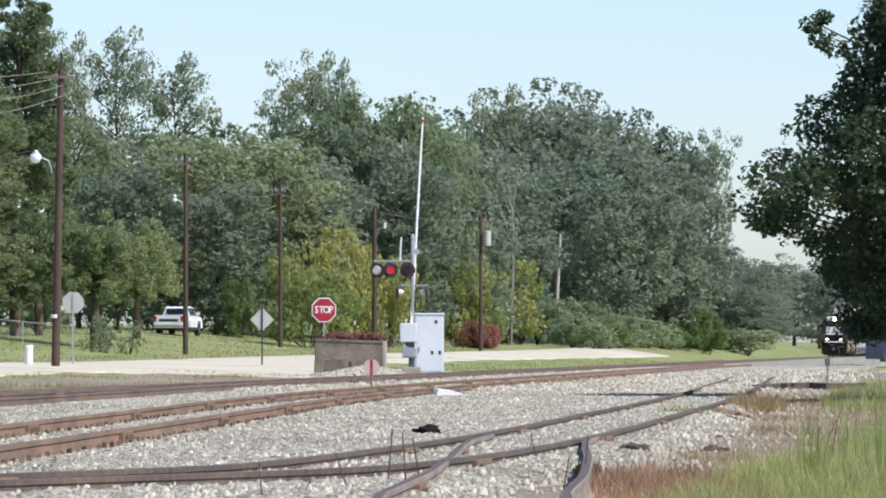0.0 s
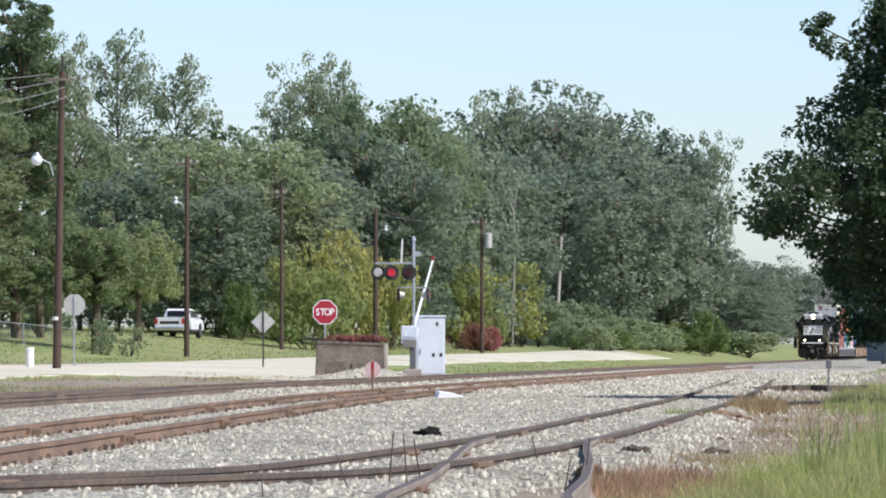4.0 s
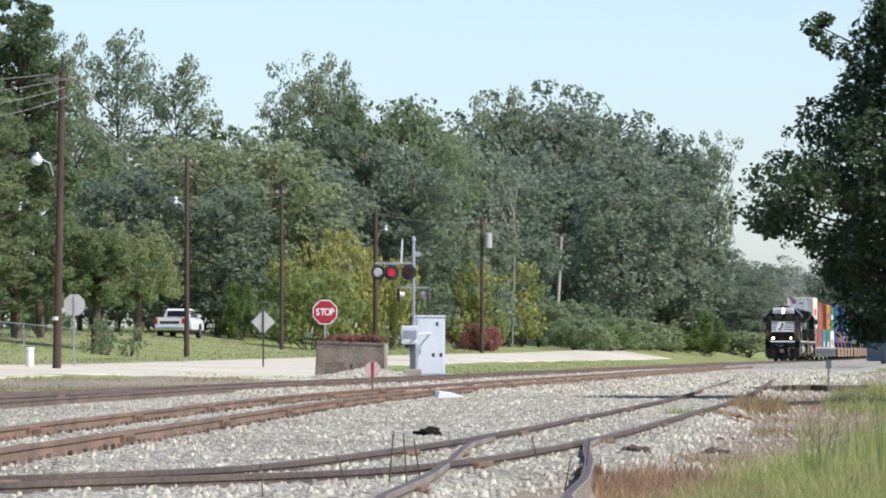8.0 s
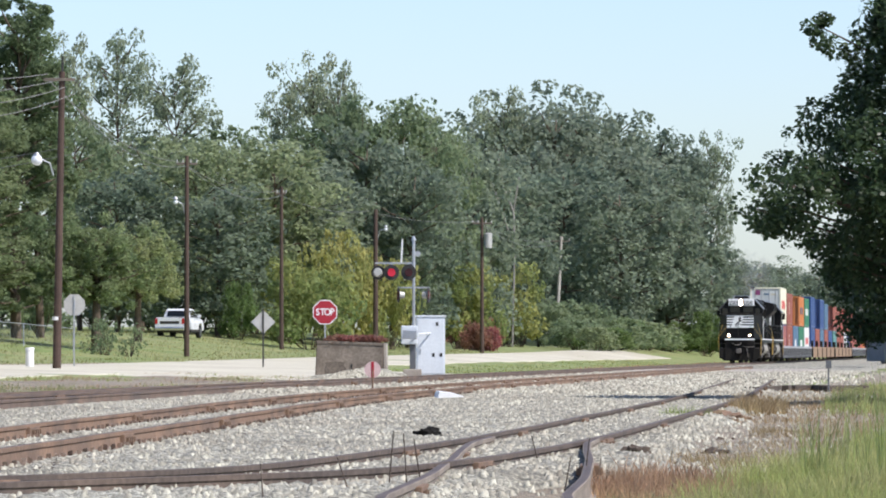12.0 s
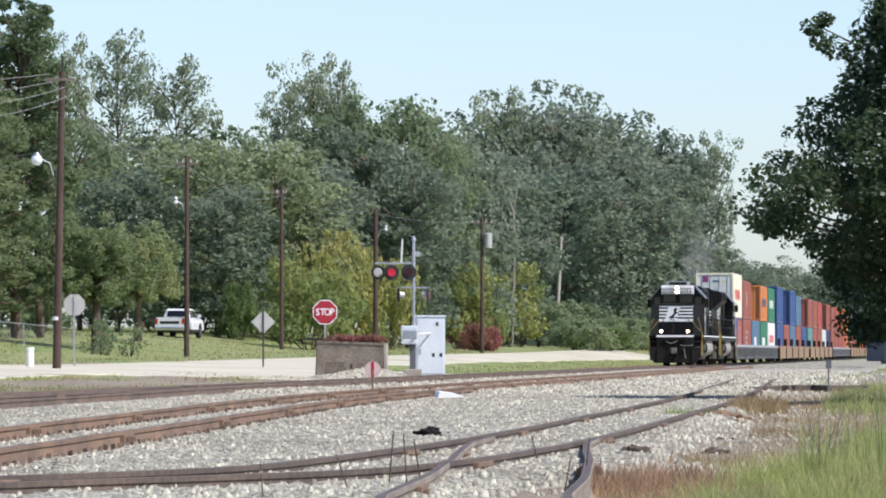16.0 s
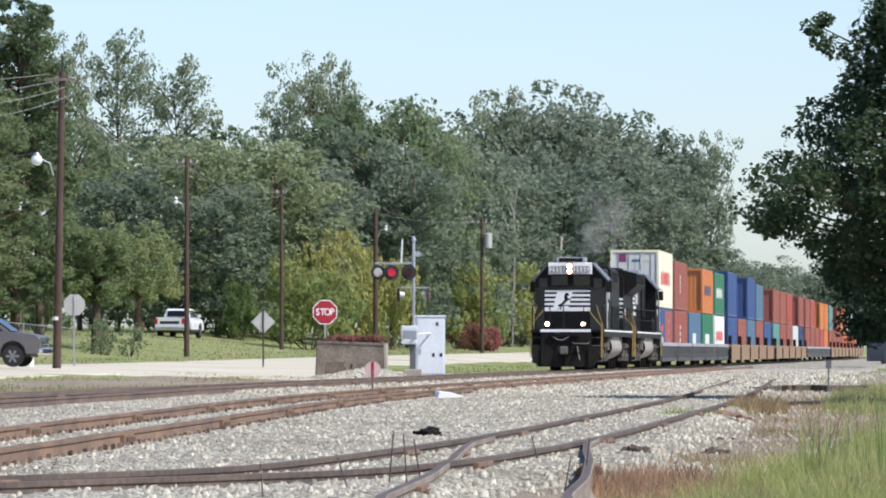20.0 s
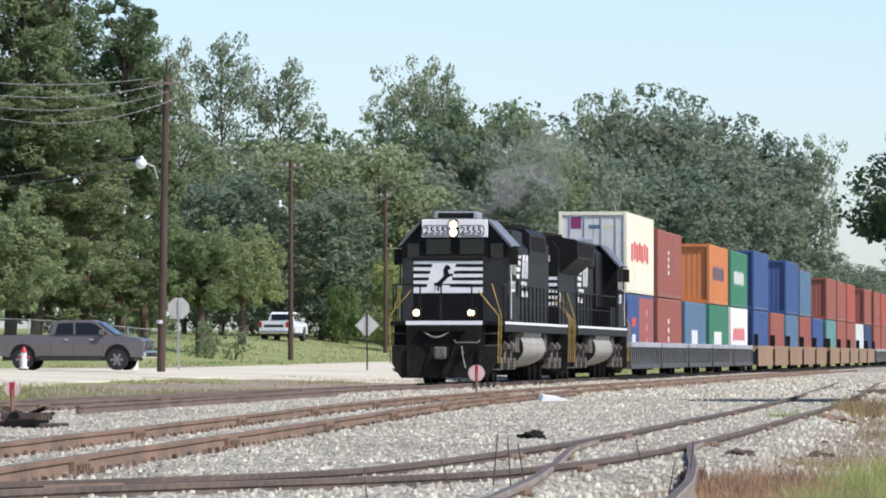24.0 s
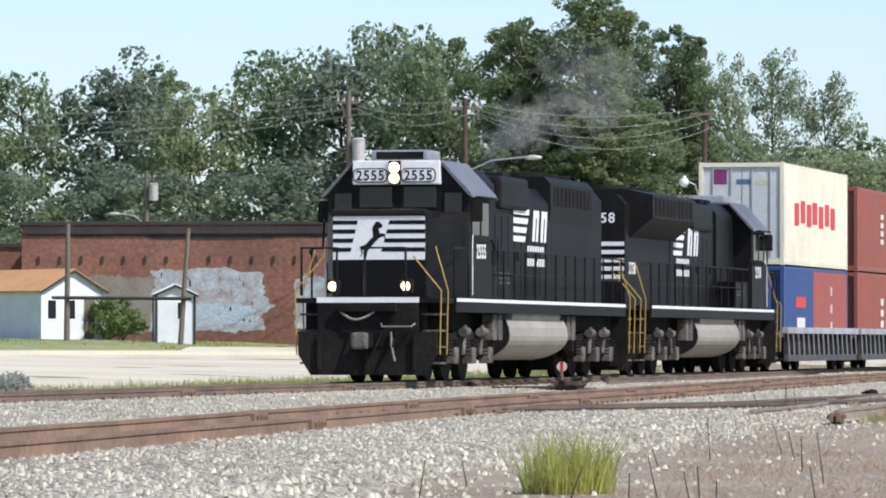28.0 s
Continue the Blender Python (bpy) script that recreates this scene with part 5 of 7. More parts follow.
            for g in (0.48, 1.05, 1.75):
                wall_quad("mullion", on(f + g), on(f + g + 0.10), 1.75, 4.6, 0.16, WHITE, t)
            wall_quad("transom", on(f + 0.45), on(f + w), 3.75, 3.85, 0.14, WHITE, t)
    part("chimney", box(-27.6, -27.15, 213.2, 213.8, 5.9, 7.45, 0.03), OLDBRICK, t)
    # paler block right of the chimney, its sunlit look put into the colour
    part("chimney_lit_block", box(-27.15, -26.7, 213.1, 213.8, 6.3, 7.55, 0.03), TANBRICK, t)


brick_building()


def gable_shed(name, label, x, y, turn, w, l, h, rise, roofmat, wallmat, openings=()):
    t = empty(name, label, "shed" if "shed" in name else "house", stand(x, y, turn))
    part("body", prism([(-w / 2, -0.1), (-w / 2, h), (0, h + rise), (w / 2, h), (w / 2, -0.1)], "y", -l / 2, l / 2), wallmat, t)
    for s in (-1, 1):
        part("roof", prism([(s * (w / 2 + 0.15), h - rise * 0.12), (0, h + rise + 0.02), (0, h + rise + 0.10), (s * (w / 2 + 0.15), h - rise * 0.12 + 0.08)], "y", -l / 2 - 0.15, l / 2 + 0.15), roofmat, t)
        part("barge_board", prism([(s * (w / 2 + 0.16), h - rise * 0.12 - 0.08), (0, h + rise - 0.06), (0, h + rise + 0.05), (s * (w / 2 + 0.16), h - rise * 0.12 + 0.03)], "y", -l / 2 - 0.18, -l / 2 - 0.15), DARKTRIM, t)
        for e in (-1, 1):
            part("corner_board", box(s * w / 2 - 0.05, s * w / 2 + 0.05, e * l / 2 - 0.05, e * l / 2 + 0.05, -0.1, h), DARKTRIM if "shed" in name else WHITE, t)
    for kind, a, b, z0, z1 in openings:
        part(kind, box(a, b, -l / 2 - 0.02, -l / 2, z0, z1), GLASS if kind == "window" else GREYWOOD, t)
        part(kind + "_frame", box(a - 0.06, b + 0.06, -l / 2 - 0.012, -l / 2, z0 - 0.06, z1 + 0.06), WHITE, t)
    return t


PALE_BOARD = material("white painted boards", (0.68, 0.70, 0.70), 0.7, 0, 1.5, 0.08, 12, 0.1)
gable_shed("garden_shed", "narrow white shed with dark edges and a small gable", -36.5, 199, 14, 1.65, 1.7, 2.05, 0.38, WHITE, PALE_BOARD, [("window", 0.1, 0.4, 1.0, 1.7)])
gable_shed("small_house", "small white boarded house with a faded orange roof", -43.4, 203.4, 40, 3.1, 6.5, 2.15, 0.85, ORANGE_ROOF, PALE_BOARD,
           [("window", -0.35, 0.1, 0.9, 1.7), ("window", -1.25, -0.85, 0.9, 1.7), ("door", 0.55, 1.1, 0.0, 1.75)])


# white depot boards, darkened in colour for the tree shade they stand in
SHADED_BOARD = material("white boards with shade in the colour", (0.22, 0.24, 0.26), 0.8, 0, 1.5, 0.2, 12, 0.1)


def depot():
    """White wooden building with a porch beside the line."""
    t = empty("depot", "white wooden building with a railed porch beside the tracks", "building", pose(29.9, 333, 0.0, 0, 0, 4))
    part("body", box(-3.4, 4.2, 1.6, 9.0, 0.5, 3.7, 0.02), SHADED_BOARD, t)
    part("roof", prism([(-3.9, 3.6), (0.4, 5.0), (4.7, 3.6), (4.7, 3.75), (0.4, 5.15), (-3.9, 3.75)], "y", -0.6, 9.3), CONCRETE, t)
    part("porch_floor", box(-3.6, 4.4, -0.4, 1.6, 0.35, 0.55, 0.02), GREYWOOD, t)
    part("porch_roof", box(-3.8, 4.6, -0.6, 1.6, 3.45, 3.6, 0.02), WHITE, t)
    for x in (-3.4, -1.6, 0.2, 2.0, 3.8):
        part("porch_post", box(x - 0.07, x + 0.07, -0.3, -0.16, 0.55, 3.45, 0.01), WHITE, t)
    part("porch_rail", box(-3.4, 3.8, -0.28, -0.2, 1.45, 1.55, 0.01), WHITE, t)
    for k in range(25):
        x = -3.3 + k * 0.29
        part("baluster", box(x - 0.025, x + 0.025, -0.26, -0.22, 0.6, 1.46), WHITE, t)
    for x in (-2.4, -0.6, 1.4, 3.0):
        part("window", box(x - 0.4, x + 0.4, 1.58, 1.6, 1.3, 2.7), GLASS, t)
        part("window_frame", box(x - 0.5, x + 0.5, 1.585, 1.6, 1.2, 2.8), WHITE, t)
    for x in (-3.2, -1.2, 0.8, 2.8, 4.2):
        part("pier", box(x - 0.2, x + 0.2, -0.3, 0.2, -0.1, 0.35), DARKTRIM, t)


depot()


def bench(x, y, turn):
    t = empty("bench", "dark iron street bench before the shop", "bench", stand(x, y, turn, 0.12))
    for k in range(3):
        part("seat_slat", box(-0.7, 0.7, -0.2 + 0.14 * k, -0.09 + 0.14 * k, 0.42, 0.46), GREYWOOD, t)
    for k in range(2):
        part("back_slat", box(-0.7, 0.7, 0.24, 0.27, 0.58 + 0.16 * k, 0.70 + 0.16 * k), GREYWOOD, t)
    for x_ in (-0.62, 0.62):
        part("leg", box(x_ - 0.03, x_ + 0.03, -0.2, 0.26, 0.0, 0.42), DARKTRIM, t)


bench(-23.2, 213.6, 70)


def hydrant(x, y):
    t = empty("fire_hydrant", "white fire hydrant with a red bonnet by the kerb", "fire hydrant", stand(x, y, 0, 0.12))
    part("barrel", tube((0, 0, 0), (0, 0, 0.6), 0.12, n=14), WHITE, t)
    part("bonnet", tube((0, 0, 0.6), (0, 0, 0.82), 0.15, 0.05, 14), RED, t)
    part("outlet", tube((-0.22, 0, 0.42), (0.22, 0, 0.42), 0.06, n=10), RED, t)
    part("flange", tube((0, 0, 0), (0, 0, 0.06), 0.18, n=14), WHITE, t)


hydrant(-19.6, 209.2)
ob = empty("sign_post", "plain white board on a post by the kerb", "sign", stand(-21.1, 209.5, 0, 0.1))
part("board", box(-0.04, 0.04, -0.02, 0.02, 0.1, 1.75, 0.01), WHITE, ob)
part("base_block", box(-0.24, 0.24, -0.2, 0.2, 0, 0.32, 0.03), WHITE, ob)

# ---- planting ----
def spreading_tree(x, y):
    """Dark tree whose crown spreads widest low down and hangs near the ground."""
    rng = np.random.default_rng(77)
    t = empty("tree", "dark broadleaf tree with a low spreading crown beside the track", "tree", stand(x, y))
    zs, rs = (1.15, 1.4, 1.8, 2.5, 2.8, 3.5, 4.0, 4.3, 5.0, 5.8, 6.5, 8.0, 9.2, 10.0), (1.8, 3.3, 3.9, 4.2, 4.4, 5.4, 5.65, 5.6, 4.6, 4.1, 3.4, 3.0, 2.2, 0.9)
    bm = bmesh.new()
    add_tube(bm, (0, 0, -0.1), (0.1, 0, 2.4), 0.34, 0.26, 10, False)
    add_tube(bm, (0.1, 0, 2.4), (0, 0.1, 6.0), 0.26, 0.15, 8, False)
    add_tube(bm, (0, 0.1, 6.0), (0.1, 0, 9.4), 0.15, 0.03, 7)
    clumps = []
    for k in range(1900):
        z = rng.uniform(1.3, 9.9)
        if rng.random() > interp(z, zs, rs) / interp(z, (4.5, 5.5), (5.5, 4.2)):
            continue
        size = rng.uniform(0.30, 0.60)
        a = rng.uniform(0, 6.283)
        r = max(0.1, interp(z, zs, rs) * (1 + 0.11 * noise.noise((2.4 * math.cos(a), 2.4 * math.sin(a), z * 1.1))) - size)
        r *= rng.uniform(0.80, 1.0) if k % 5 < 2 else math.sqrt(rng.uniform(0.04, 0.8))
        end = Vector((r * math.cos(a), r * math.sin(a), z))
        clumps.append((tuple(end), size))
        if k % 3 == 0:
            root = Vector((0.05, 0, max(1.6, z * 0.8 - 0.2 * r)))
            mid = root.lerp(end, 0.5) + Vector((0, 0, 0.15))
            add_tube(bm, root, mid, 0.07, 0.04, 5, False), add_tube(bm, mid, end, 0.04, 0.012, 5, False)
    # one bough that stands out high up
    for x, z, r in ((-3.0, 6.9, 0.34), (-3.4, 7.0, 0.3), (-3.65, 7.2, 0.3), (-3.85, 7.45, 0.26), (-3.6, 7.6, 0.2)):
        clumps.append(((x, -0.3, z), r))
    add_tube(bm, (0, 0, 5.6), (-3.8, -0.3, 7.5), 0.06, 0.012, 5, False)
    part("trunk", bm, TRUNK, t, smooth=True)
    crown = new("crown", leaf_mesh("crown", clumps, 0.06, LEAF_SHADE, rng, 105))
    crown.parent = t
    return t


spreading_tree(11.1, 110)
for x, y, h, w in ((-27.2, 206, 6.0, 5.2), (-24.3, 213, 6.0, 4.2), (-22.4, 224, 7.0, 6.8)):
    plant(PEAR, *plan_of(x, y), h, w, "round-headed street tree before the shops")
plant(GREENBUSH, *plan_of(-39.3, 201.5), 1.95, 2.9, "clipped round bush beside the small house")
for kind, x, y, h, w in ((OAK, -67, 320, 16, 8), (ELM, -61, 322, 17.5, 10), (OAK, -56, 318, 15, 8), (OAK, -51, 321, 17.5, 9), (ELM, -46, 320, 18.8, 9), (OAK, -42, 323, 19.3, 9), (PINE, -63, 345, 17.5, 7),
                         (ELM, -75, 325, 16, 9), (DARKOAK, -58, 305, 10, 9), (DARKOAK, -48, 303, 10, 9), (DARKOAK, -40, 300, 9, 8), (DARKOAK, -68, 305, 10, 10), (OAK, -39, 312, 18.0, 8.5), (ELM, -35, 325, 17.5, 8.5), (DARKOAK, -32, 318, 16.5, 8)):
    plant(kind, *plan_of(x, y), h, w)
TWIGGY = bush("sparse twiggy shrub with few leaves", 58, 1.9, 1.2, LEAF_MID, 0.09, 30, 14)
for x, y in ((-17.4, 289), (-16.2, 289.5), (-17.9, 291)):
    plant(TWIGGY, *plan_of(x, y), random.uniform(1.6, 2.1), 1.7)
REDWEED = bush("rust-coloured dry plants growing on top", 59, 0.35, 0.6, LEAF_RED, 0.05, 30, 40)


def dead_tree(x, y, h, label):
    t = empty("dead_tree", label, "tree", stand(x, y))
    bm = bmesh.new()
    add_path(bm, [(0, 0, 0), (0.2, 0, h * 0.5), (0.1, 0, h * 0.7), (-0.9, 0, h * 0.85), (-1.3, 0, h)], 0.09, 7)
    add_path(bm, [(0.2, 0, h * 0.5), (-1.0, 0, h * 0.72), (-1.9, 0, h * 0.86)], 0.06, 6)
    add_path(bm, [(0.1, 0, h * 0.7), (0.6, 0, h * 0.88)], 0.06, 6)
    part("trunk", bm, BLEACHED, t)


BLEACHED = material("bleached dead wood", (0.27, 0.25, 0.22), 0.9, 0, 1.2, 0.25, 18, 0.3)
dead_tree(6.1, 492, 17.0, "bare grey dead tree before the woods")


def hedge_row():
    for k in range(26):
        s = 468 + 5 * k
        plant(random.choice((DARKBUSH, GREENBUSH, DARKBUSH)), s, 16.0 + random.uniform(-1.5, 2.5) - 0.03 * (s - 468), random.uniform(1.6, 3.0), random.uniform(4, 7), "overgrown shrub at the edge of the woods")


hedge_row()
for x, y, h, w in ((6.9, 503, 4.6, 5.5), (8.8, 506, 4.2, 5.0), (10.6, 504, 3.8, 5.5), (13.0, 508, 4.4, 6.0), (5.2, 500, 4.0, 5.0)):
    plant(DARKBUSH, *plan_of(x, y), h, w, "dense undergrowth along the edge of the woods")
for k in range(22):
    x = -98 + 4.0 * k
    plant(DARKBUSH, *plan_of(x, 420 + 12 * math.sin(k * 2.1)), 6.0 + 2 * math.sin(k), 10, "dense undergrowth along the edge of the woods")

blades("verge_grass", "tall green and straw grass beside the spur", 52000, (34, 68, -18.4, -15.3), 0.36, VERGE, 3, 0.004, lambda s, q: q < -15.75 + 0.5 * noise.noise((s * 0.3, 1, 1)) - interp(s, (46, 66), (0, 0.9)))
blades("far_verge_grass", "green grass at the foot of the tree", 16000, (92, 170, -18, -14.2), 0.4, VERGE, 33, 0.008, lambda s, q: q < -15.0 + interp(s, (95, 160), (0, 1.5)))
blades("tall_weeds", "tall thin green weeds in the verge", 900, (42, 70, -17.8, -16.2), 0.85, VERGE, 23, 0.006, lambda s, q: noise.noise((s * 0.9, q * 1.2, 8)) > 0.1, 0.12)
for s, q, h in ((43.8, -16.5, 1.15), (45.5, -16.9, 0.9), (41.5, -17.1, 1.0)):
    blades("tall_weed", "single tall feathery green weed in the verge", 110, (s - 0.2, s + 0.2, q - 0.10, q + 0.10), h, VERGE, int(s * 10), 0.005, None, 0.14)
blades("dry_weeds", "rust-brown dry weeds along the spur", 16000, (40, 80, -16.4, -14.4), 0.20, DRYBLADE, 4, 0.004, lambda s, q: q < -14.9 - 0.6 * noise.noise((s * 0.2, 5, 1)))
blades("rust_clump", "rust-red dry weeds beside the branch track", 6500, (39.5, 45.5, -16.1, -14.8), 0.30, DRYBLADE, 61, 0.005, lambda s, q: ((s - 42.5) / 3) ** 2 + ((q + 15.45) / 0.55) ** 2 < 1)
blades("straw_grass", "pale straw-coloured grass in the verge", 5000, (36, 41, -16.4, -15.3), 0.24, STRAW, 62, 0.004)
blades("spur_tuft", "small green tuft between the spur rails", 900, (82.4, 85.2, -13.75, -13.05), 0.36, VERGE, 64, 0.007)
blades("far_dry_weeds", "straw-coloured weeds on the sandy verge", 30000, (80, 160, -16.6, -12.6), 0.20, DRYBLADE, 44, 0.006, lambda s, q: q < bed_edge(s) + 0.4)
blades("dry_clump", "dry orange-brown grass clump beside the spur", 4200, (92, 99, -14.4, -13.5), 0.5, DRYBLADE, 7, 0.006, lambda s, q: ((s - 95.5) / 3.5) ** 2 + ((q + 13.95) / 0.45) ** 2 < 1)
blades("field_grass", "green field grass beyond the street", 40000, (235, 420, 17, 50), 0.20, BLADE, 8, 0.022, lambda s, q: q > street(s)[1] + 0.6)
blades("line_grass", "green and straw grass between street and tracks", 30000, (40, 240, 4.2, 13), 0.30, BLADE, 9, 0.009, lambda s, q: q < street(s)[0] - 0.2 and not (150 < s < 258))
blades("shoulder_weeds", "thin dry grass in the stony shoulder", 9000, (118, 214, 3.6, 12.5), 0.2, DRYBLADE, 91, 0.010, lambda s, q: q < street(s)[0] - 0.1 and noise.noise((s * 0.12, q * 0.4, 3)) > 0.0)
blades("shoulder_grass", "green tufts in the stony shoulder", 7000, (118, 205, 5.0, 12.5), 0.24, VERGE, 92, 0.010, lambda s, q: q < street(s)[0] - 0.1 and noise.noise((s * 0.1, q * 0.3, 6)) > 0.12)
blades("far_line_grass", "mown grass along the far tracks", 14000, (258, 440, 4, 11), 0.11, VERGE, 10, 0.03, lambda s, q: q < street(s)[0] - 0.2)
blades("far_dry_grass", "straw-coloured grass by the far tracks", 3500, (330, 520, 3.5, 7), 0.22, DRYBLADE, 12, 0.04)
blades("trackside_weeds", "lush green weeds along the main track", 26000, (42, 106, 3.4, 8.2), 0.34, VERGE, 63, 0.007, lambda s, q: q < street(s)[0] + 0.1)
blades("shop_grass", "mown green grass round the sheds and shops", 14000, (150, 210, 30.5, 52), 0.12, BLADE, 13, 0.03)
blades("near_weeds", "thin straw and brown weeds in the stony ground", 26000, (-6, 30, -22, -16.6), 0.17, DRYBLADE, 15, 0.0025, lambda s, q: q < interp(s, (-4, 0, 12, 22), (-18.9, -18.9, -17.2, -16.9)) + 1.0 * noise.noise((s * 0.4, q * 0.4, 6)), 0.6)
def stalks():
    rng = np.random.default_rng(71)
    bm = bmesh.new()
    for s, q, h in [(rng.uniform(36, 50), rng.uniform(-15.3, -12.8), rng.uniform(0.2, 0.5)) for k in range(9)] + [(rng.uniform(-4, 20), rng.uniform(-22, -17.5), rng.uniform(0.15, 0.4)) for k in range(30)]:
        p = place(s, q, 0.05)
        add_tube(bm, p, p + Vector((rng.normal(0, 0.05), rng.normal(0, 0.05), h)), 0.006, 0.004, 5)
    tagged(part("dead_stalks", bm, TIE), "thin dead weed stalks standing in the stones", "weeds", kind="stuff")


stalks()
blades("yellow_tuft", "yellow-green grass tuft growing in the stones", 1700, (-0.35, 0.4, -18.9, -18.3), 0.62, TUFT, 73, 0.006, lambda s, q: (s / 0.36) ** 2 + ((q + 18.6) / 0.3) ** 2 < 1, 0.3)
plant(REDWEED, *plan_of(-3.9, 205), 0.3, 1.0).location.z = level(-3.4, 205) + 1.42
for dx in (-0.3, 0.2, 0.6):
    plant(REDWEED, *plan_of(-3.1 + dx, 205), 0.28, 1.0).location.z = level(-3.4, 205) + 1.42
FLOWERLEAF = leafy("pale flower heads", (0.62, 0.60, 0.58), (0.30, 0.36, 0.22), 6.0, 0.4)
FLOWERBUSH = bush("low bush with pale white flower heads", 65, 0.6, 0.8, FLOWERLEAF, 0.05, 46, 50)
plant(FLOWERBUSH, 60.8, 3.9, 0.6, 0.75)
plant(FLOWERBUSH, 59.5, 3.6, 0.5, 0.7)


# ---- the train ----
SPEED = 20.4


def nose(t):
    return (114 + SPEED * (26 - t)) / TY


MOVING = []


def on_train(thing, back, z=RAIL):
    """Let a thing ride with the train, its origin so many metres behind the nose."""
    MOVING.append((thing, back, z, 0))
    p = place(nose(0) + back, 0, z)
    thing.matrix_basis = pose(p.x, p.y, p.z, 0, 0, HEADING)
    return thing


def paint(name, colour, rough=0.5):
    return material(name, colour, rough, 0, 0.5, 0.09, 9, 0.06, tuple(0.82 * c + 0.012 for c in colour))


PAINTS = {
    "cream": paint("cream container paint", (0.72, 0.68, 0.52)), "brown": paint("oxide red container paint", (0.27, 0.075, 0.05)),
    "orange": paint("orange container paint", (0.52, 0.17, 0.045)), "green": paint("green container paint", (0.025, 0.165, 0.085)),
    "blue": paint("blue container paint", (0.030, 0.070, 0.200)), "steel": paint("slate blue container paint", (0.075, 0.145, 0.225)),
    "white": paint("white container paint", (0.70, 0.70, 0.66)), "red": paint("red container paint", (0.34, 0.065, 0.045)),
    "navy": paint("navy container paint", (0.02, 0.035, 0.10)), "teal": paint("teal container paint", (0.10, 0.24, 0.225)),
    "grey": paint("pale grey container paint", (0.55, 0.57, 0.55)),
}
LOGO_RED = paint("red marking", (0.60, 0.04, 0.04))
PURPLE = paint("plum marking", (0.20, 0.03, 0.12))
CONTAINER = {}


def corrugated(length, height, width=2.44):
    """Ribbed walls and a flat ribbed roof, inset behind the frame."""
    bm = bmesh.new()
    x0, x1, y0, y1 = -length + 0.12, -0.12, -width / 2 + 0.05, width / 2 - 0.05
    z0, z1 = 0.14, height - 0.08
    n = 44
    for side in (-1, 1):
        row = []
        for k in range(n * 4 + 1):
            x = x0 + (x1 - x0) * k / (n * 4)
            d = (0, 0, 0.034, 0.034)[k % 4]
            y = side * (width / 2 - 0.012 - d)
            row.append((bm.verts.new((x, y, z0)), bm.verts.new((x, y, z1))))
        for a, b in zip(row, row[1:]):
            bm.faces.new((a[0], b[0], b[1], a[1]))
    for x, m in ((x0, 0.012), (x1, -0.012)):
        row = []
        for k in range(41):
            y = y0 + (y1 - y0) * k / 40
            d = (0, 0, 1, 1)[k % 4] * m
            row.append((bm.verts.new((x + d, y, z0)), bm.verts.new((x + d, y, z1))))
        for a, b in zip(row, row[1:]):
            bm.faces.new((a[0], b[0], b[1], a[1]))
    add_box(bm, x0, x1, y0, y1, z1 - 0.03, z1 + 0.01)
    add_box(bm, x0, x1, y0, y1, z0 - 0.04, z0 + 0.02)
    bmesh.ops.recalc_face_normals(bm, faces=bm.faces)
    return bm


def container_frame(length, height, width=2.44):
    bm = bmesh.new()
    for y in (-width / 2, width / 2 - 0.12):
        for x in (-length, -0.16):
            add_box(bm, x, x + 0.16, y, y + 0.12, 0.0, height, 0.01)
        add_box(bm, -length + 0.16, -0.16, y + 0.002, y + 0.11, 0.02, 0.16)
        add_box(bm, -length + 0.16, -0.16, y + 0.002, y + 0.09, height - 0.10, height - 0.01)
    for x in (-length + 0.004, -0.14):
        add_box(bm, x, x + 0.136, -width / 2 + 0.12, width / 2 - 0.12, 0.02, 0.18)
        add_box(bm, x, x + 0.136, -width / 2 + 0.12, width / 2 - 0.12, height - 0.13, height - 0.01)
    return bm


def container(colour, label, height=2.6, length=12.19, marks=None, end=None):
    """A freight container; its origin is at the floor of its front end."""
    c = empty("shipping_container", label, "container", group="containers on the train")
    key = (colour, height, length)
    if key not in CONTAINER:
        pair = []
        for nm, bm in (("shell", corrugated(length, height)), ("frame", container_frame(length, height))):
            me = bpy.data.meshes.new(nm)
            bm.to_mesh(me)
            bm.free()
            me.materials.append(PAINTS[colour])
            pair.append((nm, me))
        CONTAINER[key] = pair
    for nm, me in CONTAINER[key]:
        o = new(nm, me)
        o.parent = c
        if end and nm == "shell":
            o.data = me.copy()
            o.data.materials.append(PAINTS[end])
            for p in o.data.polygons:
                if abs(p.normal.x) > 0.3 and p.center.x > -0.3:
                    p.material_index = 1
    if end:
        # leaves of the door with their locking rods
        for s in (-1, 1):
            part("door", box(-0.10, -0.055, min(s * 0.012, s * 1.10), max(s * 0.012, s * 1.10), 0.19, height - 0.14, 0.008), PAINTS[end], c, "pale grey container door")
            for y in (0.30, 0.82):
                part("lock_rod", tube((-0.035, s * y, 0.12), (-0.035, s * y, height - 0.08), 0.022, n=7), STEEL, c)
            for z in (0.6, 1.5, 2.3):
                part("hinge", box(-0.06, -0.02, min(s * 1.06, s * 1.17), max(s * 1.06, s * 1.17), z, z + 0.12), PAINTS[end], c)
        for y, m, h in ((0.62, PURPLE, 0.42), (-0.05, PAINTS["steel"], 0.14), (-0.62, KERB_YELLOW, 0.12)):
            part("marking", box(-0.054, -0.048, -y - 0.2, -y + 0.2, height - 0.62, height - 0.62 + h), m, c)
    if marks:
        marks(c, length, height)
    return c


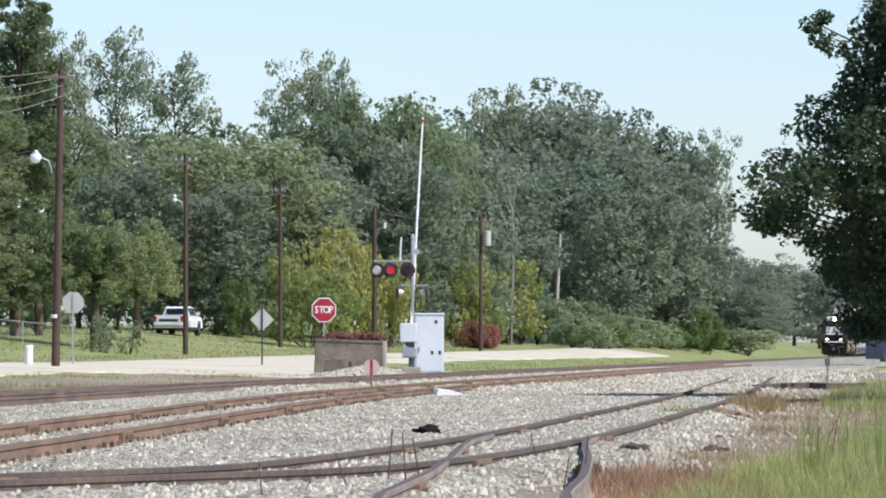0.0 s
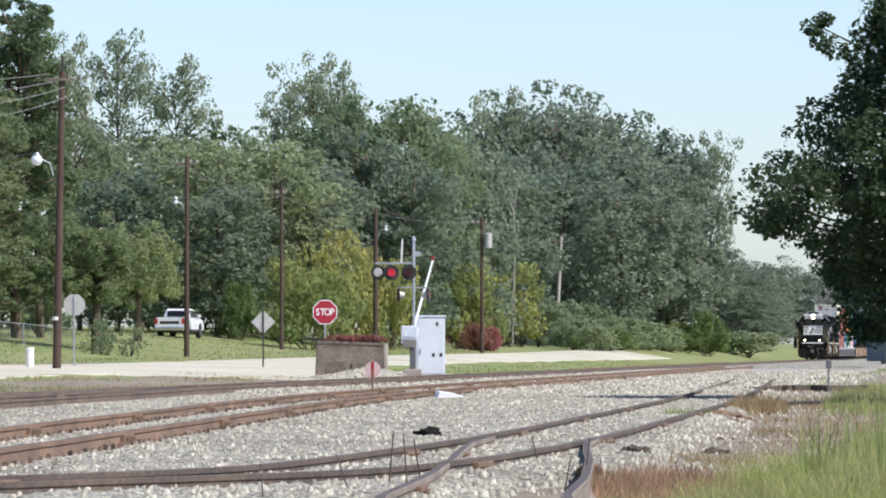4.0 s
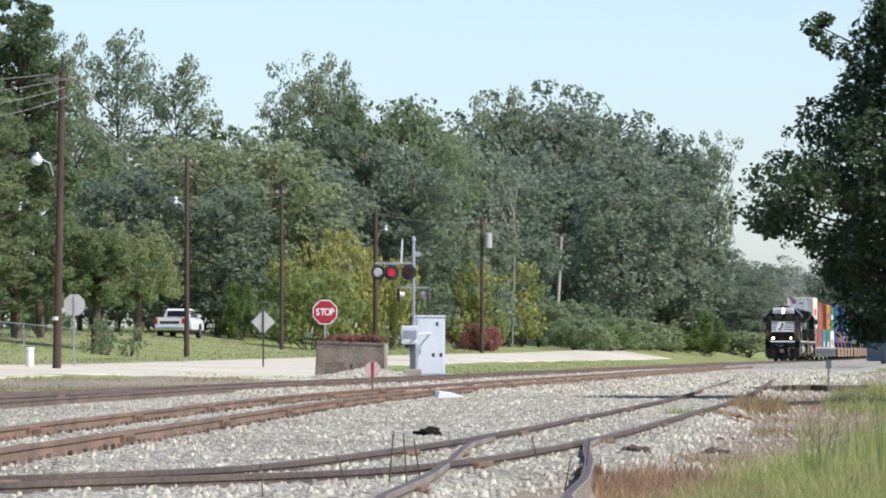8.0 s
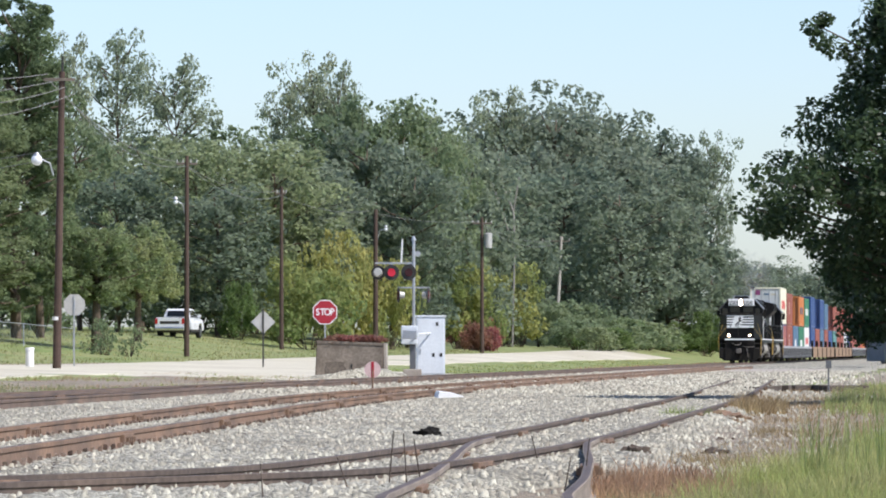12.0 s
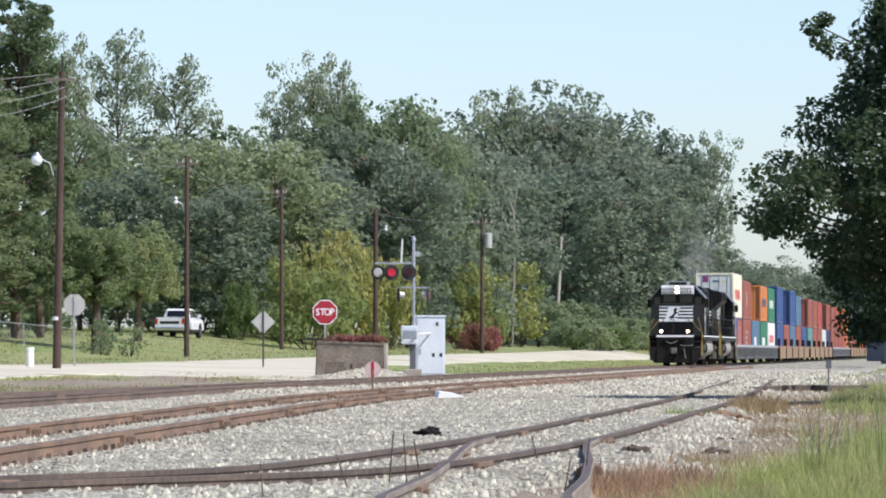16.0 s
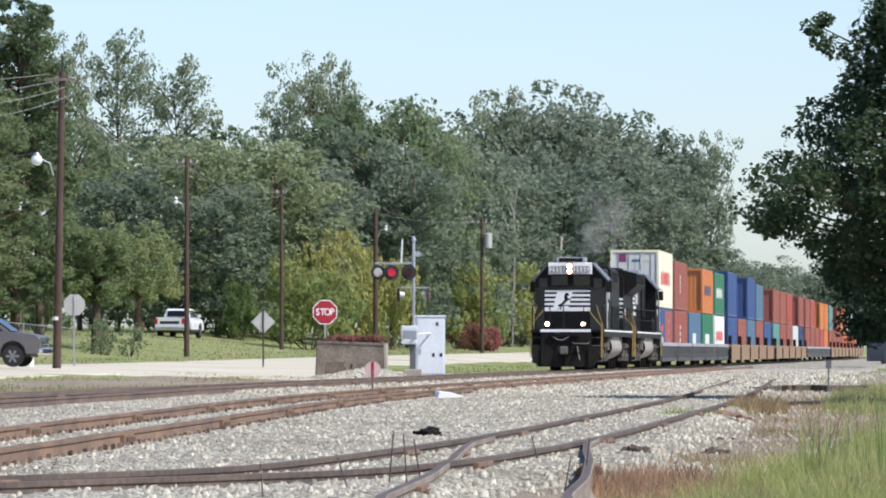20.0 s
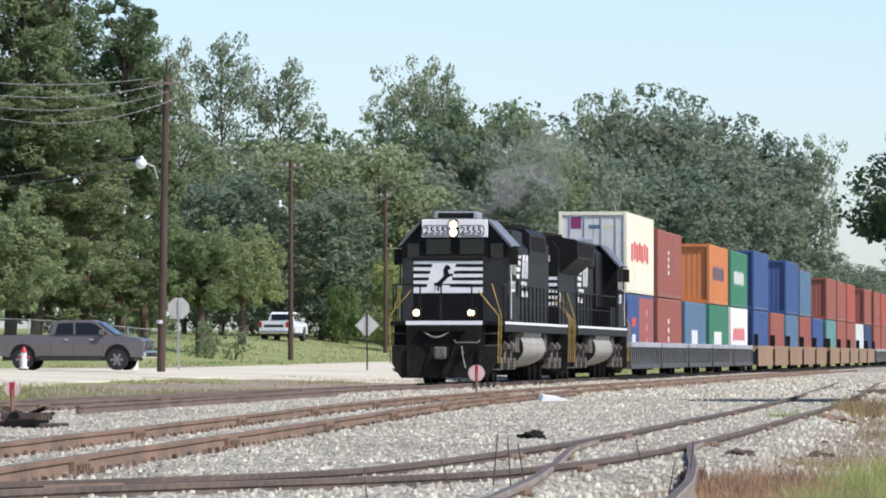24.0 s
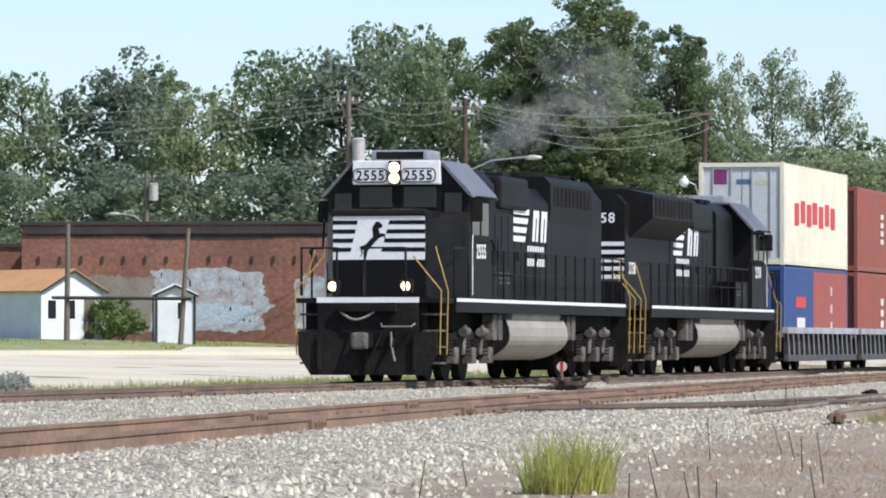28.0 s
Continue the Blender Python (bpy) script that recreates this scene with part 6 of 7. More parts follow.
def mark_bars(mat, spec):
    """Plain bars on the camera's side wall, as (x, z, width, height) shares of the wall."""
    def draw(c, length, height):
        for x, z, w, h in spec:
            part("marking", box(-length * (x + w), -length * x, 1.203, 1.212, height * z, height * (z + h)), mat, c)
    return draw


def together(*draws):
    def draw(c, length, height):
        for d in draws:
            d(c, length, height)
    return draw


def column(mat, x, n, w=0.05, lo=0.35, hi=0.75):
    step = (hi - lo) / n
    return mark_bars(mat, [(x, lo + k * step, w, step * 0.62) for k in range(n)])


def rotate_word(mat, lo, hi):
    return mark_bars(mat, [(lo + k * (hi - lo) / 7, 0.40 + 0.03 * (k % 2), (hi - lo) / 9.5, 0.22) for k in range(7)])


WELL_BLACK = material("dusty black well car steel", (0.055, 0.057, 0.065), 0.6, 0.2, 1, 0.3, 9, 0.1, (0.09, 0.085, 0.08))
# black car's sill and ribs painted pale for the light they catch
WELL_TOP = material("sill with reflected light in the colour", (0.42, 0.43, 0.45), 0.6, 0.2, 1, 0.2, 9, 0.1, (0.28, 0.28, 0.29))
WELL_TAN = material("tan well car paint", (0.30, 0.185, 0.10), 0.6, 0, 1, 0.2, 9, 0.1, (0.23, 0.14, 0.075))
WELL_RIB = material("rib steel with reflected light in the colour", (0.52, 0.52, 0.51), 0.6, 0.2, 1, 0.3, 9, 0.1, (0.26, 0.26, 0.26))
UNIT = 14.3


def wheelset(bm, x, r=0.46):
    for y in (-0.72, 0.72):
        add_tube(bm, (x, y - 0.065, r), (x, y + 0.065, r), r, r, 18)
        s = 1 if y > 0 else -1
        add_tube(bm, (x, y - s * 0.075, r), (x, y - s * 0.11, r), r + 0.025, r + 0.025, 18)
    add_tube(bm, (x, -0.9, r), (x, 0.9, r), 0.08, 0.08, 8)


def bogie(parent, x, base=1.78, name="bogie", r=0.42):
    b = new(name)
    b.parent = parent
    b.location = (x, 0, 0)
    for k in (-1, 1):
        bm = bmesh.new()
        wheelset(bm, k * base / 2, r)
        part("wheelset", bm, GRIME, b, smooth=False)
    for y in (-1.02, 1.02):
        o = prism([(-base / 2 - 0.2, r - 0.08), (-0.45, r - 0.2), (0.45, r - 0.2), (base / 2 + 0.2, r - 0.08), (base / 2 + 0.2, r + 0.12), (0.4, r + 0.25), (-0.4, r + 0.25), (-base / 2 - 0.2, r + 0.12)],
                  "y", y - 0.06, y + 0.06)
        part("side_frame", o, GRIME, b)
    return b


RIB = bpy.data.meshes.new("rib")
bm = prism([(-0.16, 0.44), (-0.08, 0.44), (0.16, 1.06), (0.08, 1.06)], "y", -0.012, 0.015)
bm.to_mesh(RIB)
bm.free()
RIB.materials.append(WELL_RIB)


def well_car(back, colour, units=5):
    """An articulated well car: troughs between shared bogies."""
    car = empty("well_car", "black articulated well car with ribbed sides" if colour == "black" else "tan articulated well car with smooth side panels",
                "well car", group="well cars of the train")
    body = WELL_BLACK if colour == "black" else WELL_TAN
    for u in range(units):
        x = -u * UNIT
        part("well", box(x - 13.1, x - 0.3, -1.25, 1.25, 0.30, 0.36), body, car)
        for side in (-1, 1):
            y = side * 1.36
            part("side_sill", box(x - 13.3, x - 0.1, y - 0.07, y + 0.07, 0.28, 0.46, 0.015), body, car)
            part("top_chord", box(x - 13.5, x + 0.1, y - 0.09, y + 0.09, 1.06, 1.24, 0.015), WELL_TOP if colour == "black" else body, car)
            if colour == "black":
                # plate darker than the body, the recess shade put into its colour
                part("side_plate", box(x - 13.2, x - 0.2, y - side * 0.10 - 0.01, y - side * 0.10 + 0.01, 0.42, 1.1), GRIME, car)
                for k in range(15):
                    rib = new("rib", RIB)
                    rib.parent = car
                    rib.location = (x - 13.2 + 13.0 * k / 14, y + side * 0.05, 0)
            else:
                # smooth pressed panel with cut-back lower corners
                panel = prism([(x - 13.0, 1.1), (x - 13.0, 0.52), (x - 12.6, 0.24), (x - 0.9, 0.24), (x - 0.5, 0.52), (x - 0.5, 1.1)], "y", y + side * 0.06 - 0.02, y + side * 0.06 + 0.02, 0.006)
                part("side_plate", panel, body, car)
                for xx in (x - 13.42, x - 0.14):
                    part("post", box(xx - 0.05, xx + 0.05, y - 0.10, y + 0.10, 0.3, 1.8, 0.015), GRIME, car, "dark upright end post")
        part("end_deck", box(x - UNIT + 0.15, x - 13.2, -1.3, 1.3, 0.95, 1.12, 0.02), body, car)
        bogie(car, x - UNIT + 0.55)
    part("end_deck", box(-0.2, 0.9, -1.3, 1.3, 0.95, 1.12, 0.02), body, car)
    bogie(car, 0.55)
    on_train(car, back)
    return car


# slot fronts lie UNIT apart; each car holds five
FIRST = 44.8
FRONTS = []
back = FIRST
for k, colour in enumerate(("black", "tan", "tan", "black", "tan", "tan")):
    well_car(back - 0.6, colour)
    FRONTS += [back + UNIT * u for u in range(5)]
    back += 5 * UNIT + 3.0

W, R, N = PAINTS["white"], LOGO_RED, PAINTS["navy"]
LOADS = [
    ("blue", "blue and red lower container with a white panel", 2.6, together(mark_bars(PAINTS["red"], [(0.45, 0.04, 0.54, 0.92)]), mark_bars(PAINTS["white"], [(0.2, 0.12, 0.12, 0.32), (0.72, 0.3, 0.03, 0.1), (0.72, 0.5, 0.03, 0.1), (0.72, 0.7, 0.03, 0.1)]), mark_bars(LOGO_RED, [(0.18, 0.55, 0.15, 0.12)])), None),
    ("brown", "oxide red lower container with white marks", 2.6, column(W, 0.42, 3), None),
    ("steel", "slate blue lower container with a white panel", 2.6, mark_bars(W, [(0.3, 0.15, 0.28, 0.4)]), None),
    ("green", "green lower container with a white panel", 2.6, mark_bars(W, [(0.25, 0.1, 0.4, 0.45)]), None),
    ("white", "white lower container with red lettering bars", 2.6, rotate_word(R, 0.15, 0.85), None),
    ("blue", "dark blue container in the well", 2.6, None, None), ("brown", "oxide red container in the well", 2.6, None, None),
    ("steel", "slate blue container in the well", 2.6, None, None), ("brown", "oxide red container in the well", 2.6, None, None),
    ("blue", "dark blue container in the well", 2.6, None, None),
]
UPPER = [
    ("cream", "cream high-cube container with red lettering bars and a grey end", 2.9, rotate_word(R, 0.16, 0.82), "grey"),
    ("brown", "oxide red container with a column of white marks", 2.6, column(W, 0.42, 4), None),
    None,
    ("orange", "orange container with dark lettering bars", 2.6, rotate_word(N, 0.2, 0.8), None),
    ("green", "green container with white lettering bars", 2.6, rotate_word(W, 0.2, 0.8), None),
    ("blue", "tall blue container near the front", 2.9, None, None), None, ("blue", "blue container with a paler side", 2.9, None, None),
    ("steel", "slate blue container on top", 2.6, None, None), None,
]
LATER = ["brown", "brown", "red", "navy", "brown", "brown", "red", "brown", "orange", "orange", "teal", "grey", "brown", "orange", "brown", "red", "grey", "brown", "navy", "brown"]
for k, front in enumerate(FRONTS):
    if k < 10:
        low, up = LOADS[k], UPPER[k]
    else:
        a, b = LATER[(k * 7) % 20], LATER[k - 10]
        low = (a, "weathered %s container in a well" % a, 2.6, None, None)
        up = (b, "weathered %s container on top of another" % b, 2.6, None, None) if k % 4 != 1 else None
    on_train(container(low[0], low[1], low[2], 12.19, low[3], low[4]), front, RAIL + 0.38)
    if up:
        on_train(container(up[0], up[1], up[2], 12.19, up[3], up[4]), front, RAIL + 0.38 + low[2] + 0.02)


# ---- locomotives ----
SIDE = pose(0, 0, 0, 90, 0, 180)      # letters on the left flank
FRONTAL = pose(0, 0, 0, 90, 0, 90)    # letters on a face that looks forward
CABGLASS = material("cab glass", (0.012, 0.012, 0.010), 0.1, 0, 1, 0.1, 5, 0)
DARKRED = material("brown interior panel", (0.10, 0.045, 0.02), 0.7, 0, 2, 0.2, 10, 0.05)
HOSE = material("pale hose rubber", (0.22, 0.20, 0.17), 0.8, 0, 3, 0.2, 20, 0.1)
TRUCKGREY = material("dusty truck steel", (0.05, 0.045, 0.038), 0.85, 0.0, 4, 0.5, 14, 0.3, (0.15, 0.135, 0.115))


# black cab roof painted grey to stand for sun glare on its slopes
ROOF_GLARE = material("black roof with sun glare painted in", (0.15, 0.15, 0.155), 0.38, 0, 0.6, 0.3, 12, 0.03, (0.09, 0.09, 0.09))


def truck(t, cx):
    b = new("bogie")
    b.parent = t
    b.location = (cx, 0, 0)
    for k in (-1, 0, 1):
        bm = bmesh.new()
        wheelset(bm, k * 1.68, 0.53)
        part("wheelset", bm, GRIME, b)
    for y in (-1.16, 1.16):
        frame_ = prism([(-2.35, 0.62), (-2.05, 0.50), (-1.3, 0.50), (-1.0, 0.72), (-0.55, 0.72), (-0.4, 0.5), (0.4, 0.5), (0.55, 0.72), (1.0, 0.72), (1.3, 0.5), (2.05, 0.5), (2.35, 0.62),
                        (2.35, 0.92), (1.2, 1.02), (-1.2, 1.02), (-2.35, 0.92)], "y", y - 0.09, y + 0.09)
        part("truck_frame", frame_, GRIME, b)
        s = 1 if y > 0 else -1
        for k in (-1, 0, 1):
            part("axle_box", box(k * 1.68 - 0.19, k * 1.68 + 0.19, min(y, y + s * 0.24), max(y, y + s * 0.24), 0.36, 0.70, 0.03), TRUCKGREY, b)
            for dx in (-0.36, 0.36):
                bm = bmesh.new()
                for z in range(5):
                    add_tube(bm, (k * 1.68 + dx, y + s * 0.16, 0.52 + 0.075 * z), (k * 1.68 + dx, y + s * 0.16, 0.56 + 0.075 * z), 0.085, 0.085, 8)
                part("spring", bm, GRIME, b)
        for k in (-0.84, 0.84):
            part("brake_cylinder", tube((k - 0.22, y + s * 0.22, 1.02), (k + 0.22, y + s * 0.22, 1.02), 0.095, n=12), TRUCKGREY, b)
            part("damper", tube((k + 0.1, y + s * 0.2, 0.55), (k - 0.12, y + s * 0.2, 1.15), 0.045, n=8), TRUCKGREY, b)


def handrail(t, pts, posts, base, name="handrail", mat=None, r=0.022):
    bm = bmesh.new()
    add_path(bm, pts, r)
    part(name, bm, mat or BLACK, t)
    for x, y, z in posts:
        part("stanchion", tube((x, y, base), (x, y, z), 0.02, n=6), mat or BLACK, t)


def stripes(t, x0, x1, z0, z1, y, n=4):
    """White block of slanting stripes with a block of bars beside it, as the railway's mark."""
    h = (z1 - z0) / (2 * n - 1)
    s = 1 if y > 0 else -1
    for k in range(n):
        a = z1 - 2 * k * h
        cut = (0.12 * k) * (1 if x1 < x0 else -1)
        part("stripe", prism([(x0, a), (x1 + cut, a), (x1 + cut * 1.4, a - h * 1.25), (x0, a - h * 1.25)], "y", min(y, y + s * 0.006), max(y, y + s * 0.006)), WHITE, t)


def pill(cy, cz, half, tall):
    """A lying plate with rounded ends."""
    r = tall * 0.7
    pts = []
    for sy, sz, a0 in ((1, 1, 0), (-1, 1, 90), (-1, -1, 180), (1, -1, 270)):
        for k in range(4):
            a = radians(a0 + 30 * k)
            pts.append((cy + sy * (half - r) + r * math.cos(a), cz + sz * (tall - r) + r * math.sin(a)))
    return pts


def locomotive(label, number, second=False):
    """Six-axle hood locomotive: nose at x = 0, running towards +x."""
    t = empty("locomotive", label, "locomotive", group="locomotives of the train")
    rear = -20.3
    # underframe
    part("underframe", box(rear + 0.3, 0.95, -1.0, 1.0, 1.05, 1.62), GRIME, t)
    part("deck", box(rear, 0.98, -1.5, 1.5, 1.60, 1.70, 0.01), BLACK, t)
    for y in (-1.5, 1.5):
        s = 1 if y > 0 else -1
        part("side_sill", box(rear + 1.3, -0.35, y - 0.04, y + 0.04, 1.42, 1.72, 0.008), BLACK, t)
        part("sill_stripe", box(rear + 1.35, -0.4, y + s * 0.04, y + s * 0.046, 1.635, 1.705), WHITE, t)
    # fuel tank with rounded flanks
    half = [(1.50 * math.cos(a) ** 0.7 if a < 1.57 else 0.0, 0.94 - 0.56 * math.sin(a)) for a in [k * math.pi / 2 / 9 for k in range(8)]]
    tank = [(1.40, 1.30), (1.48, 1.12)] + half + [(-x, z) for x, z in reversed(half)] + [(-1.48, 1.12), (-1.40, 1.30)]
    part("fuel_tank", prism(tank, "x", -12.2, -5.9), GREYTANK, t, "dusty grey fuel tank", smooth=False)
    for x in (-12.2, -5.9):
        part("tank_end", prism([(0.99 * a, 0.84 + (b - 0.84) * 0.99) for a, b in tank], "x", x - 0.012, x + 0.012), GRIME, t)
    for y in (-1.28, 1.28):
        part("air_reservoir", tube((-11.6, y, 1.38), (-6.4, y, 1.38), 0.17, n=14), GREYTANK, t)
    truck(t, -2.75)
    truck(t, -16.3)
    for x in (-4.7, -5.3, -12.7, -13.3):
        for y in (-1.3, 1.3):
            part("equipment_box", box(x - 0.2, x + 0.2, y - 0.12, y + 0.12, 0.85, 1.4, 0.02), TRUCKGREY, t)
    # pilot, plough, coupler
    for end in (1, -1):
        x = 0.95 if end == 1 else rear
        e = prism([(-1.44, 1.02), (-1.44, 0.55), (-1.18, 0.14), (1.18, 0.14), (1.44, 0.55), (1.44, 1.02)], "x", min(x, x + end * 0.1), max(x, x + end * 0.1))
        part("plough", e, GRIME, t, "black snow plough plate")
        part("end_plate", box(min(x, x + end * 0.06), max(x, x + end * 0.06), -1.05, 1.05, 0.95, 1.66, 0.01), GRIME, t)
        for y in (-0.99, 0.0, 0.99):
            part("plough_rib", box(min(x + end * 0.1, x + end * 0.18), max(x + end * 0.1, x + end * 0.18), y - 0.03, y + 0.03, 0.25, 0.95), GRIME, t)
        part("end_stripe", box(min(x, x + end * 0.068), max(x, x + end * 0.068), -1.06, 1.06, 1.605, 1.715), WHITE, t)
        part("coupler", box(min(x, x + end * 0.5), max(x, x + end * 0.5), -0.14, 0.14, 0.68, 0.98, 0.04), GRIME, t)
        part("coupler_knuckle", box(min(x + end * 0.42, x + end * 0.62), max(x + end * 0.42, x + end * 0.62), -0.22, 0.12, 0.66, 1.0, 0.06), TRUCKGREY, t)
        part("anticlimber", box(min(x, x + end * 0.2), max(x, x + end * 0.2), -0.62, 0.62, 1.42, 1.56, 0.02), GRIME, t)
        bm = bmesh.new()
        pts = [(x + end * (0.12 + 0.10 * math.sin(k / 8 * math.pi)), -0.55 + 0.7 * k / 8, 1.42 - 0.16 * math.sin(k / 8 * math.pi)) for k in range(9)]
        add_path(bm, pts, 0.028)
        part("cable", bm, HOSE, t)
        for y, b in ((0.3, -0.2), (-0.35, 0.2), (0.5, 0.12), (0.62, -0.15)):
            bm = bmesh.new()
            add_path(bm, [(x + end * 0.12, y, 1.0), (x + end * 0.28, y + b * 0.4, 0.72), (x + end * 0.3, y + b, 0.42)], 0.025)
            part("air_hose", bm, HOSE if y == 0.5 else GRIME, t)
        bm = bmesh.new()
        add_path(bm, [(x + end * 0.14, 0.3, 1.18), (x + end * 0.26, 0.34, 1.12), (x + end * 0.26, 0.95, 1.12), (x + end * 0.14, 1.0, 1.18)], 0.018)
        part("uncoupling_lever", bm, HOSE, t)
        # steps at both corners
        for y in (-1.27, 1.27):
            s = 1 if y > 0 else -1
            xs = x - end * 0.42
            for k in range(4):
                part("step", box(xs - 0.24, xs + 0.24, y - 0.2, y + 0.2, 0.36 + 0.33 * k, 0.40 + 0.33 * k), TRUCKGREY, t)
            part("step_side", box(min(x - end * 0.72, x - end * 0.68), max(x - end * 0.72, x - end * 0.68), y - 0.2, y + 0.2, 0.3, 1.62), GRIME, t)
            for dx, top in ((0.02, 2.55), (-0.62, 2.75)):
                bm = bmesh.new()
                xx = x + end * dx
                inn = -0.34 if dx > 0 else -0.02
                add_path(bm, [(xx, y + s * 0.22, 0.55), (xx, y + s * 0.25, 1.85), (xx - end * 0.04, y + s * inn, top)], 0.015)
                part("grab_rail", bm, YELLOW, t, "yellow painted grab rail")
            bm = bmesh.new()
            add_box(bm, x - end * 0.75, x - end * 0.05, y - 0.22, y + 0.22, 1.62, 1.66)
            part("step_top", bm, BLACK, t)
    # long hood in sections, with a chamfered top
    def hood(name, x0, x1, half, top, cham=0.28, base=1.7):
        part(name, prism([(-half, base), (-half, top - cham), (-half + cham * 0.9, top), (half - cham * 0.9, top), (half, top - cham), (half, base)], "x", x0, x1, 0.012), BLACK, t)
    hood("electrical_cabinet", -6.6, -3.9, 1.0, 4.50, 0.30)
    hood("engine_hood", -13.2, -6.6, 0.92, 4.28, 0.34)
    hood("rear_hood", rear + 1.1, -13.2, 0.92, 4.40, 0.24)
    for k in range(9):
        x = -7.0 - k * 0.69
        for s in (-1, 1):
            part("hood_door", box(x - 0.62, x - 0.02, s * 0.92 - 0.012, s * 0.92 + 0.012, 1.85, 3.55, 0.006), BLACK, t)
    for k in range(3):
        for s in (-1, 1):
            part("door_latch", box(-7.3 - 2.07 * k, -7.2 - 2.07 * k, s * 0.945 - 0.02, s * 0.945 + 0.02, 2.6, 2.8), GRIME, t)
    # flared radiators
    f0, f1 = (-18.0, -12.9) if not second else (-18.6, -12.6)
    wide = 0.96 if not second else 1.5
    part("radiator_flare", prism([(-0.9, 3.35), (-wide, 3.85), (-wide, 4.40), (-0.8, 4.56), (0.8, 4.56), (wide, 4.40), (wide, 3.85), (0.9, 3.35)], "x", f0, f1, 0.012), BLACK, t)
    for s in (-1, 1):
        for k in range(10):
            x = f0 + 0.3 + k * (f1 - f0 - 0.6) / 10
            part("radiator_slat", box(x, x + 0.36, s * wide - 0.012, s * wide + 0.012, 3.9, 4.34), GRIME, t)
    for x in (f0 + 1.2, f0 + 2.6, f0 + 3.9):
        part("radiator_fan", tube((x, 0, 4.55), (x, 0, 4.68), 0.62, n=20), GRIME, t)
    part("dynamic_brake_hatch", box(-10.2, -7.2, -1.02, 1.02, 3.7, 4.42, 0.10), BLACK, t)
    part("exhaust_stack", box(-11.6, -10.8, -0.3, 0.3, 4.2, 4.6, 0.03), GRIME, t)
    for x in (-5.9, -4.9):
        part("roof_vent", box(x - 0.3, x + 0.3, -0.5, 0.5, 4.48, 4.62, 0.03), GRIME, t)
    bm = bmesh.new()
    for k in range(3):
        add_tube(bm, (-6.2, -0.15 + 0.15 * k, 4.62), (-5.7, -0.15 + 0.15 * k, 4.66), 0.05, 0.09, 10)
    part("air_horn", bm, TRUCKGREY, t)
    # cab
    roof = [(-1.5, 1.7), (-1.5, 3.86), (-0.92, 4.52), (0.92, 4.52), (1.5, 3.86), (1.5, 1.7)]
    part("cab", prism(roof, "x", -3.9, -1.72, 0.015), BLACK, t)
    part("cab_roof", prism([(-1.6, 3.80), (-1.56, 3.90), (-0.94, 4.57), (0.94, 4.57), (1.56, 3.90), (1.6, 3.80), (1.5, 3.86), (0.92, 4.523), (-0.92, 4.523), (-1.5, 3.86)], "x", -4.15, -1.60), ROOF_GLARE, t)
    part("roof_cooler", box(-3.0, -1.9, -0.62, 0.62, 4.57, 4.80, 0.05), STEEL, t, "grey rooftop cooling unit")
    part("cooler_grille", box(-1.9, -1.885, -0.5, 0.5, 4.61, 4.76), GRIME, t)
    for s in (-1, 1):
        part("windshield", box(-1.72, -1.70, min(s * 0.12, s * 0.82), max(s * 0.12, s * 0.82), 3.58, 4.04, 0.02), CABGLASS, t)
        part("window_surround", box(-1.705, -1.695, min(s * 0.08, s * 0.11), max(s * 0.08, s * 0.11), 3.55, 4.06), GRIME, t)
        part("quarter_window", box(-1.72, -1.702, min(s * 0.98, s * 1.36), max(s * 0.98, s * 1.36), 3.15, 3.92, 0.03), CABGLASS, t)
        for x in (-2.75, -3.65):
            part("side_window", box(x, x + 0.72, s * 1.5 - 0.012, s * 1.5 + 0.012, 3.02, 3.72, 0.02), CABGLASS, t)
            part("window_frame", box(x - 0.05, x + 0.77, s * 1.5 - 0.008, s * 1.5 + 0.008, 2.97, 3.77), GRIME, t)
        part("armrest", box(-3.7, -2.0, s * 1.51 - 0.03, s * 1.51 + 0.03, 2.9, 2.97), GRIME, t)
        part("mirror", box(-1.95, -1.9, min(s * 1.52, s * 1.75), max(s * 1.52, s * 1.75), 3.3, 3.75, 0.01), GRIME, t)
        part("awning", box(-3.7, -1.95, min(s * 1.5, s * 1.72), max(s * 1.5, s * 1.72), 3.80, 3.83), BLACK, t)
        part("sub_cab_box", box(-4.0, -1.7, s * 1.5 - 0.02, s * 1.5 + 0.02, 1.72, 2.45, 0.01), BLACK, t)
        part("battery_box", box(-6.4, -4.05, min(s * 1.0, s * 1.45), max(s * 1.0, s * 1.45), 1.7, 2.42, 0.02), BLACK, t)
        bm = bmesh.new()
        for a in range(3):
            for b in range(4):
                add_box(bm, -6.0 + b * 0.36, -5.8 + b * 0.36, s * 1.45 - 0.008, s * 1.45 + 0.008, 2.05 + a * 0.1, 2.09 + a * 0.1)
        part("louvre", bm, TRUCKGREY, t)
    for s in (-1, 1):
        for x in (-1.78, -4.3):
            bm = bmesh.new()
            add_path(bm, [(x, s * 1.57, 1.78), (x, s * 1.57, 2.9), (x - 0.06, s * 1.56, 3.0), (x - 0.30, s * 1.53, 3.02)], 0.012)
            part("grab_iron", bm, WHITE if x > -2 else BLACK, t, "thin grab iron")
    # nose: wide, tapering, with a raised visor and a white panel
    part("nose", prism([(-1.72, 1.7), (-1.72, 3.52), (-0.25, 3.50), (0.0, 3.42), (0.0, 1.7)], "y", -0.98, 0.98, 0.03), BLACK, t)
    for s in (-1, 1):
        bm = bmesh.new()
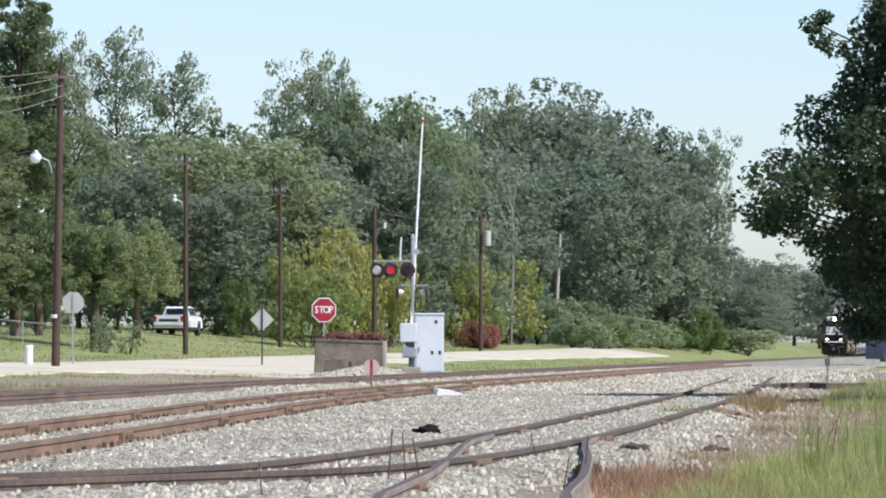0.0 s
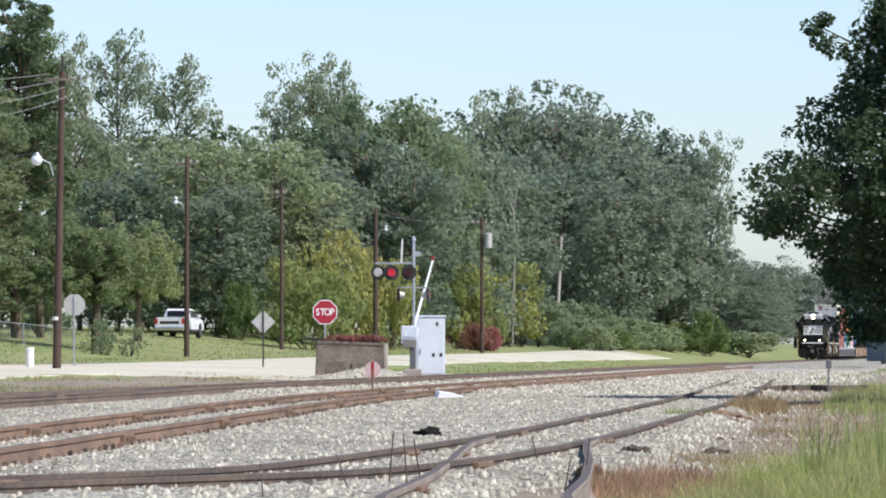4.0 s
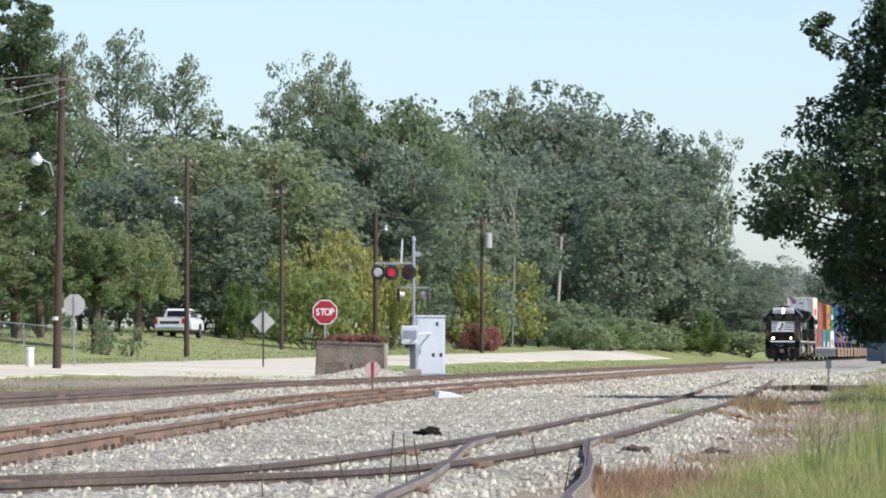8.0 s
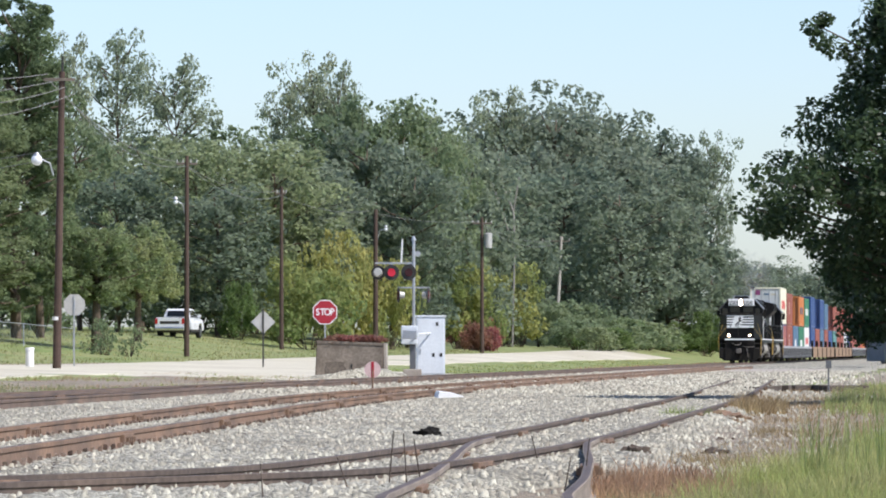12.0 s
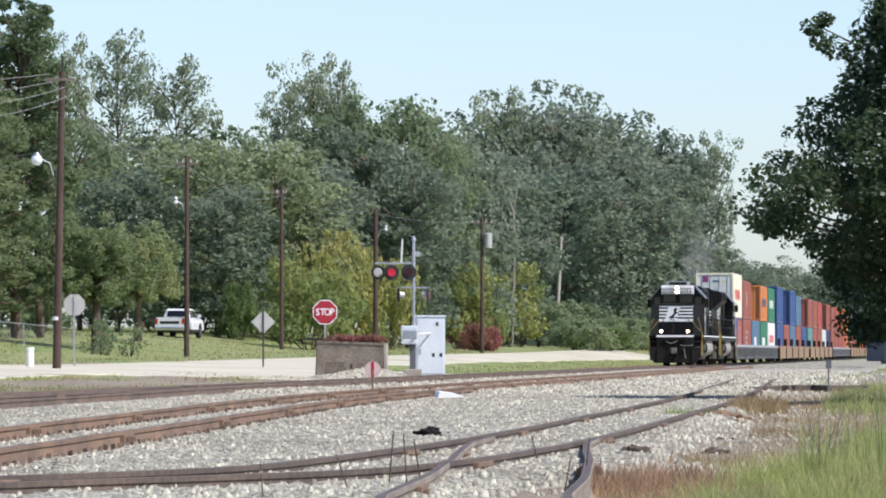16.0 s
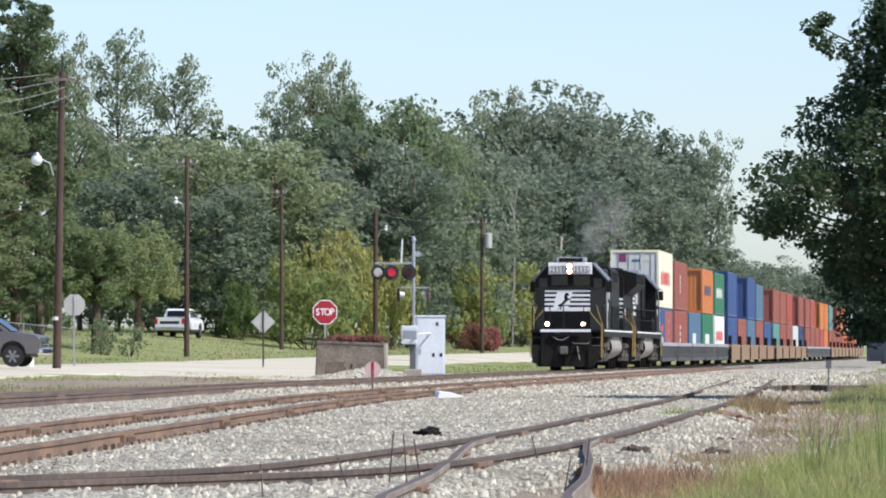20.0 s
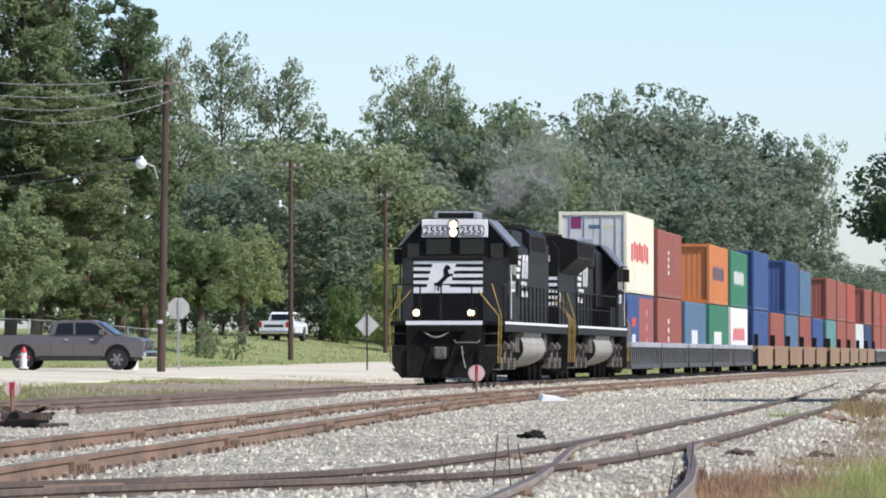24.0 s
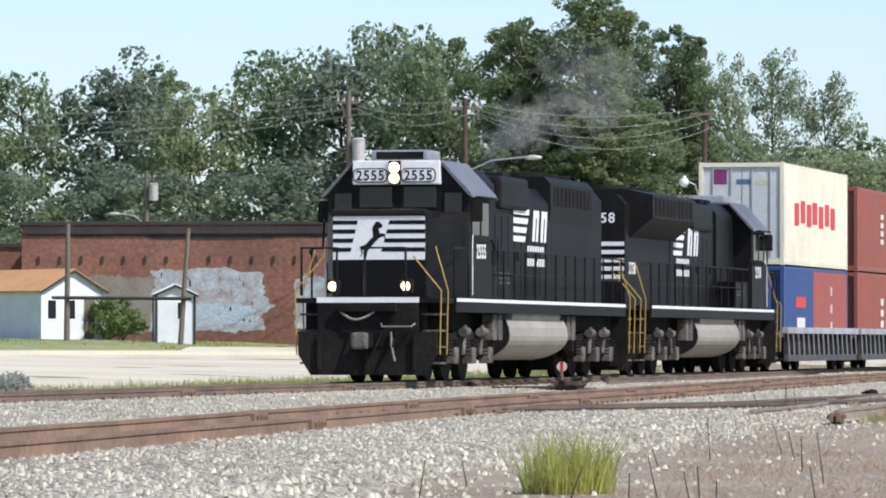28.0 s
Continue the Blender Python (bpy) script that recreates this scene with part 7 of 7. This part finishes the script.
        a = [bm.verts.new(p) for p in ((-1.72, s * 1.5, 1.7), (-0.2, s * 0.985, 1.7), (-0.2, s * 0.985, 3.3), (-1.72, s * 1.5, 3.5))]
        b = [bm.verts.new(p) for p in ((-1.72, s * 0.9, 1.7), (-0.2, s * 0.9, 1.7), (-0.2, s * 0.9, 3.3), (-1.72, s * 0.9, 3.5))]
        for f in ((0, 1, 2, 3),):
            bm.faces.new([a[i] for i in f]), bm.faces.new([b[i] for i in f])
        for i in range(4):
            bm.faces.new((a[i], a[(i + 1) % 4], b[(i + 1) % 4], b[i]))
        bmesh.ops.recalc_face_normals(bm, faces=bm.faces)
        part("nose_cheek", bm, BLACK, t)
    part("nose_panel", box(0.0, 0.012, -0.965, 0.965, 2.49, 3.38, 0.003), WHITE, t, "white nose panel")
    for k in range(4):
        z = 3.21 - 0.185 * k
        part("black_bar", prism([(-0.965, z), (-0.46 - 0.045 * k, z), (-0.44 - 0.045 * k, z + 0.085), (-0.965, z + 0.085)], "x", 0.012, 0.017), BLACK, t)
        part("black_bar", prism([(0.965, z), (0.20 - 0.05 * k, z), (0.225 - 0.05 * k, z + 0.085), (0.965, z + 0.085)], "x", 0.012, 0.017), BLACK, t)
    horse = [(-0.42, 2.52), (-0.36, 2.62), (-0.40, 2.76), (-0.28, 2.80), (-0.12, 2.96), (-0.14, 3.14), (-0.06, 3.27), (0.02, 3.26), (0.08, 3.18), (0.04, 3.13), (-0.01, 3.14), (0.02, 3.03),
             (0.13, 3.02), (0.14, 2.92), (0.09, 2.97), (0.0, 2.93), (-0.14, 2.78), (-0.24, 2.66), (-0.26, 2.54), (-0.31, 2.55), (-0.29, 2.68), (-0.35, 2.70), (-0.34, 2.6)]
    part("emblem", prism(horse, "x", 0.012, 0.018), BLACK, t, "black rearing animal emblem")
    part("visor", box(-0.06, 0.05, -0.99, 0.99, 3.40, 3.52, 0.02), GRIME, t)
    part("nose_door", box(0.0, 0.012, -0.35, 0.35, 1.75, 2.47, 0.004), BLACK, t)
    # number boards and headlight
    part("number_board", box(-1.72, -1.56, -0.93, 0.93, 4.07, 4.57, 0.02), WHITE, t, "white number board")
    for y in (-0.55, 0.47):
        part("board_frame", prism(pill(y, 4.26, 0.37, 0.15), "x", -1.56, -1.552), GRIME, t)
        part("board_face", prism(pill(y, 4.26, 0.345, 0.125), "x", -1.552, -1.546), WHITE, t)
        writing("number", number, 0.29, GRIME, t, Matrix.Translation((-1.543, y, 4.25)) @ FRONTAL, 0.003, 0.95)
    part("headlight_box", box(-1.58, -1.50, -0.15, 0.10, 4.08, 4.56, 0.02), GRIME, t)
    for z in (4.2, 4.42):
        # added disc behind each lamp, its orange glow standing for flare
        part("lamp_halo", tube((-1.5, -0.03, z), (-1.492, -0.03, z), 0.115, n=18), CABGLASS if second else LAMP_HALO, t)
        part("headlight", tube((-1.5, -0.03, z), (-1.485, -0.03, z), 0.070, n=16), CABGLASS if second else LAMP_ON, t, "round headlight")
    for y in (-0.8, 0.72):
        part("ditch_light_box", box(0.55, 0.72, y - 0.14, y + 0.14, 1.80, 2.08, 0.03), GRIME, t)
        part("lamp_halo", tube((0.72, y, 1.94), (0.728, y, 1.94), 0.098, n=18), CABGLASS if second else LAMP_HALO, t)
        part("ditch_light", tube((0.72, y, 1.94), (0.735, y, 1.94), 0.052, n=16), CABGLASS if second else DITCH_ON, t, "round ditch light")
    # front rails
    for y0, y1 in ((-1.42, -0.68), (-0.1, 0.75)):
        handrail(t, [(0.85, y0, 1.75), (0.85, y0, 2.72), (0.85, y1, 2.72), (0.85, y1, 1.75)], [], 1.7, r=0.03)
    for s in (-1, 1):
        handrail(t, [(-0.1, s * 1.48, 2.62), (-0.25, s * 1.5, 2.72), (-1.3, s * 1.5, 2.75), (-1.5, s * 1.52, 3.35)], [(-0.35, s * 1.5, 2.7)], 1.7)
        xs = [-4.2 - 1.12 * k for k in range(14)]
        handrail(t, [(-4.1, s * 1.48, 2.95), (-4.4, s * 1.48, 2.76), (xs[-1], s * 1.48, 2.76), (rear + 0.6, s * 1.44, 2.70)], [(x, s * 1.48, 2.76) for x in xs], 1.7)
        bm = bmesh.new()
        add_path(bm, [(-4.3, s * 1.48, 2.25), (xs[-1], s * 1.48, 2.25)], 0.015)
        part("mid_rail", bm, BLACK, t)
    # white mark and unit number on both flanks
    for s in (-1, 1):
        def along(x):
            return x if s > 0 else -21.6 - x
        stripes(t, along(-8.9), along(-10.6), 3.05, 3.75, s * 0.937)
        for x0 in (-10.95, -11.85):
            part("mark_block", prism([(along(x0), 3.05), (along(x0 - 0.62), 3.05), (along(x0 - 0.78), 3.75), (along(x0 - 0.16), 3.75)], "y", min(s * 0.937, s * 0.943), max(s * 0.937, s * 0.943)), WHITE, t)
            part("mark_cut", prism([(along(x0 - 0.26), 3.05), (along(x0 - 0.36), 3.05), (along(x0 - 0.50), 3.58), (along(x0 - 0.40), 3.58)], "y", min(s * 0.943, s * 0.947), max(s * 0.943, s * 0.947)), BLACK, t)
        for z, n in ((2.78, 7), (2.5, 8)):
            for k in range(n):
                part("marking", box(-10.6 - k * 0.27, -10.42 - k * 0.27, min(s * 0.937, s * 0.943), max(s * 0.937, s * 0.943), z, z + 0.17), WHITE, t)
        m = (SIDE if s > 0 else pose(0, 0, 0, 90, 0, 0))
        writing("number", number, 0.42, WHITE, t, Matrix.Translation((-2.9, s * 1.512, 2.68)) @ m)
        if second:
            writing("number", number, 0.40, WHITE, t, Matrix.Translation((rear + 2.0, s * 0.93, 2.6)) @ m)
    if second:
        for k in range(5):
            part("stripe", box(rear + 1.08, rear + 1.092, -0.9, 0.9, 2.35 + 0.2 * k, 2.45 + 0.2 * k), WHITE, t)
        writing("number", number, 0.34, WHITE, t, Matrix.Translation((rear + 1.09, -0.30, 3.82)) @ pose(0, 0, 0, 90, 0, -90))
    return t


def flipped(thing, back):
    MOVING.append((thing, back, RAIL, 180))
    return thing


lead = on_train(locomotive("black diesel locomotive with white-striped nose and lit headlights", "2555"), 0)
helper = flipped(locomotive("black diesel locomotive coupled backwards with flared radiators", "2758", True), 41.4)


def smoke():
    """Thin exhaust in small see-through flakes that drift with the train."""
    m = bpy.data.materials.new("thin grey smoke")
    m.use_nodes = True
    n, l = m.node_tree.nodes, m.node_tree.links
    clear, grey, mix = n.new("ShaderNodeBsdfTransparent"), n.new("ShaderNodeBsdfTranslucent"), n.new("ShaderNodeMixShader")
    body, both = n.new("ShaderNodeBsdfDiffuse"), n.new("ShaderNodeMixShader")
    grey.inputs["Color"].default_value = body.inputs["Color"].default_value = (0.55, 0.55, 0.52, 1)
    mix.inputs[0].default_value = 0.05
    l.new(body.outputs[0], both.inputs[1]), l.new(grey.outputs[0], both.inputs[2])
    l.new(clear.outputs[0], mix.inputs[1]), l.new(both.outputs[0], mix.inputs[2])
    l.new(mix.outputs[0], n["Material Output"].inputs["Surface"])
    t = empty("exhaust_smoke", "thin grey exhaust smoke trailing from the locomotive stacks", "smoke")
    rng = np.random.default_rng(88)
    for k in range(11):
        f = k / 10
        c = Vector((-10.5 - 14 * f + rng.uniform(-0.9, 0.9), rng.uniform(-0.7, 0.5) + 0.3 * f, 4.95 + 2.2 * f ** 0.75 + rng.uniform(-0.2, 0.3)))
        me = leaf_mesh("puff", [((0, 0, 0), 0.7 + 0.9 * f)], 0.42 + 0.25 * f, m, rng, 13, 0.0)
        ob = new("puff", me)
        ob.parent = t
        ob.location = c
    return t


exhaust = on_train(smoke(), 0)


def motions():
    """The train runs at an even pace."""
    times = [0, 0.1, 0.3] + list(range(1, 28)) + [27.7, 27.9, 28]
    for thing, back, z, turn in MOVING:
        rows = []
        for t in times:
            p = place(nose(t) + back, 0, z)
            rows.append((t, pose(p.x, p.y, p.z, 0, 0, HEADING + turn)))
        walk(thing, rows)

    walk(boom, [(t, boom_pose(e)) for t, e in ((0, 82), (0.5, 73), (1, 65), (1.5, 59), (2, 53), (2.5, 44.5), (3, 37.5), (3.5, 30.5), (4.2, 17), (4.8, 6), (5.3, 1), (6, 0.5), (28, 0.5))])
    rows = []
    for t, x in ((0, -24.5), (13, -24.5), (14.5, -23.8), (15.5, -22.5), (16.5, -20.3), (17, -19.48), (17.5, -19.08), (18, -18.78), (18.5, -18.54), (19, -18.34), (19.5, -18.2), (20, -18.17), (28, -18.17)):
        rows.append((t, stand(x + 0.22, 212, -7, 0.08)))
    walk(driven, rows)


motions()
